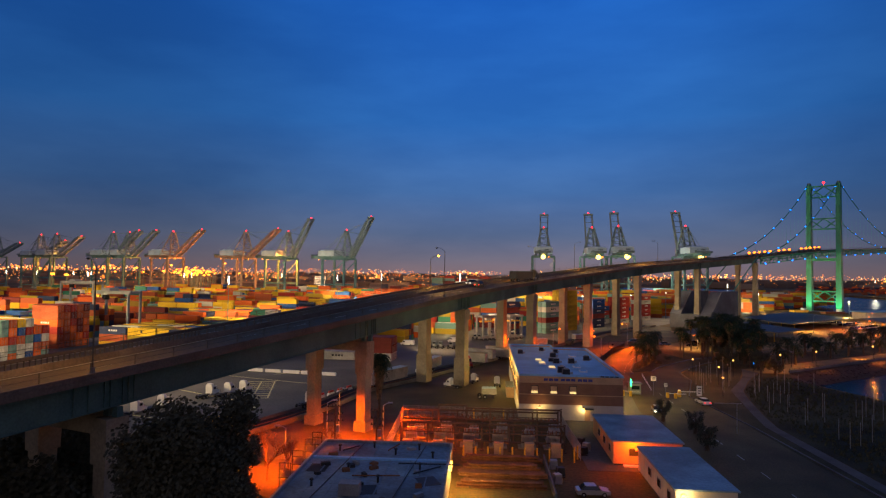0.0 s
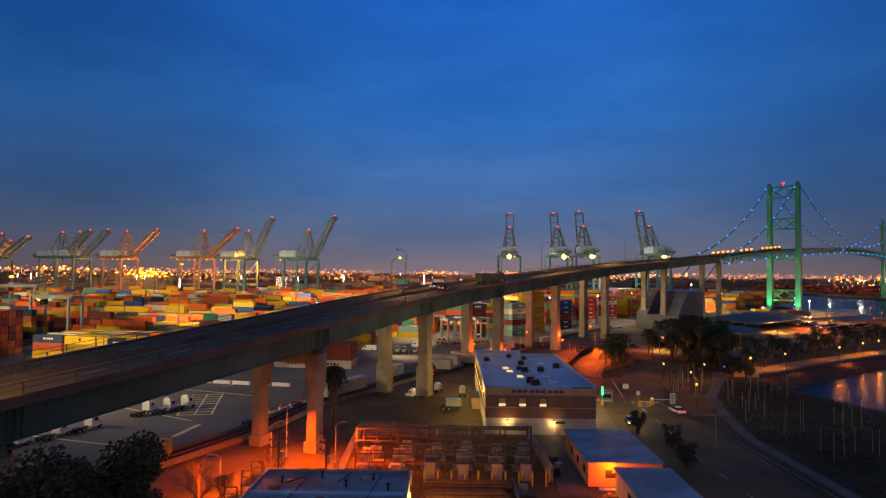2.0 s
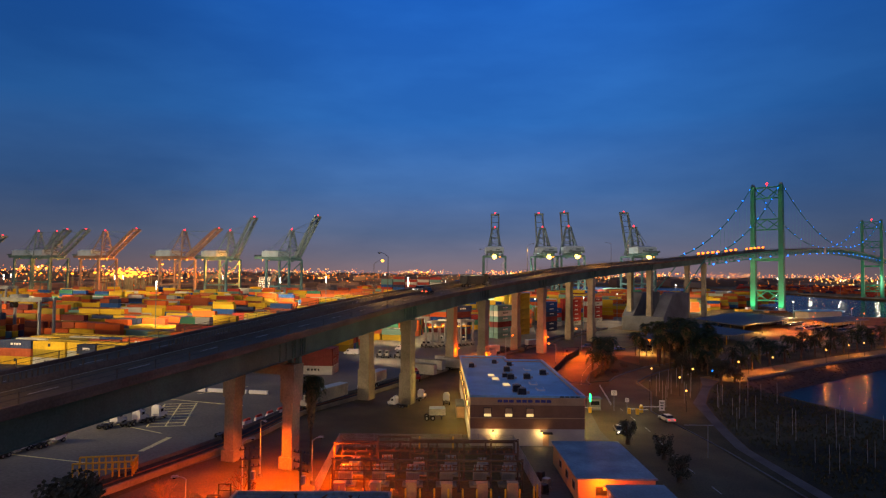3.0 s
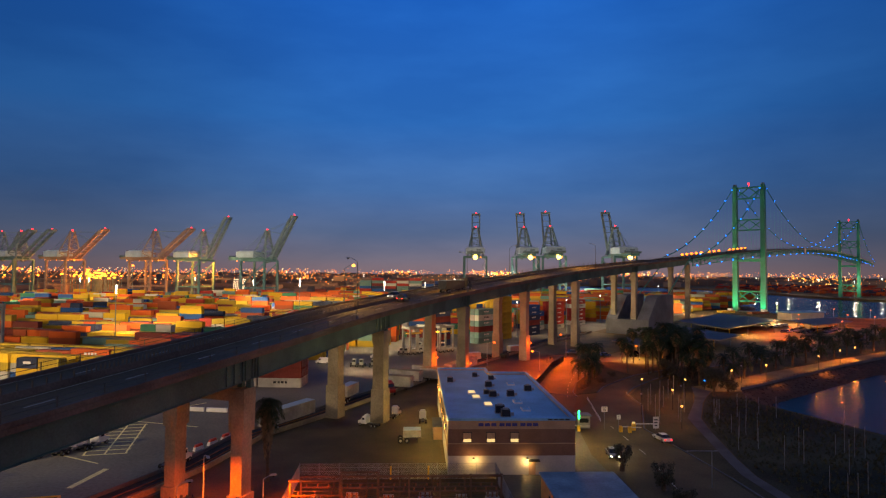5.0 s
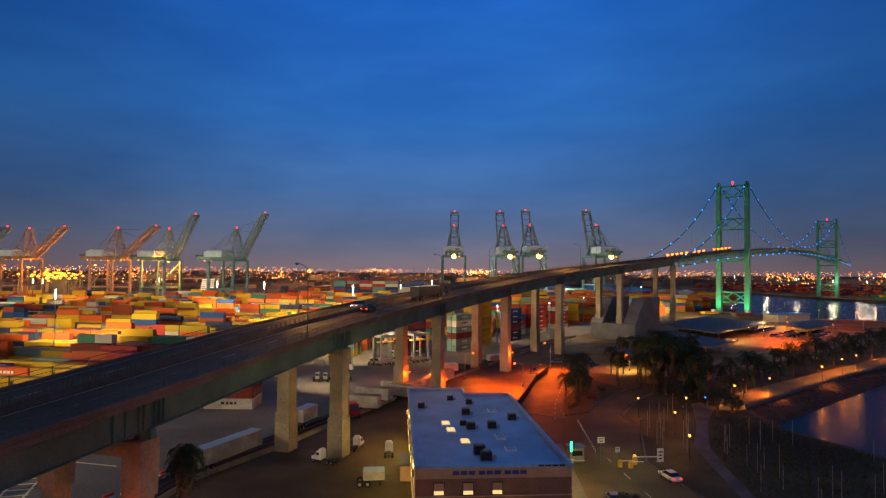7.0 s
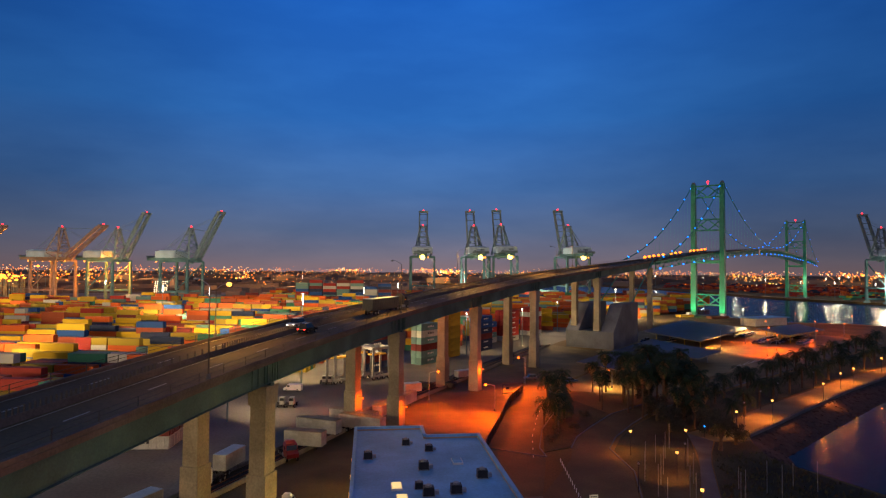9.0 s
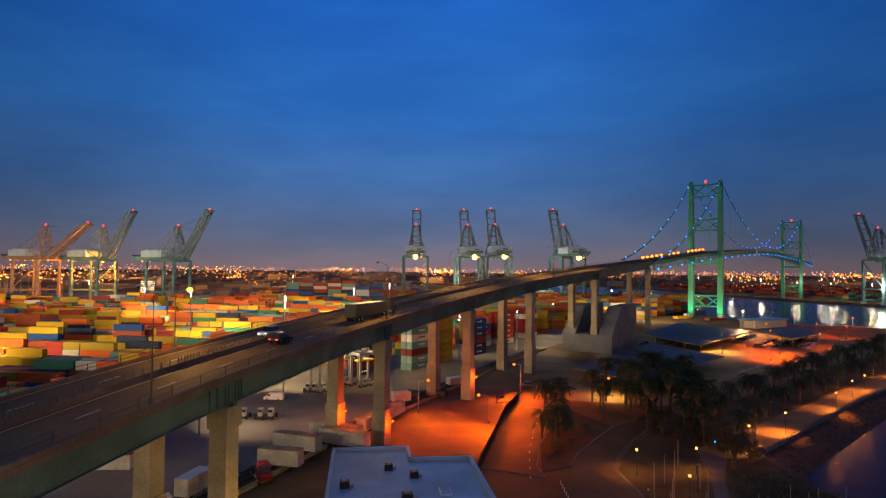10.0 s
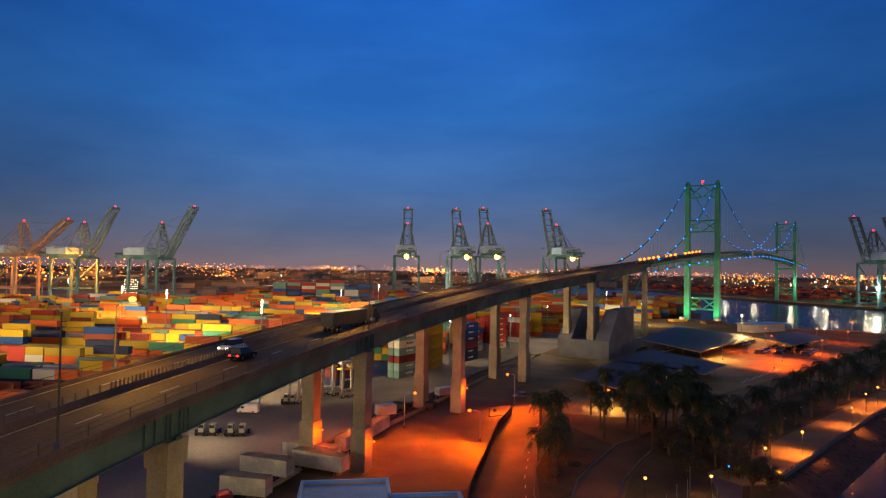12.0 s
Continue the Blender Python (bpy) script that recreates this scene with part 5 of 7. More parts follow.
# ---- site huts ----
def hut(x0, x1, y0, y1, h, wall, label, ochre):
    b = thing("site_hut", label, "portable building", "site huts")
    out = [(x0, y0), (x1, y0), (x1, y1), (x0, y1)]
    part("wall_shell", Form().slab(out, 0.25, h - 0.2), wall, b)
    part("plinth", Form().slab([(x0 + 0.1, y0 + 0.1), (x1 - 0.1, y0 + 0.1), (x1 - 0.1, y1 - 0.1), (x0 + 0.1, y1 - 0.1)], 0, 0.26), M_DARK, b)
    part("roof", Form().slab([(x0 - 0.25, y0 - 0.25), (x1 + 0.25, y0 - 0.25), (x1 + 0.25, y1 + 0.25), (x0 - 0.25, y1 + 0.25)], h - 0.2, h), M_ROOF_H, b)
    for k in range(int((y1 - y0) / 2.4) + 1):
        part("wall_batten", Form().box((x0 - 0.03, y0 + 0.1 + k * 2.4, h / 2), (0.06, 0.1, h - 0.6)), wall, b)
    for k, y in enumerate((y0 + 2.5, y0 + 7, y0 + 11.5)):
        w = part("window", Form().box((x0 - 0.04, y, 2.1), (0.1, 1.5, 1.2)), M_GALV, b)
        part("pane", Form().box((x0 - 0.1, y, 2.1), (0.03, 1.3, 1.0)), M_GLASSY, w)
    w = part("window", Form().box((x0 + (3.2 if ochre else 6.0), y0 - 0.04, 2.1), (1.8, 0.1, 1.3)), M_GALV, b)
    part("pane", Form().box((x0 + (3.2 if ochre else 6.0), y0 - 0.1, 2.1), (1.6, 0.03, 1.1)), M_GLASSY, w)
    d = part("door", Form().box((x0 + (7.6 if ochre else 1.6), y0 - 0.04, 1.25), (0.95, 0.1, 2.0)), M_WHITE, b)
    part("door_handle", Form().box((x0 + (7.9 if ochre else 1.9), y0 - 0.13, 1.2), (0.12, 0.08, 0.04)), M_DARK, d)
    st = part("step", Form().box((x0 + 3.5 if ochre else x0 + 1.6, y0 - 0.7, 0.16), (4.2 if ochre else 1.4, 0.9, 0.16)), M_WHITE, b)
    return b


hut(20.4, 31.0, 91.2, 109.0, 3.8, M_ORANGE_W, "ochre-clad single-storey site hut with a flat pale roof", True)
hut(23.6, 31.0, 70.5, 88.6, 3.8, M_CREAM, "cream single-storey site hut with a flat pale roof", False)
point_light("hut_lamp", (24.5, 69.4, 2.9), 420, (1.0, 0.66, 0.24), 0.15)
lamp_ = solo("wall_lamp", Form().box((24.5, 70.35, 3.0), (0.6, 0.2, 0.35), 0, 0.8), M_WARMGLOW, "bright bulkhead lamp on the hut's end wall", "lamp")
point_light("hut_sodium", (23.4, 89.9, 3.0), 1800, SODIUM, 0.2)
bulk_ = solo("bulkhead_lamp", Form().box((23.4, 88.95, 3.2), (0.4, 0.2, 0.4), 0, 0.8), M_SODIUM, "orange sodium bulkhead lamp between the huts", "lamp")

# ---- flat-roofed workshop in the foreground ----
shop = thing("workshop_building", "low workshop with a stained grey-blue flat roof", "building")
WX0, WX1, WY0, WY1, WZ = -23.0, -4.6, 40.0, 82.0, 5.0
part("wall_shell", Form().slab([(WX0, WY0), (WX1, WY0), (WX1, WY1), (WX0, WY1)], 0, WZ - 0.5), M_CREAM, shop)
part("roof", Form().slab([(WX0 - 0.1, WY0), (WX1 + 0.1, WY0), (WX1 + 0.1, WY1 + 0.1), (WX0 - 0.1, WY1 + 0.1)], WZ - 0.5, WZ - 0.3), M_ROOF_B, shop)
part("parapet", ring([(WX0 - 0.2, WY0), (WX1 + 0.2, WY0), (WX1 + 0.2, WY1 + 0.2), (WX0 - 0.2, WY1 + 0.2)], 0.35, WZ - 0.5, WZ + 0.12), M_ROOF_B, shop)
part("expansion_joint", Form().box(((WX0 + WX1) / 2, 74.6, WZ - 0.2), (18.2, 0.7, 0.24)), M_ROOF, shop)
for k in range(6):
    part("roof_seam", Form().box((WX0 + 2.6 + k * 2.7, 61, WZ - 0.27), (0.16, 41, 0.08)), M_ROOF_B, shop)
for x, y in ((-20, 78), (-15.5, 80), (-12, 77), (-9, 79.5), (-17, 70), (-8, 71), (-12.5, 66), (-20, 64), (-6.8, 76)):
    v = part("roof_vent", Form().tube((x, y, WZ - 0.3), (x, y, WZ + 0.45), 0.14, 0.14, 8), M_DARK, shop)
    part("vent_cap", Form().tube((x, y, WZ + 0.45), (x, y, WZ + 0.62), 0.28, 0.2, 8), M_DARK, v)
for x in (-19, -10):
    part("conduit", Form().tube((x, 60, WZ - 0.12), (x + 1.8, 81.5, WZ - 0.12), 0.06, 0.06, 6), M_DARK, shop)
for y in (66.5, 71.5, 77.0, 80.5):
    fr = part("access_frame", Form().beam((WX0 - 0.3, y, WZ - 2.0), (WX0 - 0.3, y, WZ + 1.5), 0.12).beam((WX0 - 1.7, y, WZ - 2.0), (WX0 - 1.7, y, WZ + 1.5), 0.12).beam((WX0 - 1.7, y, WZ + 1.45), (WX0 - 0.3, y, WZ + 1.45), 0.1).beam((WX0 - 1.7, y, WZ + 0.7), (WX0 - 0.3, y, WZ + 0.7), 0.08), M_RAIL, shop)
    part("platform", Form().box((WX0 - 1.0, y + 1.2, WZ - 0.3), (1.6, 2.6, 0.12)).box((WX0 - 1.75, y + 1.2, WZ + 1.0), (0.08, 2.6, 0.08)).box((WX0 - 1.75, y + 1.2, WZ + 0.5), (0.08, 2.6, 0.06)), M_RAIL, fr)
for k, (x, y, l, a) in enumerate(((-19.5, 77.6, 5.0, 1.2), (-13.2, 78.3, 6.5, 1.4), (-8.6, 69.0, 7.0, 1.1), (-16.0, 67.5, 6.0, 0.2), (-11.0, 72.8, 8.0, 0.05))):
    part("roof_pipe", Form().tube((x, y, WZ - 0.1), (x + l * math.cos(a), y + l * math.sin(a) * 0.5, WZ - 0.1), 0.09, 0.09, 6), M_RUST if k % 2 else M_DARK, shop)
for k in range(16):
    g_ = random.Random(60 + k)
    part("roof_box", Form().box((g_.uniform(WX0 + 1.5, WX1 - 1.5), g_.uniform(58, 81), WZ - 0.1), (g_.uniform(0.4, 1.3), g_.uniform(0.4, 1.0), g_.uniform(0.25, 0.6)), g_.uniform(0, 1), 0.92), (M_DARK, M_RUST, M_GALV)[k % 3], shop)
for k, x in enumerate((-21.0, -17.2, -13.4, -9.6, -6.6)):
    part("membrane_patch", Form().box((x, 70.5 - 3.5 * (k % 3), WZ - 0.285), (2.4, 3.0 + k % 2, 0.03), 0.1 * k), M_ROOF_H if k % 2 else M_DARK, shop)
part("air_unit", Form().box((-15, 62, WZ + 0.4), (2.4, 1.6, 1.3), 0, 0.95), M_GALV, shop)
solo("wall_lantern", Form().box((WX1 + 0.25, 76.5, 3.6), (0.25, 1.6, 0.9)), M_WARMGLOW, "yellow wall lantern on the workshop's side", "lamp")
point_light("workshop_light", (WX1 + 1.2, 76.5, 3.6), 2600, (1.0, 0.55, 0.12), 0.2)


# ---- electrical substation ----
def gantry(x0, x1, y, h, label="weathered brown steel post-and-beam busbar frame of the substation"):
    m = thing("substation_gantry", label, "gantry", "substation gantries")
    n = max(1, round((x1 - x0) / 4.6))
    for k in range(n + 1):
        x = x0 + (x1 - x0) * k / n
        part("column", Form().box((x, y, h / 2), (0.24, 0.24, h)).box((x, y, 0.1), (0.6, 0.6, 0.2)).box((x, y, h + 0.18), (0.34, 0.34, 0.1)), M_FRAME, m)
    for z, w in ((h, 0.26), (h * 0.66, 0.2), (h * 0.36, 0.14)):
        for k in range(n):
            xa, xb = x0 + (x1 - x0) * k / n, x0 + (x1 - x0) * (k + 1) / n
            part("cross_beam", Form().box(((xa + xb) / 2, y, z), (xb - xa - 0.24, w, w)), M_FRAME, m)
    for j in range(n * 3):
        x = x0 + (x1 - x0) * (j + 0.5) / (n * 3)
        ins = Form().tube((x, y, h * 0.66 + 0.1), (x, y, h * 0.66 + 0.5), 0.07, 0.07, 6)
        for i in range(3):
            ins.tube((x, y, h * 0.66 + 0.16 + i * 0.13), (x, y, h * 0.66 + 0.22 + i * 0.13), 0.15, 0.11, 7)
        part("insulator", ins, M_RUST, m)
    for dz in (0.55,):
        part("busbar", Form().tube((x0 + 0.3, y, h * 0.66 + dz), (x1 - 0.3, y, h * 0.66 + dz), 0.04, 0.04, 6), M_FRAME, m)
    return m


gantry(-14.5, -8.0, 101.0, 5.5)
gantry(-8.0, -3.0, 102.6, 6.1)
gantry(-3.0, 13.5, 101.5, 5.9)
gantry(-14.0, 13.5, 96.5, 4.4)
gantry(-14.0, 13.5, 106.0, 4.4)


def transformer(x, y, s=1.0):
    t = thing("transformer", "grey finned electrical transformer on a concrete pad", "transformer", "substation transformers", at=Matrix.Translation((x, y, 0)) @ Matrix.Scale(s, 4))
    part("pad", Form().box((0, 0, 0.1), (3.4, 2.6, 0.3)), M_CONC, t)
    part("tank", Form().box((0, 0, 1.35), (2.2, 1.4, 2.2), 0, 0.96), M_EQUIP, t)
    for k in range(7):
        part("fin", Form().box((-0.95 + k * 0.32, -0.95, 1.3), (0.08, 0.5, 1.7)), M_EQUIP, t)
    for k in (-0.7, 0, 0.7):
        b = Form()
        for i in range(4):
            b.tube((k, 0.2, 2.45 + i * 0.2), (k, 0.2, 2.57 + i * 0.2), 0.16, 0.1, 7)
        part("bushing", b, M_RUST, t)
    part("conservator", Form().tube((-0.9, 0.5, 2.9), (0.9, 0.5, 2.9), 0.25, 0.25, 8), M_EQUIP, t)


for k, x in enumerate((-12.5, -7.5, -2.5, 2.5, 7.5, 11.8)):
    transformer(x, 99.2, 0.9)
    transformer(x + 0.8, 103.8, 0.8 + 0.1 * (k % 2))
    solo("switch_cabinet", Form().box((x, 93.8 + 0.2 * (k % 3), 1.05), (1.5, 0.9, 2.1)).box((x, 93.8 + 0.2 * (k % 3), 2.15), (1.6, 1.0, 0.1)), M_TAN, "tan steel switchgear cabinet in the substation", "cabinet", "substation cabinets")
boll = thing("bollard", "yellow steel bollard beside the substation", "bollard", "yellow bollards along the substation", at=Matrix.Translation((-9, 91.6, 0)))
part("post", Form().tube((0, 0, 0), (0, 0, 2.0), 0.14, 0.14, 8).ball((0, 0, 2.0), 0.14, 8, 4), M_YELLOW, boll)
for k in range(1, 13):
    copy_thing(boll, Matrix.Translation((-9 + k * 1.95, 91.6 + 0.1 * (k % 2), 0)))
for x, y in ((14.6, 92.8), (15.2, 93.6), (-12.4, 92.4), (-14.2, 97), (4.0, 117.5), (-2.0, 117.5)):
    copy_thing(boll, Matrix.Translation((x, y, 0)))
mesh_fence = thing("chain_link_fence", "galvanised chain-link fence round the substation", "fence")
fence_line = [(-15.8, 93), (-16.4, 117.5), (14.8, 117.5), (15.6, 93)]
for a, b in zip(fence_line, fence_line[1:]):
    n = int(math.dist(a, b) / 3)
    for k in range(n + 1):
        x, y = a[0] + (b[0] - a[0]) * k / n, a[1] + (b[1] - a[1]) * k / n
        part("post", Form().tube((x, y, 0), (x, y, 2.6), 0.05, 0.05, 6), M_GALV, mesh_fence)
    for z in (0.1, 0.7, 1.3, 1.9, 2.5):
        part("wire", Form().beam((*a, z), (*b, z), 0.04), M_GALV, mesh_fence)
for a, b in zip(fence_line, fence_line[1:]):
    net, n = Form(), int(math.dist(a, b) / 0.36)
    d = Vector((b[0] - a[0], b[1] - a[1])) / n
    for k in range(-6, n):
        for e in (1, -1):
            lo = max(0, -k)
            hi = min(6, n - k)
            z0, z1 = (0.15 + lo * 0.39, 0.15 + hi * 0.39)
            if e < 0:
                z0, z1 = 2.64 - z0, 2.64 - z1
            net.beam((a[0] + d.x * (k + lo), a[1] + d.y * (k + lo), z0), (a[0] + d.x * (k + hi), a[1] + d.y * (k + hi), z1), 0.035)
    tagged(part("wire_mesh", net, M_EQUIP, mesh_fence), kind="stuff")
for j in range(6):
    y = 79.2 + j * 2.05
    st = thing("steel_beam_stack", "stack of rusty steel beams laid on bearers", "steel stack", "stacked steel beams", at=Matrix.Translation((-3.8 + 0.3 * (j % 2), y, 0)))
    for k in range(2 + j % 2):
        part("beam", Form().box((6.4, 0, 0.45 + k * 0.45), (12.6 - 1.2 * ((j + k) % 3), 0.9, 0.08)).box((6.4, 0, 0.25 + k * 0.45), (12.4 - 1.2 * ((j + k) % 3), 0.1, 0.4)).box((6.4, 0, 0.06 + k * 0.45), (12.6 - 1.2 * ((j + k) % 3), 0.9, 0.08)), M_RUST, st)
    for x in (2, 6.5, 11):
        part("bearer", Form().box((x, 0, 0.02), (0.25, 1.3, 0.2)), M_BARK, st)
solo("pipe_bundle", Form().tube((-1, 90.6, 0.35), (5.5, 90.4, 0.35), 0.28, 0.28, 8).tube((-0.6, 90.0, 0.35), (5.8, 89.9, 0.35), 0.28, 0.28, 8), M_WHITE, "pale pipes lying beside the bollards", "pipe")
solo("fence_rail", Form().box((9.6, 83.0, 0.6), (0.25, 17, 1.2)), M_CONC_D, "low concrete dividing wall in the store yard", "wall")
for k, (x, y) in enumerate(((10.8, 88.5), (11.4, 85), (10.6, 82), (16.5, 96), (17.4, 98.5), (17, 101.5))):
    solo("covered_pallet", Form().box((x, y, 0.09), (1.3, 1.2, 0.16)).box((x, y, 0.75), (1.2, 1.1, 1.15), 0.2 * k, 0.86), M_DARK if k % 2 else M_GALV, "pallet of goods under a dark sheet", "pallet", "pallets in the store yard")


def utility_pole(x, y, h, rz):
    u = thing("utility_pole", "dark wooden utility pole with crossarms and insulators", "utility pole", "utility poles", at=Matrix.Translation((x, y, 0)) @ Matrix.Rotation(radians(rz), 4, "Z"))
    part("pole", Form().tube((0, 0, 0), (0, 0, h), 0.2, 0.13, 8), M_BARK, u)
    for z in (h - 0.4, h - 1.6, h - 2.6):
        part("crossarm", Form().box((0, 0.1, z), (2.6, 0.12, 0.14)), M_BARK, u)
        for k in (-1.1, -0.5, 0.5, 1.1):
            part("insulator", Form().tube((k, 0.1, z + 0.05), (k, 0.1, z + 0.32), 0.08, 0.05, 6), M_DARK, u)
    part("transformer_can", Form().tube((0.4, 0.1, h - 4.2), (0.4, 0.1, h - 3.2), 0.3, 0.3, 8), M_GALV, u)


utility_pole(-22.5, 85.0, 9.6, 20)
utility_pole(-16.2, 85.5, 9.0, -30)

# ---- railway corridor and boundary walls ----
RAILWAY = [(-45.8, 92.9), (-37.2, 111.6), (-32.6, 122.9), (-28.1, 142.1), (-18.6, 158), (6.4, 206), (19, 227), (33.6, 250), (60.8, 294.6), (98, 350)]


def shifted(line, d):
    out = []
    for k, p in enumerate(line):
        a, b = Vector(line[max(0, k - 1)]), Vector(line[min(len(line) - 1, k + 1)])
        t = (b - a).normalized()
        out.append((p[0] - t.y * d, p[1] + t.x * d))
    return out


wall_ = Form()
for a, b in zip(RAILWAY, RAILWAY[1:]):
    wall_.beam((*a, 0.45), (*b, 0.45), 0.3, 0.9)
solo("boundary_wall", wall_, M_CONC, "low concrete boundary wall beside the railway", "wall", kind="structure")
bed = Form()
la, lb = shifted(RAILWAY, 0.6), shifted(RAILWAY, 5.6)
for k in range(len(la) - 1):
    bed.slab([la[k], la[k + 1], lb[k + 1], lb[k]], -0.3, 0.10)
solo("railway_bed", bed, surface("dark_ballast", (0.035, 0.032, 0.03), 0.95, 0, 0.4, 1.0, 0.5, 10), "dark ballast strip of the port railway", "railway", kind="structure")
for d in (2.0, 3.5):
    r_ = Form()
    ln_ = shifted(RAILWAY, d)
    for a, b in zip(ln_, ln_[1:]):
        r_.beam((*a, 0.18), (*b, 0.18), 0.08, 0.16)
    solo("rail", r_, M_RUST, "steel rail of the port railway", "rail", kind="structure")
far_wall = Form()
for a, b in zip(shifted(RAILWAY, 6.0), shifted(RAILWAY, 6.0)[1:]):
    far_wall.beam((*a, 0.3), (*b, 0.3), 0.25, 0.6)
solo("kerb_wall", far_wall, M_CONC_D, "low kerb wall on the yard side of the railway", "wall", kind="structure")
yf = thing("yellow_barrier", "yellow steel pipe barrier pen with close posts in the yard", "barrier")
for (ax, ay), (bx, by), n in (((-53.6, 100.2), (-45.4, 101.7), 9), ((-54.4, 103.4), (-46.2, 104.9), 9), ((-45.4, 101.7), (-46.2, 104.9), 3)):
    for k in range(n + 1):
        x, y = ax + (bx - ax) * k / n, ay + (by - ay) * k / n
        part("post", Form().tube((x, y, 0), (x, y, 2.3), 0.13, 0.13, 8), M_YELLOW, yf)
    part("top_bar", Form().tube((ax, ay, 2.3), (bx, by, 2.3), 0.14, 0.14, 8), M_YELLOW, yf)
    part("middle_bar", Form().tube((ax, ay, 1.3), (bx, by, 1.3), 0.1, 0.1, 8), M_YELLOW, yf)
M_REDPAINT = surface("red_plastic", (0.5, 0.04, 0.02), 0.6, 0, 0.2, 1.0, 0.05, 10)
for k, (x, y) in enumerate(((-38.0, 133.8), (-36.6, 137.2), (-35.2, 140.6), (-33.8, 144.0))):
    rb = thing("water_barrier", "red and white plastic road barrier beside the railway", "barrier", "red and white barriers", at=Matrix.Translation((x, y, 0.03)) @ Matrix.Rotation(radians(68), 4, "Z"))
    part("lower_block", Form().box((0, 0, 0.32), (2.4, 0.6, 0.64), 0, 0.85), M_WHITE, rb)
    part("upper_block", Form().box((0, 0, 0.86), (1.9, 0.42, 0.44), 0, 0.85), M_REDPAINT, rb)
strip = Form()
for k in range(7):
    strip.box((-78 + k * 5.6, 169.0 - k * 0.9, 0.45), (5.0, 0.6, 0.9), -0.16)
solo("barrier_row", strip, M_WHITE, "row of white concrete road barriers in the yard", "barrier", kind="stuff")

dark_fence = thing("board_fence", "tall dark board fence along the service road", "fence")
FL = [(31.6, 178), (34.1, 187), (41.5, 207), (48.3, 226.5), (56.2, 242.5)]
for a, b in zip(FL, FL[1:]):
    n = int(math.dist(a, b) / 2.5)
    ang = math.atan2(b[1] - a[1], b[0] - a[0])
    for k in range(n):
        x, y = a[0] + (b[0] - a[0]) * (k + 0.5) / n, a[1] + (b[1] - a[1]) * (k + 0.5) / n
        part("board", Form().box((x, y, 1.15), (math.dist(a, b) / n - 0.05, 0.08, 2.1), ang), M_DARK, dark_fence)
        part("post", Form().box((x, y - 0.12, 1.2), (0.1, 0.1, 2.4), ang), M_DARK, dark_fence)
gate = thing("site_gate", "dark framed sliding gate at the fence's end", "gate")
part("gate_frame", Form().beam((49.4, 239.8, 0.2), (56, 242.3, 0.2), 0.14).beam((49.4, 239.8, 2.8), (56, 242.3, 2.8), 0.14).beam((49.4, 239.8, 0), (49.4, 239.8, 2.9), 0.16).beam((56, 242.3, 0), (56, 242.3, 2.9), 0.16), M_DARK, gate)
part("sign", Form().box((51, 240.3, 1.7), (0.9, 0.08, 0.7), 0.36), M_DARK, gate)


# ---- solar canopies in the car park ----
def canopy(pts, z, n=4):
    c = thing("solar_canopy", "flat dark solar canopy on steel posts over parked cars", "canopy", "car-park canopies")
    part("roof", Form().slab(pts, z - 0.3, z), M_SOLAR, c)
    part("edge_trim", ring(pts, -0.12, z - 0.42, z - 0.05), M_CONC, c)
    a, b, c2, d = [Vector(p) for p in pts]
    for k in range(n):
        for m_ in (0.15, 0.85):
            p = a.lerp(b, (k + 0.5) / n).lerp(d.lerp(c2, (k + 0.5) / n), m_)
            part("post", Form().box((p.x, p.y, z / 2 - 0.15), (0.3, 0.3, z - 0.3)), M_YELLOW if m_ < 0.5 else M_GALV, c)


canopy([(82.4, 268), (93.5, 242), (127, 283), (112, 301)], 5.0)
canopy([(111, 299), (130, 271.8), (150.2, 290.6), (141.6, 332)], 5.0)
canopy([(154.6, 368.5), (159.8, 322.7), (224.7, 380.7), (213.8, 435)], 5.0)
canopy([(226, 378), (221, 345), (262, 371), (272, 405)], 5.0)
ferry = thing("terminal_building", "low pale terminal building at the quay", "building")
part("wall_shell", Form().slab([(268, 440), (300, 452), (296, 462), (264, 450)], 0, 5.0), M_CREAM, ferry)
part("roof", Form().slab([(267, 439), (301, 451.5), (296.5, 463), (263, 450.5)], 5.0, 5.5), M_ROOF, ferry)
for x, y, l, c_ in ((262, 520, 14, M_YELLOW), (281, 505, 18, M_RUST)):
    b = thing("moored_barge", "low work barge moored at the quay", "barge", "moored barges", at=Matrix.Translation((x, y, 0)))
    part("hull", Form().box((0, 0, 0.9), (l, 5, 1.8), 0.3, 1.05), c_, b)
    part("deckhouse", Form().box((l * 0.3, 1, 2.6), (3, 3, 1.8), 0.3), M_WHITE, b)


# ---- vehicles ----
M_CARS = {"white": M_WHITE, "silver": surface("silver_car_paint", (0.42, 0.43, 0.45), 0.3, 0.6, 0.05, 1, 0), "black": surface("black_car_paint", (0.015, 0.015, 0.018), 0.25, 0.2, 0.1, 1, 0),
          "red": surface("red_car_paint", (0.30, 0.02, 0.02), 0.3, 0.2, 0.1, 1, 0), "blue": surface("blue_car_paint", (0.03, 0.07, 0.2), 0.3, 0.2, 0.1, 1, 0), "grey": surface("grey_car_paint", (0.14, 0.145, 0.15), 0.3, 0.4, 0.1, 1, 0)}


def wheel(parent, x, y, r=0.33, w=0.22):
    t = part("wheel", Form().tube((x, y - w / 2, r), (x, y + w / 2, r), r, r, 12), M_RUBBER, parent)
    part("rim", Form().tube((x, y - w / 2 - 0.01, r), (x, y + w / 2 + 0.01, r), r * 0.55, r * 0.55, 8), M_GALV, t)


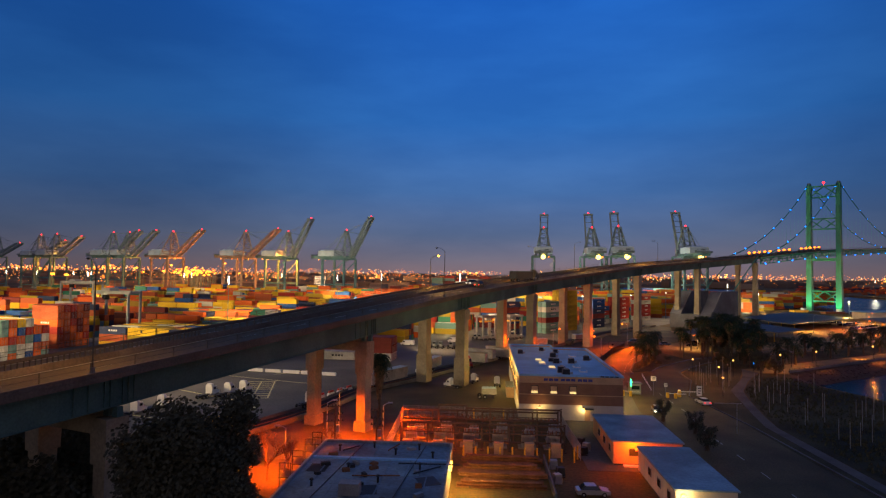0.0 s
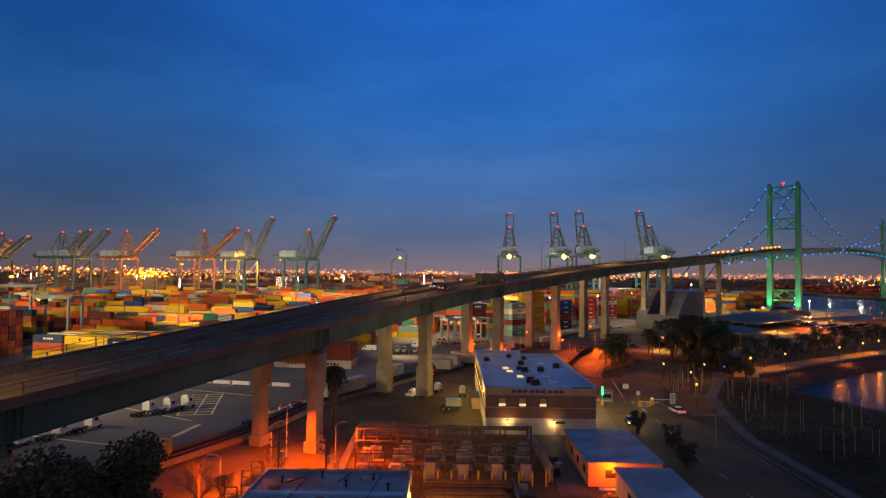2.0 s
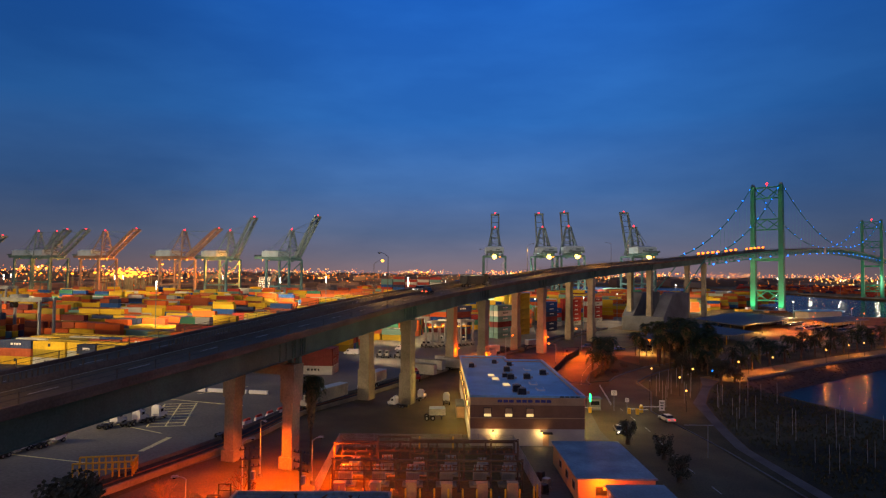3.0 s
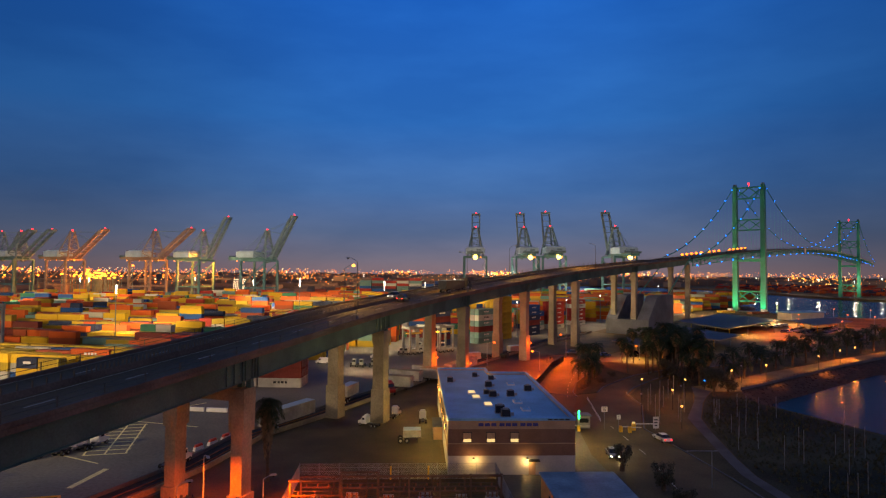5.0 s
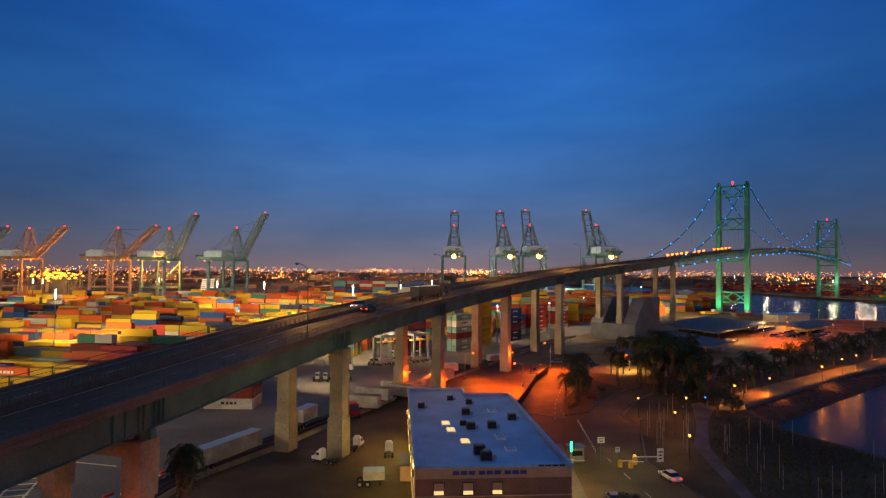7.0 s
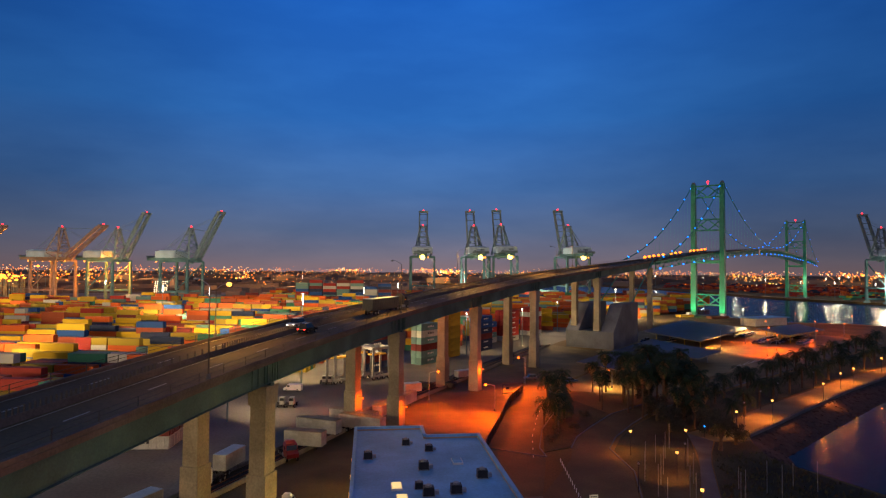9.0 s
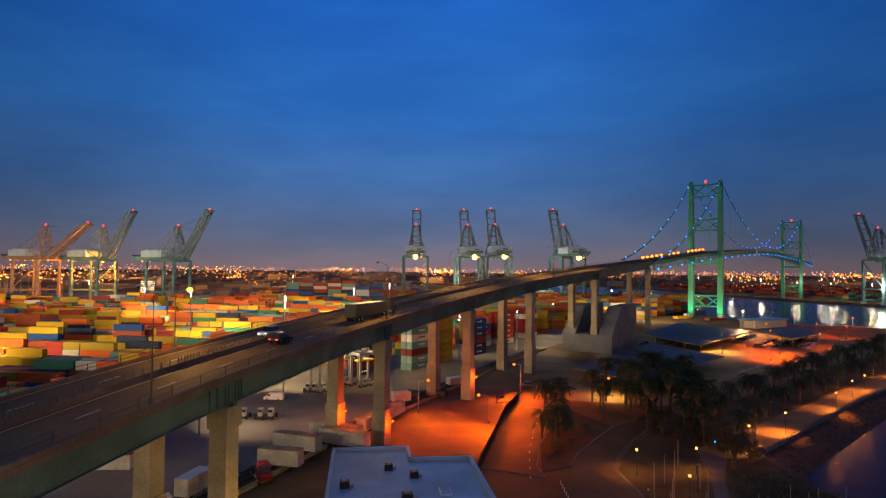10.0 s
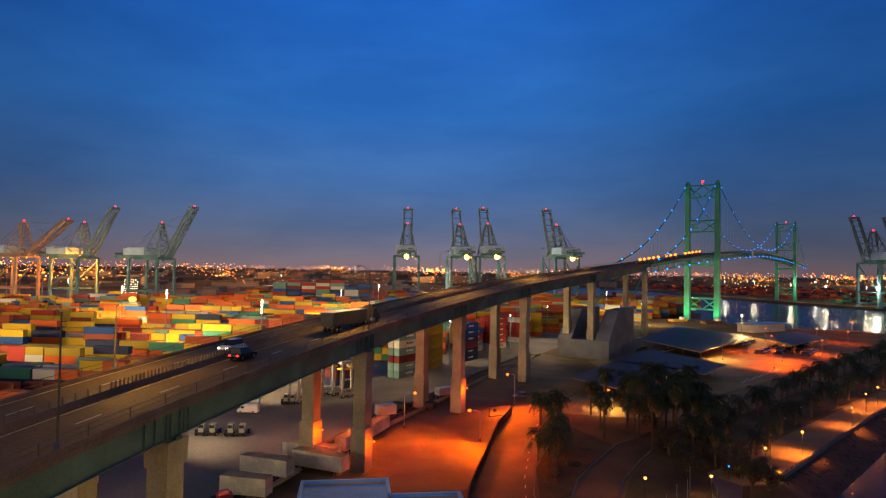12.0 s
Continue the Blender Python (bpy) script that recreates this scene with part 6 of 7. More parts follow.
def car(x, y, rz, colour, z=0.0, lit=False, group="parked cars", kind_="saloon", word="parked"):
    """A car with its nose towards local +x."""
    c = thing("car", f"{colour} {kind_} car, {word}", "car", group, at=Matrix.Translation((x, y, z + 0.05)) @ Matrix.Rotation(radians(rz), 4, "Z"))
    m = M_CARS[colour]
    body = Form().profile([(-2.2, 0.35), (2.15, 0.35), (2.25, 0.6), (2.1, 0.78), (1.1, 0.92), (-1.7, 0.96), (-2.2, 0.9), (-2.28, 0.6)][::-1], -0.88, 0.88)
    part("body", body, m, c)
    hi = 1.45 if kind_ == "saloon" else 1.72
    cab = Form()
    lo, up = [(-1.75, 0.93), (1.1, 0.9)], [(-1.05 if kind_ == "saloon" else -1.65, hi), (0.35, hi)]
    vs = [(lo[0][0], -0.82, lo[0][1]), (lo[1][0], -0.82, lo[1][1]), (lo[1][0], 0.82, lo[1][1]), (lo[0][0], 0.82, lo[0][1]), (up[0][0], -0.62, hi), (up[1][0], -0.62, hi), (up[1][0], 0.62, hi), (up[0][0], 0.62, hi)]
    cab.add(vs, [(0, 1, 5, 4), (1, 2, 6, 5), (2, 3, 7, 6), (3, 0, 4, 7), (4, 5, 6, 7)])
    part("cabin_glass", cab, M_GLASSY, c)
    part("roof", Form().box(((up[0][0] + up[1][0]) / 2, 0, hi + 0.02), (up[1][0] - up[0][0] + 0.1, 1.3, 0.06), 0, 0.95), m, c)
    for wx in (-1.38, 1.38):
        for wy in (-0.8, 0.8):
            wheel(c, wx, wy)
    for sy in (-0.65, 0.65):
        part("headlight", Form().box((2.2, sy, 0.66), (0.12, 0.34, 0.16)), M_COOLGLOW if lit else M_GALV, c)
        part("tail_light", Form().box((-2.24, sy, 0.75), (0.1, 0.36, 0.16)), M_TAIL if lit else M_CARS["red"], c)
    return c


car(50.6, 138.5, 97, "white", 0.045, True, "cars on the road", word="waiting at the gate with lit tail lights")
car(37.4, 128.5, -96, "grey", 0.045, True, "cars on the road", word="with headlights on")
point_light("headlight_beam", (37.2, 124.6, 0.8), 220, (1.0, 0.75, 0.4), 0.15)
car(14.8, 77.5, 4, "silver", 0.03, word="parked in the store yard")
crow = random.Random(5)
car_protos = [car(186, 322, 40, c, 0.035, False, "cars in the car park", k, "in the car park") for c, k in (("white", "saloon"), ("silver", "utility"), ("black", "saloon"), ("grey", "utility"), ("blue", "saloon"))]
for k, p in enumerate(car_protos):
    p.matrix_basis = Matrix.Translation((214 + k * 2.9, 388 + k * 2.5, 0.09)) @ Matrix.Rotation(radians(130), 4, "Z")
for row, (x, y, n) in enumerate(((217, 379, 9), (207, 350, 13), (212, 345, 13), (226, 343, 8), (240, 366, 8), (232, 350, 8))):
    for k in range(n):
        if crow.random() < 0.85:
            copy_thing(crow.choice(car_protos), Matrix.Translation((x + k * 2.25, y + k * 1.95, 0.09)) @ Matrix.Rotation(radians(131 + 180 * (row % 2)), 4, "Z"))
for x, y, rz in ((151, 360, 40), (155, 364, 40), (163, 357, 40), (167, 360.5, 40), (76, 256, 10), (86, 253, 200), (90, 262, 100), (64, 262, 180)):
    copy_thing(crow.choice(car_protos), Matrix.Translation((x, y, 0.09)) @ Matrix.Rotation(radians(rz), 4, "Z"))


def tractor(x, y, rz, paint=None, word="white", z=0.03, group="truck tractors in the yard"):
    t = thing("truck_tractor", f"{word} articulated truck tractor unit standing in the yard", "truck", group, at=Matrix.Translation((x, y, z)) @ Matrix.Rotation(radians(rz), 4, "Z"))
    p = paint or M_WHITE
    part("chassis", Form().box((-0.6, 0, 0.85), (7.0, 0.95, 0.3)), M_DARK, t)
    part("cab", Form().profile([(0.2, 0.8), (3.3, 0.8), (3.4, 1.6), (2.2, 1.95), (1.85, 3.0), (0.2, 3.25)][::-1], -1.15, 1.15), p, t)
    part("windscreen", Form().profile([(2.28, 2.02), (2.32, 2.05), (2.02, 2.9), (1.98, 2.9)][::-1], -1.0, 1.0), M_GLASSY, t)
    for sy in (-1.17, 1.17):
        part("side_window", Form().box((1.35, sy, 2.4), (0.9, 0.04, 0.7)), M_GLASSY, t)
    part("fairing", Form().box((0.7, 0, 3.4), (1.2, 2.0, 0.6), 0, 0.7), p, t)
    part("fuel_tank", Form().tube((-0.6, -1.0, 0.75), (0.7, -1.0, 0.75), 0.33, 0.33, 10), M_GALV, t)
    part("fifth_wheel", Form().tube((-2.4, 0, 1.05), (-2.4, 0, 1.18), 0.5, 0.5, 10), M_DARK, t)
    for wx in (2.6, -1.9, -3.2):
        for sy in (-1.02, 1.02):
            wheel(t, wx, sy, 0.5, 0.34 if wx > 0 else 0.55)
    return t


def box_trailer(x, y, rz, ln=14.6, h=2.8, paint=None, word="dusty white", z=0.03, group="box trailers in the yard", rust=False):
    t = thing("box_trailer", f"{word} box trailer standing on its wheels in the court", "trailer", group, at=Matrix.Translation((x, y, z)) @ Matrix.Rotation(radians(rz), 4, "Z"))
    p = paint or M_EQUIP
    part("box", Form().box((0, 0, 1.15 + h / 2), (ln, 2.55, h)), p, t)
    part("roof", Form().box((0, 0, 1.16 + h + 0.04), (ln - 0.1, 2.45, 0.08)), M_CONC if rust else M_HOUSE_W, t)
    n = int(ln / 1.2)
    for k in range(n + 1):
        for sy in (-1.29, 1.29):
            part("side_rib", Form().box((-ln / 2 + 0.05 + k * (ln - 0.1) / n, sy, 1.15 + h / 2), (0.06, 0.03, h - 0.1)), p, t)
    part("chassis", Form().box((0, 0, 1.0), (ln * 0.96, 1.0, 0.25)), M_DARK, t)
    for sy in (-0.6, 0.6):
        part("rear_door", Form().box((-ln / 2 - 0.03, sy, 1.2 + h / 2), (0.06, 1.15, h - 0.15)), p, t)
        part("landing_leg", Form().box((ln * 0.28, sy, 0.5), (0.15, 0.15, 1.0)), M_DARK, t)
    for wx in (-ln * 0.3, -ln * 0.3 - 1.25):
        for sy in (-1.0, 1.0):
            wheel(t, wx, sy, 0.5, 0.5)
    return t


box_trailer(-25.6, 152.0, 62, 15.5)
box_trailer(-1.2, 199.3, -28, 10.0, 2.8, rust=True)
box_trailer(8.2, 201.2, -32, 11.0, 2.8, rust=True)
box_trailer(6.2, 207.3, -30, 12.0, 2.6, rust=True)
box_trailer(14.5, 216.0, 62, 12.0, 2.6, rust=True)
box_trailer(18.8, 223.5, 62, 12.0, 2.6, rust=True)
box_trailer(22.5, 241.0, 20, 5.0, 2.3)
box_trailer(41.8, 264.0, 30, 7.0, 2.0)
box_trailer(-3.2, 189.5, -20, 8.2, 2.8, rust=True)
tractor(-5.8, 184.5, -70, M_CARS["red"], "red")
tractor(-17.5, 170.0, 250)
box_trailer(-15.5, 177.5, 70, 6.5, 2.7)
mini = box_trailer(1.2, 138.6, 2, 3.4, 1.3, word="small white twin-axle", group="small trailers")
tractor(-8.2, 150.5, 150).scale = (0.66, 0.66, 0.66)
tractor(-3.0, 158.5, 70).scale = (0.66, 0.66, 0.66)
tractor(3.4, 154.5, 90).scale = (0.66, 0.66, 0.66)
for x, y, rz in ((-64, 131, 75), (-60.5, 133, 75), (-68.4, 118, 75), (-71, 112.5, 75), (-74, 106, 75), (-58, 136, 75), (-38.7, 125.4, 70)):
    tractor(x, y, rz).scale = (0.82, 0.82, 0.82)
for k, (x, y) in enumerate(((-19.5, 230), (-17, 229.6), (-13, 229.2), (-10.5, 228.8), (-2.4, 260), (-4.2, 260.4), (3, 279), (9.6, 286.5))):
    y_ = thing("yard_tractor", "small dark yard tractor with a pale cab", "tractor", "yard tractors", at=Matrix.Translation((x, y, 0.03)) @ Matrix.Rotation(radians(-100), 4, "Z"))
    part("chassis", Form().box((0, 0, 0.7), (4.4, 1.1, 0.35)), M_DARK, y_)
    part("cab", Form().box((1.4, 0.3, 1.9), (1.4, 1.3, 1.9), 0, 0.92), M_GANTRY, y_)
    part("bonnet", Form().box((1.5, -0.6, 1.2), (1.6, 0.7, 0.8)), M_DARK, y_)
    part("window", Form().box((2.1, 0.3, 2.25), (0.06, 1.1, 0.7)), M_GLASSY, y_)
    for wx in (1.4, -1.4):
        for sy in (-0.9, 0.9):
            wheel(y_, wx, sy, 0.5, 0.4)
for x, y, rz in ((-12.8, 249.2, 170), (-31, 236, 170)):
    v = thing("delivery_van", "plain white delivery van parked in the yard", "van", "delivery vans", at=Matrix.Translation((x, y, 0.03)) @ Matrix.Rotation(radians(rz), 4, "Z"))
    part("body", Form().profile([(-2.7, 0.4), (2.6, 0.4), (2.7, 1.0), (2.0, 1.25), (1.45, 2.1), (-2.6, 2.2), (-2.75, 1.2)][::-1], -0.95, 0.95), M_WHITE, v)
    part("windscreen", Form().profile([(2.02, 1.3), (2.06, 1.3), (1.55, 2.0), (1.5, 2.0)][::-1], -0.8, 0.8), M_GLASSY, v)
    for sy in (-0.97, 0.97):
        part("side_window", Form().box((1.15, sy, 1.65), (0.8, 0.03, 0.5)), M_GLASSY, v)
    for wx in (-1.6, 1.7):
        for sy in (-0.85, 0.85):
            wheel(v, wx, sy, 0.36, 0.24)


def straddle(x, y, rz):
    s = thing("straddle_carrier", "tall white straddle carrier on rubber wheels", "straddle carrier", "straddle carriers", at=Matrix.Translation((x, y, 0.03)) @ Matrix.Rotation(radians(rz), 4, "Z"))
    for sx in (-3.5, 3.5):
        for sy in (-2.2, 2.2):
            part("leg", Form().box((sx, sy, 5.6), (0.7, 0.5, 9.6)), M_GANTRY, s)
    for sy in (-2.2, 2.2):
        part("side_beam", Form().box((0, sy, 10.4), (8.4, 0.8, 0.9)), M_GANTRY, s)
        part("sill_beam", Form().box((0, sy, 1.3), (8.8, 0.7, 0.7)), M_GANTRY, s)
        for k in range(4):
            wheel(s, -3.3 + k * 2.2, sy, 0.7, 0.4)
    for sx in (-3.6, 3.6):
        part("top_beam", Form().box((sx, 0, 10.4), (0.8, 3.6, 0.8)), M_GANTRY, s)
    part("cab", Form().box((3.4, 3.2, 9.0), (1.6, 1.4, 1.8), 0, 0.92), M_GANTRY, s)
    part("spreader", Form().box((0, 0, 8.2), (6.1, 2.4, 0.5)), M_YELLOW, s)


straddle(6.5, 272, 40)
straddle(12.5, 268.5, 40)
straddle(0.5, 262, 40)


def yard_gantry(x, y, rz, span, h):
    r = thing("yard_gantry_crane", "grey-white rubber-tyred gantry crane spanning the container stacks", "crane", "yard gantry cranes", at=Matrix.Translation((x, y, 0.03)) @ Matrix.Rotation(radians(rz), 4, "Z"))
    for sx in (-span / 2, span / 2):
        for sy in (-3.5, 3.5):
            part("leg", Form().box((sx, sy, h / 2 + 0.5), (0.9, 0.8, h - 1)), M_GANTRY, r)
            wheel(r, sx, sy, 0.8, 0.6)
        part("sill", Form().box((sx, 0, 1.6), (0.9, 9.5, 1.0)), M_GANTRY, r)
    for sy in (-3.0, 3.0):
        part("girder", Form().box((0, sy, h), (span + 2, 1.0, 1.5)), M_GANTRY, r)
    part("trolley", Form().box((-span * 0.2, 0, h + 1.2), (4, 5, 1.4)), M_GALV, r)
    part("cab", Form().box((-span * 0.2, -2.5, h - 2.2), (2, 2, 2.2)), M_GLASSY, r)


yard_gantry(-166, 256, -12, 19, 18.5)
yard_gantry(-250, 352, -12, 25, 20)

# Vehicles on the viaduct.
def heading(s):
    p, _ = on_deck(s, 0)
    q, _ = on_deck(s + 2, 0)
    return math.degrees(math.atan2(q.y - p.y, q.x - p.x))


s_b = CUM[SEG[3]]
p_, _ = on_deck(s_b + 60, 3.0, 0.56)
lorry = tractor(p_.x, p_.y, heading(s_b + 60), M_DARK, "dark", p_.z, "trucks on the viaduct")
p_, _ = on_deck(s_b + 50.5, 3.0, 0.56)
box_trailer(p_.x, p_.y, heading(s_b + 50.5), 13.5, 2.4, M_DARK, "dark laden", p_.z, "trucks on the viaduct")
p_, _ = on_deck(s_b + 20, 2.0, 0.56)
car(p_.x, p_.y, heading(s_b + 20), "black", p_.z, True, "cars on the viaduct", "utility", "driving uphill with lit tail lights")
p_, _ = on_deck(s_b + 24, -2.6, 0.56)
car(p_.x, p_.y, heading(s_b + 24) + 180, "white", p_.z, True, "cars on the viaduct", "utility", "driving downhill with headlights on")
for k in range(13):
    d = CUM[IG] - 12 + k * 9.5 + (6 if k > 4 else 0) + (14 if k > 7 else 0)
    p_, _ = on_deck(d, 5.5, 0.9)
    v = thing("works_truck", "maintenance truck with amber beacon on the bridge", "truck", "works trucks on the bridge", at=Matrix.Translation(p_) @ Matrix.Rotation(radians(heading(d)), 4, "Z"))
    part("chassis", Form().box((0, 0, 0.6), (6, 2.0, 0.5)), M_DARK, v)
    part("cab", Form().box((2.2, 0, 1.6), (1.7, 2.1, 1.7), 0, 0.92), M_CRANE_O, v)
    part("bed", Form().box((-0.9, 0, 1.2), (4.0, 2.2, 0.9)), M_CRANE_D, v)
    part("beacon", Form().ball((1.8, 0, 2.7), 1.0, 8, 5, 0.8), M_AMBER, v)
    for wx in (-1.9, 1.9):
        for sy in (-1, 1):
            wheel(v, wx, sy, 0.45, 0.3)


# ---- palms and trees ----
def frond_crown(r, n, droop, seed, h, fan=False):
    """Arched fronds, each a rib with hanging leaflets."""
    g = random.Random(seed)
    f = Form()
    for k in range(n):
        a = 2 * math.pi * (k * 0.618) + g.uniform(-0.2, 0.2)
        lift = g.uniform(-0.55, 1.15)
        ln = r * g.uniform(0.8, 1.1)
        ca, sa = math.cos(a), math.sin(a)
        pts = []
        m = 6
        for j in range(m + 1):
            t = j / m
            out = ln * (t - 0.12 * t * t) * math.cos(lift * 0.7)
            z = h + ln * (math.sin(lift) * t - droop * t * t)
            pts.append(Vector((ca * out, sa * out, z)))
        side = Vector((-sa, ca, 0))
        for j in range(m):
            p, q = pts[j], pts[j + 1]
            w0 = 0.10 * r * (0.5 + 1.2 * (j / m)) if not fan else 0.05 * r + 0.22 * r * (j / m)
            for sgn in (1, -1):
                for i in range(3):
                    u = p.lerp(q, i / 3)
                    v = p.lerp(q, i / 3 + 0.2)
                    tip = u + side * sgn * w0 * g.uniform(0.8, 1.25) * (1.6 if j < m - 1 else 0.8) + Vector((0, 0, -w0 * g.uniform(0.3, 1.0))) + (q - p) * 0.5
                    f.add([u, v, tip], [(0, 1, 2)])
            f.add([p + Vector((0, 0, 0.03)), q + Vector((0, 0, 0.03)), q - side * 0.04, p - side * 0.05], [(0, 1, 2, 3)])
    return f


def trunk_form(h, r0, r1, lean, seed):
    g = random.Random(seed)
    f = Form()
    n = 9
    ox = oy = 0.0
    pts = []
    for k in range(n + 1):
        t = k / n
        pts.append((Vector((lean * t * t, 0.3 * lean * math.sin(t * 2), h * t)), r0 + (r1 - r0) * t + (0.12 * r0 if k == 0 else 0) + g.uniform(-0.02, 0.02)))
    for (p, a), (q, b) in zip(pts, pts[1:]):
        f.tube(p, q, a * 1.04, b * 0.98, 9)
    return f


def palm(name, h, r, n, droop, seed, label, group, skirt=0.0, trunk=0.28, fan=False):
    p = thing(name, label, "palm tree", group)
    part("trunk", trunk_form(h, trunk, trunk * 0.75, 0.25, seed), M_BARK, p)
    part("crown", frond_crown(r, n, droop, seed, h, fan), M_FROND, p)
    if skirt:
        sk = Form()
        g = random.Random(seed + 5)
        for k in range(260):
            a, z = g.uniform(0, 6.283), h - g.uniform(0, skirt)
            w = 0.4 + 1.25 * (1 - (h - z) / skirt)
            tip = Vector((0.25 + math.cos(a) * w, math.sin(a) * w, z - g.uniform(0.6, 1.4)))
            sd = Vector((-math.sin(a), math.cos(a), 0)) * 0.22
            top_ = Vector((0.25 + math.cos(a) * 0.2, math.sin(a) * 0.2, z + 0.3))
            sk.add([top_ - sd * 0.4, top_ + sd * 0.4, tip + sd, tip - sd], [(0, 1, 2, 3)])
        part("skirt", sk, M_SKIRT, p, "hanging dry frond skirt")
    return p


DATE = [palm("date_palm", h, 3.6, 46, 0.62, s, "date palm with a broad drooping dark crown", "palms along the promenade", trunk=0.36) for h, s in ((6.2, 1), (7.2, 2), (5.2, 3))]
FANP = [palm("fan_palm", h, 3.4, 60, 0.5, s, "tall slender fan palm with a small crown", "fan palms by the roundabout", 2.4, 0.24, True) for h, s in ((9.5, 11), (12.0, 12), (8.0, 13))]
pr_ = random.Random(9)


def put(protos, spots):
    for k, (x, y, s) in enumerate(spots):
        src = protos[k % len(protos)]
        m = Matrix.Translation((x, y, 0.05)) @ Matrix.Rotation(pr_.uniform(0, 6.28), 4, "Z") @ Matrix.Scale(s, 4)
        if k < len(protos):
            src.matrix_basis = m
        else:
            c = copy_thing(src, Matrix.Identity(4))
            c.matrix_basis = m


row = [(113, 228.6, 1), (122, 234.3, 1.02), (133.6, 246.7, 0.95), (143, 252, 1), (153.6, 259.5, 1), (161, 266, 0.98), (168, 270.8, 1.04), (177, 277, 1), (186, 283, 0.95), (195, 289.5, 1), (204, 296, 1), (213, 302, 1.03), (222, 308, 0.95), (232, 315, 1), (242, 322, 1), (252, 329, 1), (262, 336, 1),
       (99.3, 203.5, 0.9), (105.2, 207.5, 1.0), (117.4, 219, 0.95), (127, 226.5, 1), (137, 233, 0.95), (147, 240.5, 1.0), (157, 247, 1), (167, 253.5, 0.96), (177, 260, 1), (188, 267, 1), (199, 274, 1.03), (211, 282, 1), (224, 290, 1), (238, 299, 1), (252, 308, 1),
       (128, 240, 1), (148, 256, 0.9), (172, 267, 0.9), (106, 222, 0.95), (198, 283, 0.92), (226, 300, 0.95)]
put(DATE, row)
cluster = [(77.5, 240.5, 0.85), (81.5, 240, 0.95), (74.6, 227.5, 0.9), (90, 236, 1.0), (92.5, 233, 1.15), (94.5, 228.5, 1.2), (81.6, 211.9, 1.1), (87.8, 215.7, 1.2), (93, 220, 1.15), (98.7, 224.5, 1.1), (78.4, 208.5, 1.0), (86, 222, 1.2), (97, 232, 1.1), (105.5, 239.5, 1.0), (84.5, 203, 1.0), (90.5, 211, 1.1), (71.5, 218, 0.8), (102, 229.5, 1.1), (96, 214.5, 0.9), (88.5, 229, 1.2), (83.5, 231, 1.1), (90, 206, 1.0), (94, 209, 0.9), (86, 197.5, 0.85), (91, 202, 0.8), (80, 218, 1.15), (99, 219, 1.0), (77, 214, 1.0), (84, 209, 1.15), (89, 222, 1.25), (93, 225, 1.25), (80, 224, 1.1)]
put(FANP, cluster)
put([palm("date_palm", 7.4, 4.2, 52, 0.7, 31, "shaggy palm on the planted traffic island", "palms on the island", 1.2, 0.34)], [(53.2, 199.5, 1.0), (60.6, 231.5, 0.95), (63.2, 229.5, 0.8), (56, 205, 0.85), (51.6, 204.5, 0.75), (57.6, 211.5, 0.9), (66.5, 236, 0.9)])
put([palm("fan_palm", 12.2, 2.9, 64, 0.75, 41, "single fan palm with a long dry skirt beside the viaduct", "lone palms", 7.5, 0.3, True)], [(-21.3, 117.0, 1.0)])


def leafy_tree(x, y, h, r, leaves, seed, label, mat=None, leaf=0.42, low=0.3, limbs_n=16):
    g = random.Random(seed)
    t = thing("broadleaf_tree", label, "tree", "dark trees near the viaduct", at=Matrix.Translation((x, y, 0)))
    tr = trunk_form(h * 0.55, 0.42, 0.2, 0.3, seed)
    part("trunk", tr, M_BARK, t)
    limbs, clumps = Form(), []
    for k in range(limbs_n):
        a = k * 2.4
        b = h * g.uniform(0.2, 0.5)
        e = Vector((math.cos(a) * r * g.uniform(0.35, 0.85), math.sin(a) * r * g.uniform(0.35, 0.85), h * g.uniform(low, 0.93)))
        limbs.tube((0.1, 0, b), e, 0.14, 0.05, 6)
        clumps.append((e, r * g.uniform(0.26, 0.44)))
    part("limb_work", limbs, M_BARK, t)
    lf = Form()
    for k in range(leaves):
        e, cr = clumps[k % len(clumps)]
        d = Vector((g.gauss(0, 1), g.gauss(0, 1), g.gauss(0, 1))).normalized() * cr * (g.random() ** 0.4)
        p = e + Vector((d.x, d.y, d.z * 1.1))
        u = Vector((g.gauss(0, 1), g.gauss(0, 1), g.gauss(0, 1))).normalized() * leaf * g.uniform(0.5, 1)
        w = u.orthogonal().normalized() * leaf * 0.45
        lf.add([p, p + u * 0.5 + w, p + u, p + u * 0.5 - w], [(0, 1, 2, 3)])
    tagged(part("crown", lf, mat or M_LEAF, t), kind="stuff")
    return t


leafy_tree(-24.8, 43.5, 18.8, 5.6, 62000, 3, "large dense dark-leaved tree beside the viaduct", leaf=0.36, low=0.08, limbs_n=70)
leafy_tree(-54.0, 66.0, 9.0, 7.0, 9000, 4, "dark spreading tree below the viaduct", leaf=0.6, low=0.12, limbs_n=22)
leafy_tree(-64.0, 82.0, 7.5, 6.5, 8000, 5, "dark spreading tree below the viaduct", leaf=0.6, low=0.12, limbs_n=20)
leafy_tree(-46.0, 58.0, 8.0, 6.5, 9000, 6, "dark spreading tree below the viaduct", leaf=0.6, low=0.12, limbs_n=22)
leafy_tree(82.3, 181.0, 7.4, 2.5, 5200, 8, "round-headed dark tree beside the footpath", leaf=0.26, low=0.6, limbs_n=34)
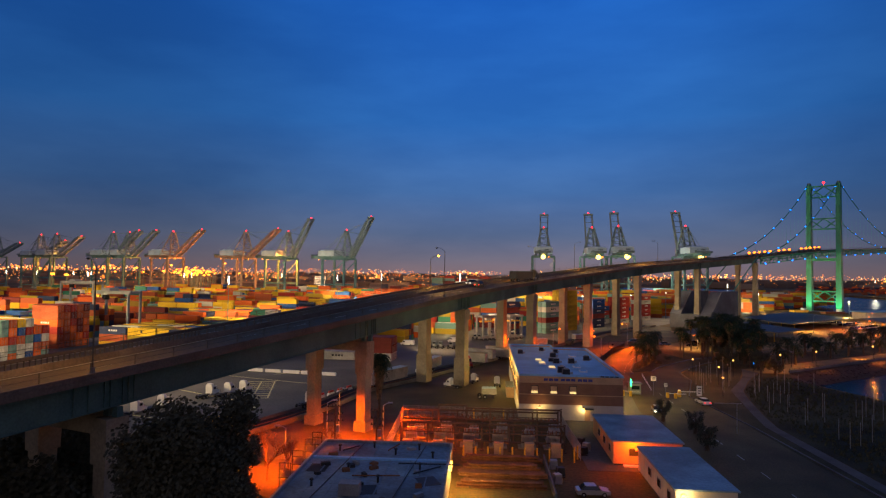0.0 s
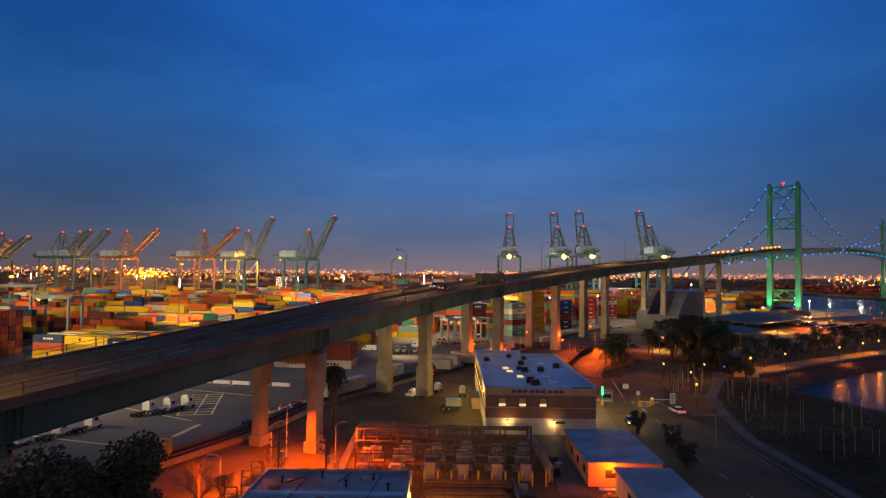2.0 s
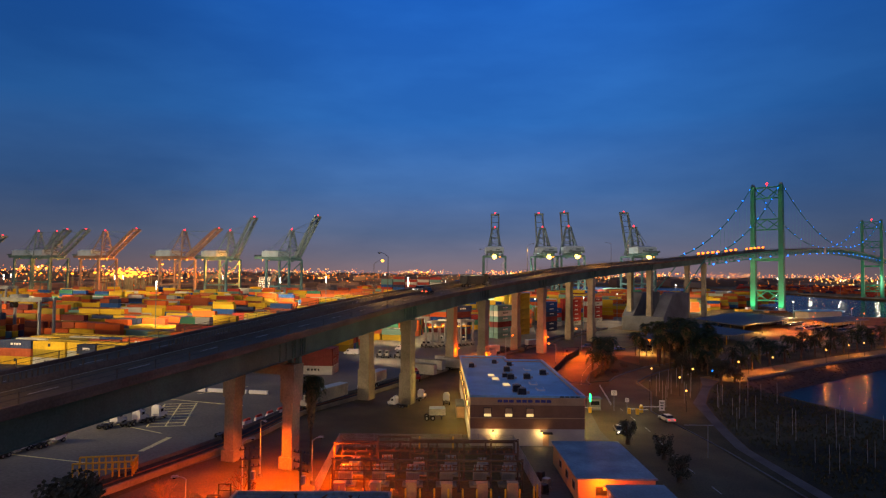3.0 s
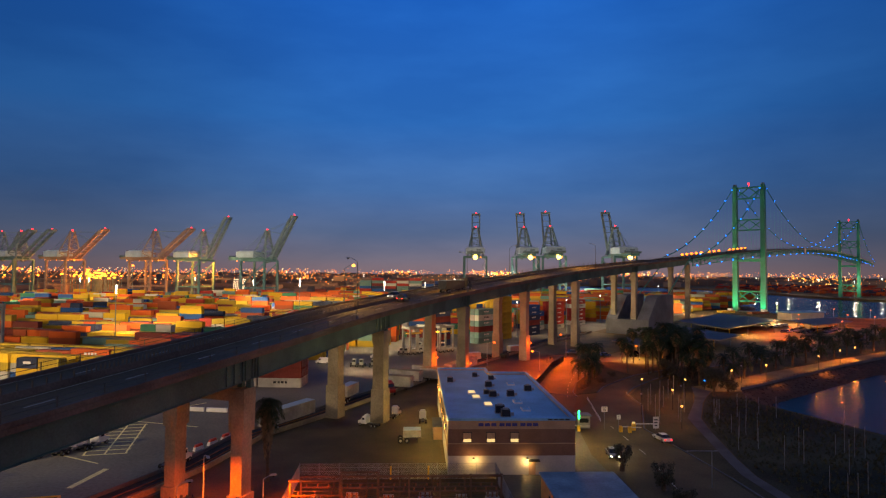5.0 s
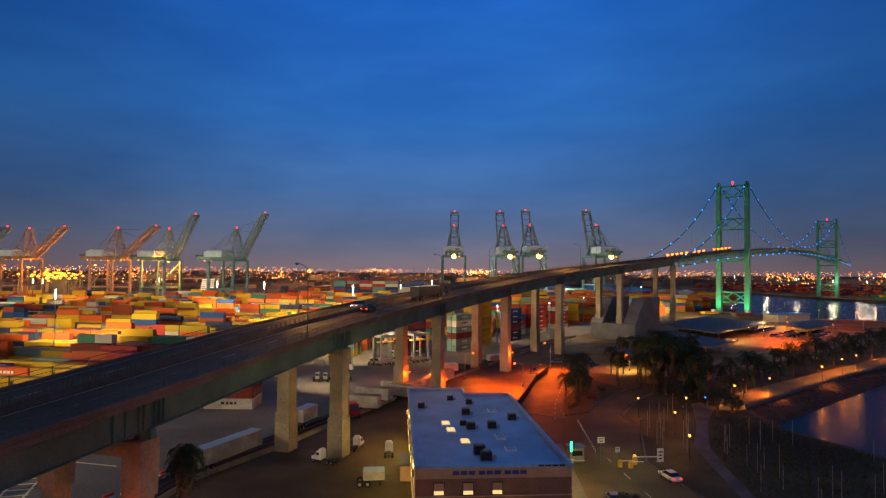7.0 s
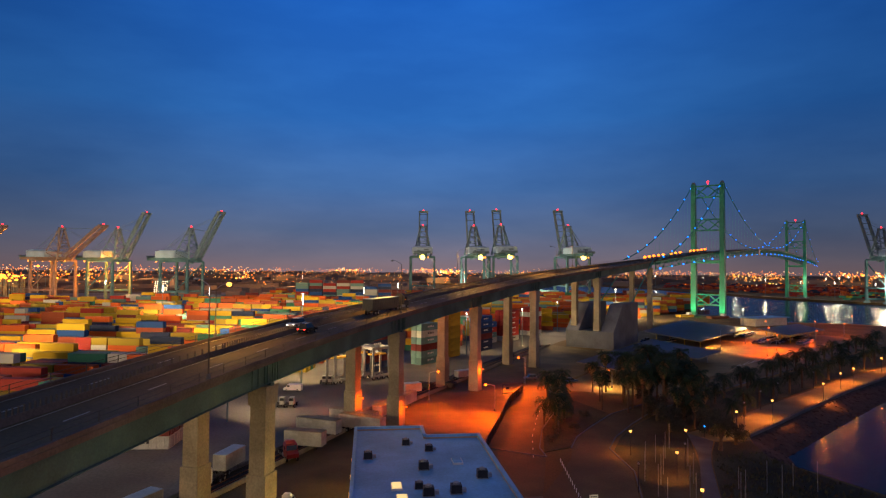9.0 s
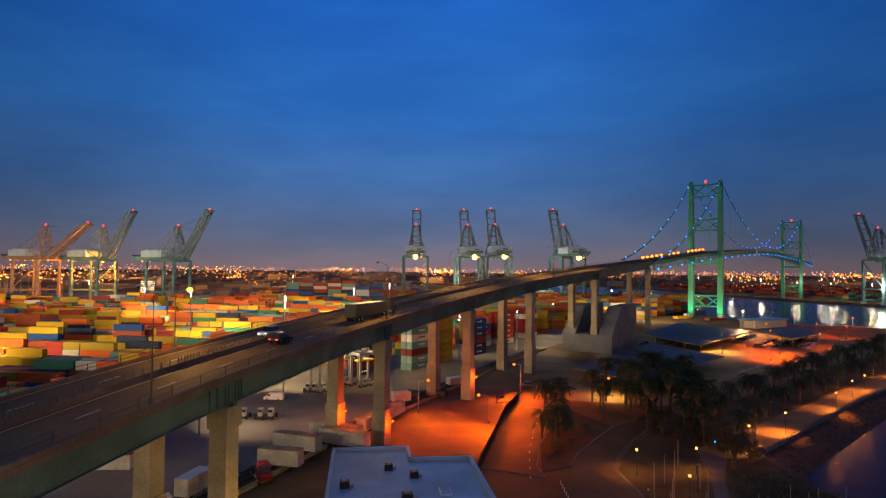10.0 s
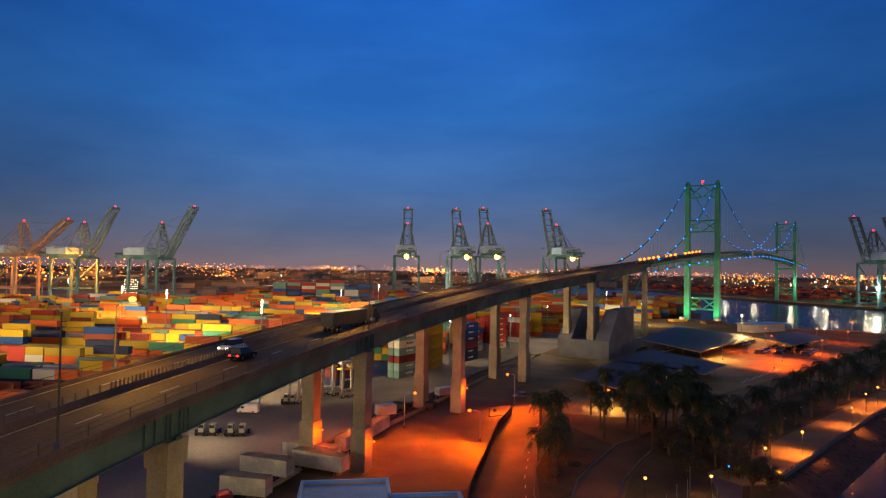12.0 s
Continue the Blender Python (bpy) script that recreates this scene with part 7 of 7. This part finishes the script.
for k, (x, y, h) in enumerate(((80.7, 205.7, 6.5), (78.9, 195.5, 6.0), (86.5, 192.5, 5.5), (85.9, 223.4, 7.0), (87.5, 205.1, 6.5), (93.5, 215.5, 6.0), (90.0, 198.5, 5.0))):
    leafy_tree(x, y, h, 2.9, 2400, 50 + k, "dark bushy tree among the palms on the verge", leaf=0.4, low=0.15)
for k, (x, y, h) in enumerate(((52.0, 196.0, 1.6), (54.5, 203.5, 1.8), (58.0, 209.0, 1.5), (61.0, 217.0, 1.9), (64.5, 224.0, 1.6), (57.5, 200.0, 1.4), (64.0, 211.0, 1.7), (49.0, 190.0, 1.3), (66.0, 231.0, 2.0))):
    leafy_tree(x, y, h, 1.5, 500, 90 + k, "low dark shrub on the planted traffic island", leaf=0.22, low=0.1, limbs_n=9)
leafy_tree(88.0, 184.5, 4.6, 2.6, 2200, 9, "dark bushy tree on the promenade edge", leaf=0.3)
leafy_tree(40.0, 112.0, 4.0, 1.8, 1200, 12, "small dark street tree at the kerb", leaf=0.3)
leafy_tree(36.6, 121.0, 4.6, 1.6, 1100, 13, "small dark street tree at the kerb", leaf=0.3)
leafy_tree(38.2, 101.0, 4.0, 1.8, 1200, 14, "small dark street tree at the kerb", leaf=0.3)


def bare_tree(x, y, h, seed):
    g = random.Random(seed)
    t = thing("bare_tree", "leafless tree with fine branches in orange lamp light", "tree", "bare trees", at=Matrix.Translation((x, y, 0)))
    tr, br = Form(), Form()

    def grow(p, d, ln, r, lev, form):
        q = p + d * ln
        form.tube(p, q, r, r * 0.65, 5)
        if lev == 0:
            return
        for _ in range(3 if lev > 1 else 4):
            nd = (d + Vector((g.gauss(0, 0.5), g.gauss(0, 0.5), g.gauss(0.1, 0.3)))).normalized()
            grow(q, nd, ln * g.uniform(0.6, 0.85), r * 0.6, lev - 1, br)

    grow(Vector((0, 0, 0)), Vector((0, 0, 1)), h * 0.28, 0.2, 5, tr)
    part("trunk", tr, M_TWIG, t)
    part("branch_work", br, M_TWIG, t)


bare_tree(-30.5, 78.5, 8.0, 2)
bare_tree(-27.0, 77.0, 6.5, 7)
bare_tree(-33.0, 84.5, 6.5, 9)
bare_tree(-24.5, 88.5, 6.0, 11)

tufts = Form()
gt = random.Random(17)
MARSH = [(58.5, 60), (116, 60), (105, 110), (95, 150), (91, 166), (89, 176), (92, 186), (85, 186.3), (80, 179.6), (75.6, 172), (67.4, 156.2), (64.1, 144.7), (60, 127.3)]


def inside(x, y, pts):
    c = False
    for (x0, y0), (x1, y1) in zip(pts, pts[1:] + pts[:1]):
        if (y0 > y) != (y1 > y) and x < (x1 - x0) * (y - y0) / (y1 - y0) + x0:
            c = not c
    return c


for k in range(7000):
    x, y = gt.uniform(58, 112), gt.uniform(75, 178)
    if inside(x, y, MARSH):
        h = gt.uniform(0.2, 0.8)
        a = gt.uniform(0, 6.28)
        w = gt.uniform(0.15, 0.4)
        tufts.add([(x - w * math.cos(a), y - w * math.sin(a), 0), (x + w * math.cos(a), y + w * math.sin(a), 0), (x + gt.uniform(-0.2, 0.2), y + gt.uniform(-0.2, 0.2), h)], [(0, 1, 2)])
tagged(part("marsh_grass", tufts, M_TUFT), "dark rough grass and shrubs on the waterside slope", "grass", kind="stuff")
stake = thing("tree_stake", "thin pale stake with a bare young tree", "stake", "stakes on the planted slope")
part("pole", Form().tube((0, 0, 0), (0, 0, 5.2), 0.07, 0.05, 6), M_GALV, stake)
part("twig", Form().tube((0, 0, 2.5), (0.5, 0.2, 4.2), 0.03, 0.01, 4).tube((0, 0, 2.2), (-0.4, 0.3, 3.6), 0.03, 0.01, 4), M_TWIG, stake)
spots = [(67.7, 151), (62.5, 132), (68, 145), (70, 143), (76, 157.5), (72, 128.7), (74, 118.5), (64.5, 121)]
while len(spots) < 44:
    x, y = gt.uniform(61, 96), gt.uniform(88, 172)
    if inside(x, y, MARSH):
        spots.append((x, y))
stake.matrix_basis = Matrix.Translation((61, 153.4, 0.05))
for x, y in spots:
    c = copy_thing(stake, Matrix.Translation((x, y, 0.03)) @ Matrix.Rotation(gt.uniform(0, 6), 4, "Z"))
    c.scale = (1, 1, gt.uniform(0.7, 1.15))
for x, y in ((55.5, 152), (57, 158), (60, 163), (63, 168), (66, 163), (70, 172), (58, 165), (62, 157), (68, 177), (72, 183), (65, 175), (61, 171)):
    copy_thing(stake, Matrix.Translation((x, y, 0.05)))


# ---- road furniture, promenade and car-park lamps ----
def path_lamp(x, y, h, watts, group="path lamps in the park", colour=(1.0, 0.3, 0.05)):
    l = thing("path_lamp", "slim post-top path lamp glowing warm yellow", "lamp", group, at=Matrix.Translation((x, y, 0.05)))
    part("pole", Form().tube((0, 0, 0), (0, 0, h), 0.07, 0.05, 8), M_DARK, l)
    part("globe", Form().ball((0, 0, h + 0.2), 0.27 if watts else 0.19, 8, 5), M_WARMGLOW if watts else M_GALV, l)
    part("cap", Form().tube((0, 0, h + 0.46), (0, 0, h + 0.56), 0.24, 0.12, 8), M_DARK, l)
    if watts:
        point_light("path_light", (x, y, h - 0.25), watts * 0.16, colour, 0.2)
        spot_light("path_spot", (x, y, h - 0.25), (x - 0.6, y + 0.9, 0), watts * 1.3, colour, 118, 0.2)


for x, y, w in ((61.9, 179.4, 2200), (64.1, 165.1, 1600), (68.4, 170.1, 0), (58.5, 147.4, 1600), (73.5, 179.1, 1800), (54.5, 160, 0)):
    path_lamp(x, y, 4.6, w)
for x, y, w in ((100.5, 200.5, 0), (109.2, 202.2, 9000), (126.3, 223.6, 0), (113.7, 213.2, 0), (139.3, 222, 8000), (93.0, 192, 8000), (150.6, 240, 0), (170, 246, 8000), (158, 237.5, 5000), (200, 267, 7000), (230, 288, 5000)):
    path_lamp(x, y, 4.9, w * 1.1, "lamps along the promenade", (1.0, 0.24, 0.02))
rail_ = thing("promenade_railing", "dark steel railing along the promenade edge", "railing")
for a, b in zip(SHORE[7:12], SHORE[8:13]):
    for z in (0.75, 1.1):
        part("bar", Form().beam((*a, z + 0.05), (*b, z + 0.05), 0.05), M_DARK, rail_)
    n = int(math.dist(a, b) / 2.4)
    for k in range(n):
        x, y = a[0] + (b[0] - a[0]) * k / n, a[1] + (b[1] - a[1]) * k / n
        part("post", Form().box((x, y, 0.9), (0.07, 0.07, 0.6)), M_DARK, rail_)

for x, y, w in ((202, 351.7, 22000), (184, 309.5, 40000), (201, 326.7, 44000), (236, 344.7, 22000), (278, 398, 16000), (283.7, 382, 14000), (247, 400, 14000), (222, 362, 12000)):
    street_lamp(x, y, 6.6, 45, w, 1.6, 0, "sodium lamps in the car park")
# Added lamp with a dark lens, brightening the floor where none is known.
street_lamp(176, 332, 8.5, 45, 40000, 1.6, 0, "sodium lamps in the car park", colour=(1.0, 0.46, 0.12), lens=False)
street_lamp(86.0, 246.0, 5.2, 200, 9000, 1.2, 0, "sodium lamps in the car park", colour=(1.0, 0.5, 0.12))
street_lamp(112.5, 263.0, 5.0, 90, 9000, 1.2, 0, "sodium lamps in the car park", colour=(1.0, 0.5, 0.12))
for x, y, w in ((320, 470, 4000), (335, 452, 4000), (345, 446, 4000)):
    street_lamp(x, y, 6.0, 45, w, 1.4, 0, "sodium lamps at the quay")
# Dark-lens posts added to carry the orange pool's light; its own lamps are unseen.
SUB = "sodium lamps by the substation"
street_lamp(-17.5, 99.0, 6.4, 20, 9000, 1.0, 0, SUB, lens=False, wings=((-9, 98, 26000), (-11, 102, 14000)))
street_lamp(-25.5, 91.6, 8.2, 20, 44000, 1.0, 0, SUB, lens=False)
street_lamp(-29.0, 81.5, 6.6, 200, 30000, 1.0, 0, SUB, lens=False)
# Tall lamps on the viaduct; past the first, deck light is added under unlit heads.
VIADUCT_LAMPS = ((7, -7.7, -30, 7.9, 8000), (-17, 7.7, 140, 11.0, 1500), (51, 7.7, 140, 11.0, 12500), (120, -7.7, -30, 11.0, 24000), (175, 7.7, 140, 11.0, 24000), (-107, 7.7, 140, 11.0, 6500), (230, -7.7, -30, 11.0, 24000))
for k, (ds, o, rz, h, w) in enumerate(VIADUCT_LAMPS):
    p_, _ = on_deck(s_b + ds, o, 0.98)
    street_lamp(p_.x, p_.y, h, rz, w, 2.4, p_.z, "lamps on the viaduct", "tall curved-arm lamp post on the viaduct parapet", True, (1.0, 0.48, 0.08), M_HALO, k == 0)


def sign(x, y, w, h, z, rz, mat, label):
    s = thing("road_sign", label, "sign", "road signs at the gate", at=Matrix.Translation((x, y, 0.05)) @ Matrix.Rotation(radians(rz), 4, "Z"))
    part("post", Form().tube((0, 0, 0), (0, 0, z + h / 2), 0.05, 0.05, 6), M_GALV, s)
    p = part("panel", Form().box((0, -0.07, z), (w, 0.05, h)), mat, s)
    for k in range(3):
        part("lettering_bar", Form().box((0, -0.1, z + h * (0.25 - 0.25 * k)), (w * (0.7 - 0.12 * k), 0.012, h * 0.1)), M_DARK, p)


sign(41.8, 147.4, 1.3, 1.1, 4.2, 0, M_WHITE, "white rectangular notice sign on a post at the gate")
sign(44.2, 145.5, 0.8, 0.9, 3.0, 0, M_WHITE, "white notice sign on a post at the gate")
sign(52.5, 146.5, 1.2, 2.4, 1.6, 0, M_WHITE, "tall pale information board beside the road")
booth = thing("gate_booth", "small dark gatehouse booth with a lit green signal", "booth", at=Matrix.Translation((37.6, 149.0, 0.05)))
part("wall_shell", Form().box((0, 0, 1.35), (2.6, 2.2, 2.6)), M_GALV, booth)
part("roof", Form().box((0, 0, 2.75), (3.2, 2.8, 0.2)), M_ROOF_B, booth)
part("window", Form().box((0, -1.12, 1.7), (1.9, 0.05, 0.9)), M_GLASSY, booth)
part("signal", Form().box((-1.2, -1.4, 3.0), (0.3, 0.2, 1.8)), M_GREENGLOW, booth, "tall green light bar")
for k in range(4):
    b_ = thing("gate_barrier", "low yellow and white striped gate barrier unit", "barrier", "barrier units at the gate", at=Matrix.Translation((34.2 + k * 1.7 + (7 if k > 1 else 0), 146.5 - 0.6 * k, 0.05)))
    part("cabinet", Form().box((0, 0, 0.6), (0.6, 0.6, 1.2)), M_YELLOW, b_)
    part("arm", Form().box((1.2, 0, 1.05), (2.4, 0.1, 0.12)), M_WHITE, b_)
arm_ = thing("boom_gate", "white boom gate across the lane with a lit yellow cabinet", "barrier", at=Matrix.Translation((47.8, 146.6, 0.05)))
part("cabinet", Form().box((0, 0, 0.7), (0.7, 0.7, 1.4)), M_YELLOW, arm_)
part("boom", Form().box((2.4, 0, 1.3), (4.4, 0.12, 0.16)), M_WHITE, arm_)
part("lamp", Form().box((0, 0, 1.55), (0.4, 0.4, 0.3)), M_WINDOW, arm_)
point_light("gate_light", (46.5, 148.5, 3.6), 700, (1.0, 0.8, 0.4), 0.2)
point_light("forecourt_light", (31.0, 137, 5.5), 4200, (1.0, 0.66, 0.2), 0.2)
st_ = Form()
for k in range(14):
    t = k / 13
    st_.box((46.5 - 3.5 * t, 176.7 - 22.7 * t, 0.35), (0.12, 0.14, 0.7), -0.15)
solo("delineator_row", st_, M_WHITE, "row of white lane delineator posts", "delineator", kind="stuff")
for x, y in ((84, 190),):
    bl = thing("blue_marker_lamp", "small blue emergency lamp on a thin dark post", "lamp", "blue marker lamps", at=Matrix.Translation((x, y, 0)))
    part("pole", Form().tube((0, 0, 0), (0, 0, 2.5), 0.05, 0.05, 6), M_DARK, bl)
    part("lamp", Form().ball((0, 0, 2.6), 0.16, 8, 5), M_BLUEGLOW, bl)
for x, y, z in ((48, 113, 5.6),):
    t_ = thing("lamp_column", "unlit street lamp with a long straight arm", "street lamp", "unlit road lamps", at=Matrix.Translation((x, y, 0.05)))
    part("pole", Form().tube((0, 0, 0), (0, 0, z), 0.09, 0.06, 8), M_GALV, t_)
    part("arm", Form().box((-1.6, 0, z), (5.0, 0.1, 0.1)), M_GALV, t_)

# ---- lights of the far shore and the city ----
for x, y in ((-1400, 1500), (-900, 1700), (-500, 1400), (-200, 1700), (150, 1600), (1300, 1200), (1700, 1900), (-100, 1050)):
    point_light("district_light", (x, y, 60), 800000, (1.0, 0.45, 0.12), 6.0)
gc = random.Random(33)
far_l = {"warm": Form(), "amber": Form(), "white": Form()}
for k in range(9500):
    a = radians(gc.uniform(-52, 56))
    d = gc.uniform(1700, 3900) if gc.random() < 0.76 else gc.uniform(900, 1700)
    x, y = 10 + d * math.sin(a), 60 + d * math.cos(a)
    if 240 < x < 620 and y < 1300:
        continue
    if noise.noise(Vector((a * 14, d * 0.0015, 1))) < gc.uniform(-0.35, 0.25):
        continue
    hgt = gc.uniform(3, 16) + (gc.random() ** 3) * 16 + (d - 900) * 0.004
    r = d / 1067 * gc.choice((0.22, 0.3, 0.38, 0.5, 0.7, 0.95)) * (0.65 + 1.5 * max(0.0, noise.noise(Vector((a * 11, 4.2, d * 0.0004))))) * (1.6 if gc.random() < 0.05 else 1)
    far_l[gc.choice(("warm", "warm", "amber", "amber", "amber", "amber", "white"))].ball((x, y, hgt), r, 5, 3)
for key, mt in (("warm", glow("far_warm_lights", (1.0, 0.42, 0.08), 3.2)), ("amber", glow("far_amber_lights", (1.0, 0.21, 0.015), 2.8)), ("white", glow("far_white_lights", (1.0, 0.72, 0.36), 2.4))):
    tagged(part("distant_lights", far_l[key], mt), "scattered small lights of the distant city", "lights", kind="stuff")
blocks = Form()
for k in range(420):
    a = radians(gc.uniform(-52, 56))
    d = gc.uniform(1500, 4000)
    x, y = d * math.sin(a), d * math.cos(a)
    if 240 < x < 600 and y < 1300:
        continue
    h = gc.uniform(5, 18)
    blocks.box((x, y, h / 2 - 1), (gc.uniform(25, 110), gc.uniform(20, 50), h), gc.uniform(0, 3))
for k in range(150):
    x, y, h = gc.uniform(-900, 120), gc.uniform(800, 1450), gc.uniform(4, 11)
    blocks.box((x, y, h / 2 - 0.5), (gc.uniform(14, 60), gc.uniform(10, 26), h), gc.choice((-0.2, 1.37)))
tagged(part("distant_sheds", blocks, island_colours("shed_mix", [(0.24, 0.20, 0.18), (0.32, 0.27, 0.24), (0.18, 0.15, 0.14), (0.4, 0.3, 0.24)], 0.8)), "low dark sheds and blocks of the distant port", "buildings", kind="stuff")
for x, y, h in ((640, 745, 24), (660, 700, 24), (622, 790, 24), (612, 840, 24), (604, 905, 25), (612, 990, 25), (620, 1100, 26), (622, 1290, 26), (700, 900, 28), (790, 980, 28), (880, 900, 28), (930, 1120, 28)):
    flood_mast(x, y, h, 13000, (1.0, 0.88, 0.6), None, "floodlight masts across the water", None)
for x, y in ((-385, 742), (-330, 705), (-440, 790), (-505, 832), (-300, 690), (-455, 770), (-560, 820)):
    flood_mast(x, y, 30, 0, SODIUM, M_SODIUM, "orange floodlights at the cranes")
M_DECKLAMP = glow("ship_deck_lamp", (1.0, 0.82, 0.5), 4)
ship = thing("ship_superstructure", "white lit accommodation block of a moored ship", "ship", at=Matrix.Translation((-196, 700, 0)) @ Matrix.Scale(0.64, 4))
for k in range(7):
    dk = part("deck_level", Form().box((0, 0, 14 + k * 3.2), (22 - k * 1.2, 12, 2.6)).box((0, 0, 15.5 + k * 3.2), (23 - k * 1.2, 13.4, 0.35)), M_CONC_D, ship)
    for j in range(7):
        part("deck_lamp", Form().box((-9 + j * 3.0 + k * 0.3, -6.4, 14.4 + k * 3.2), (1.3, 0.3, 0.9)), M_DECKLAMP, dk)
part("hull", Form().box((20, 0, 5), (150, 26, 16)), M_CRANE_D, ship)
part("funnel", Form().box((16, 0, 34), (6, 6, 12), 0, 0.8), M_CRANE_O, ship)
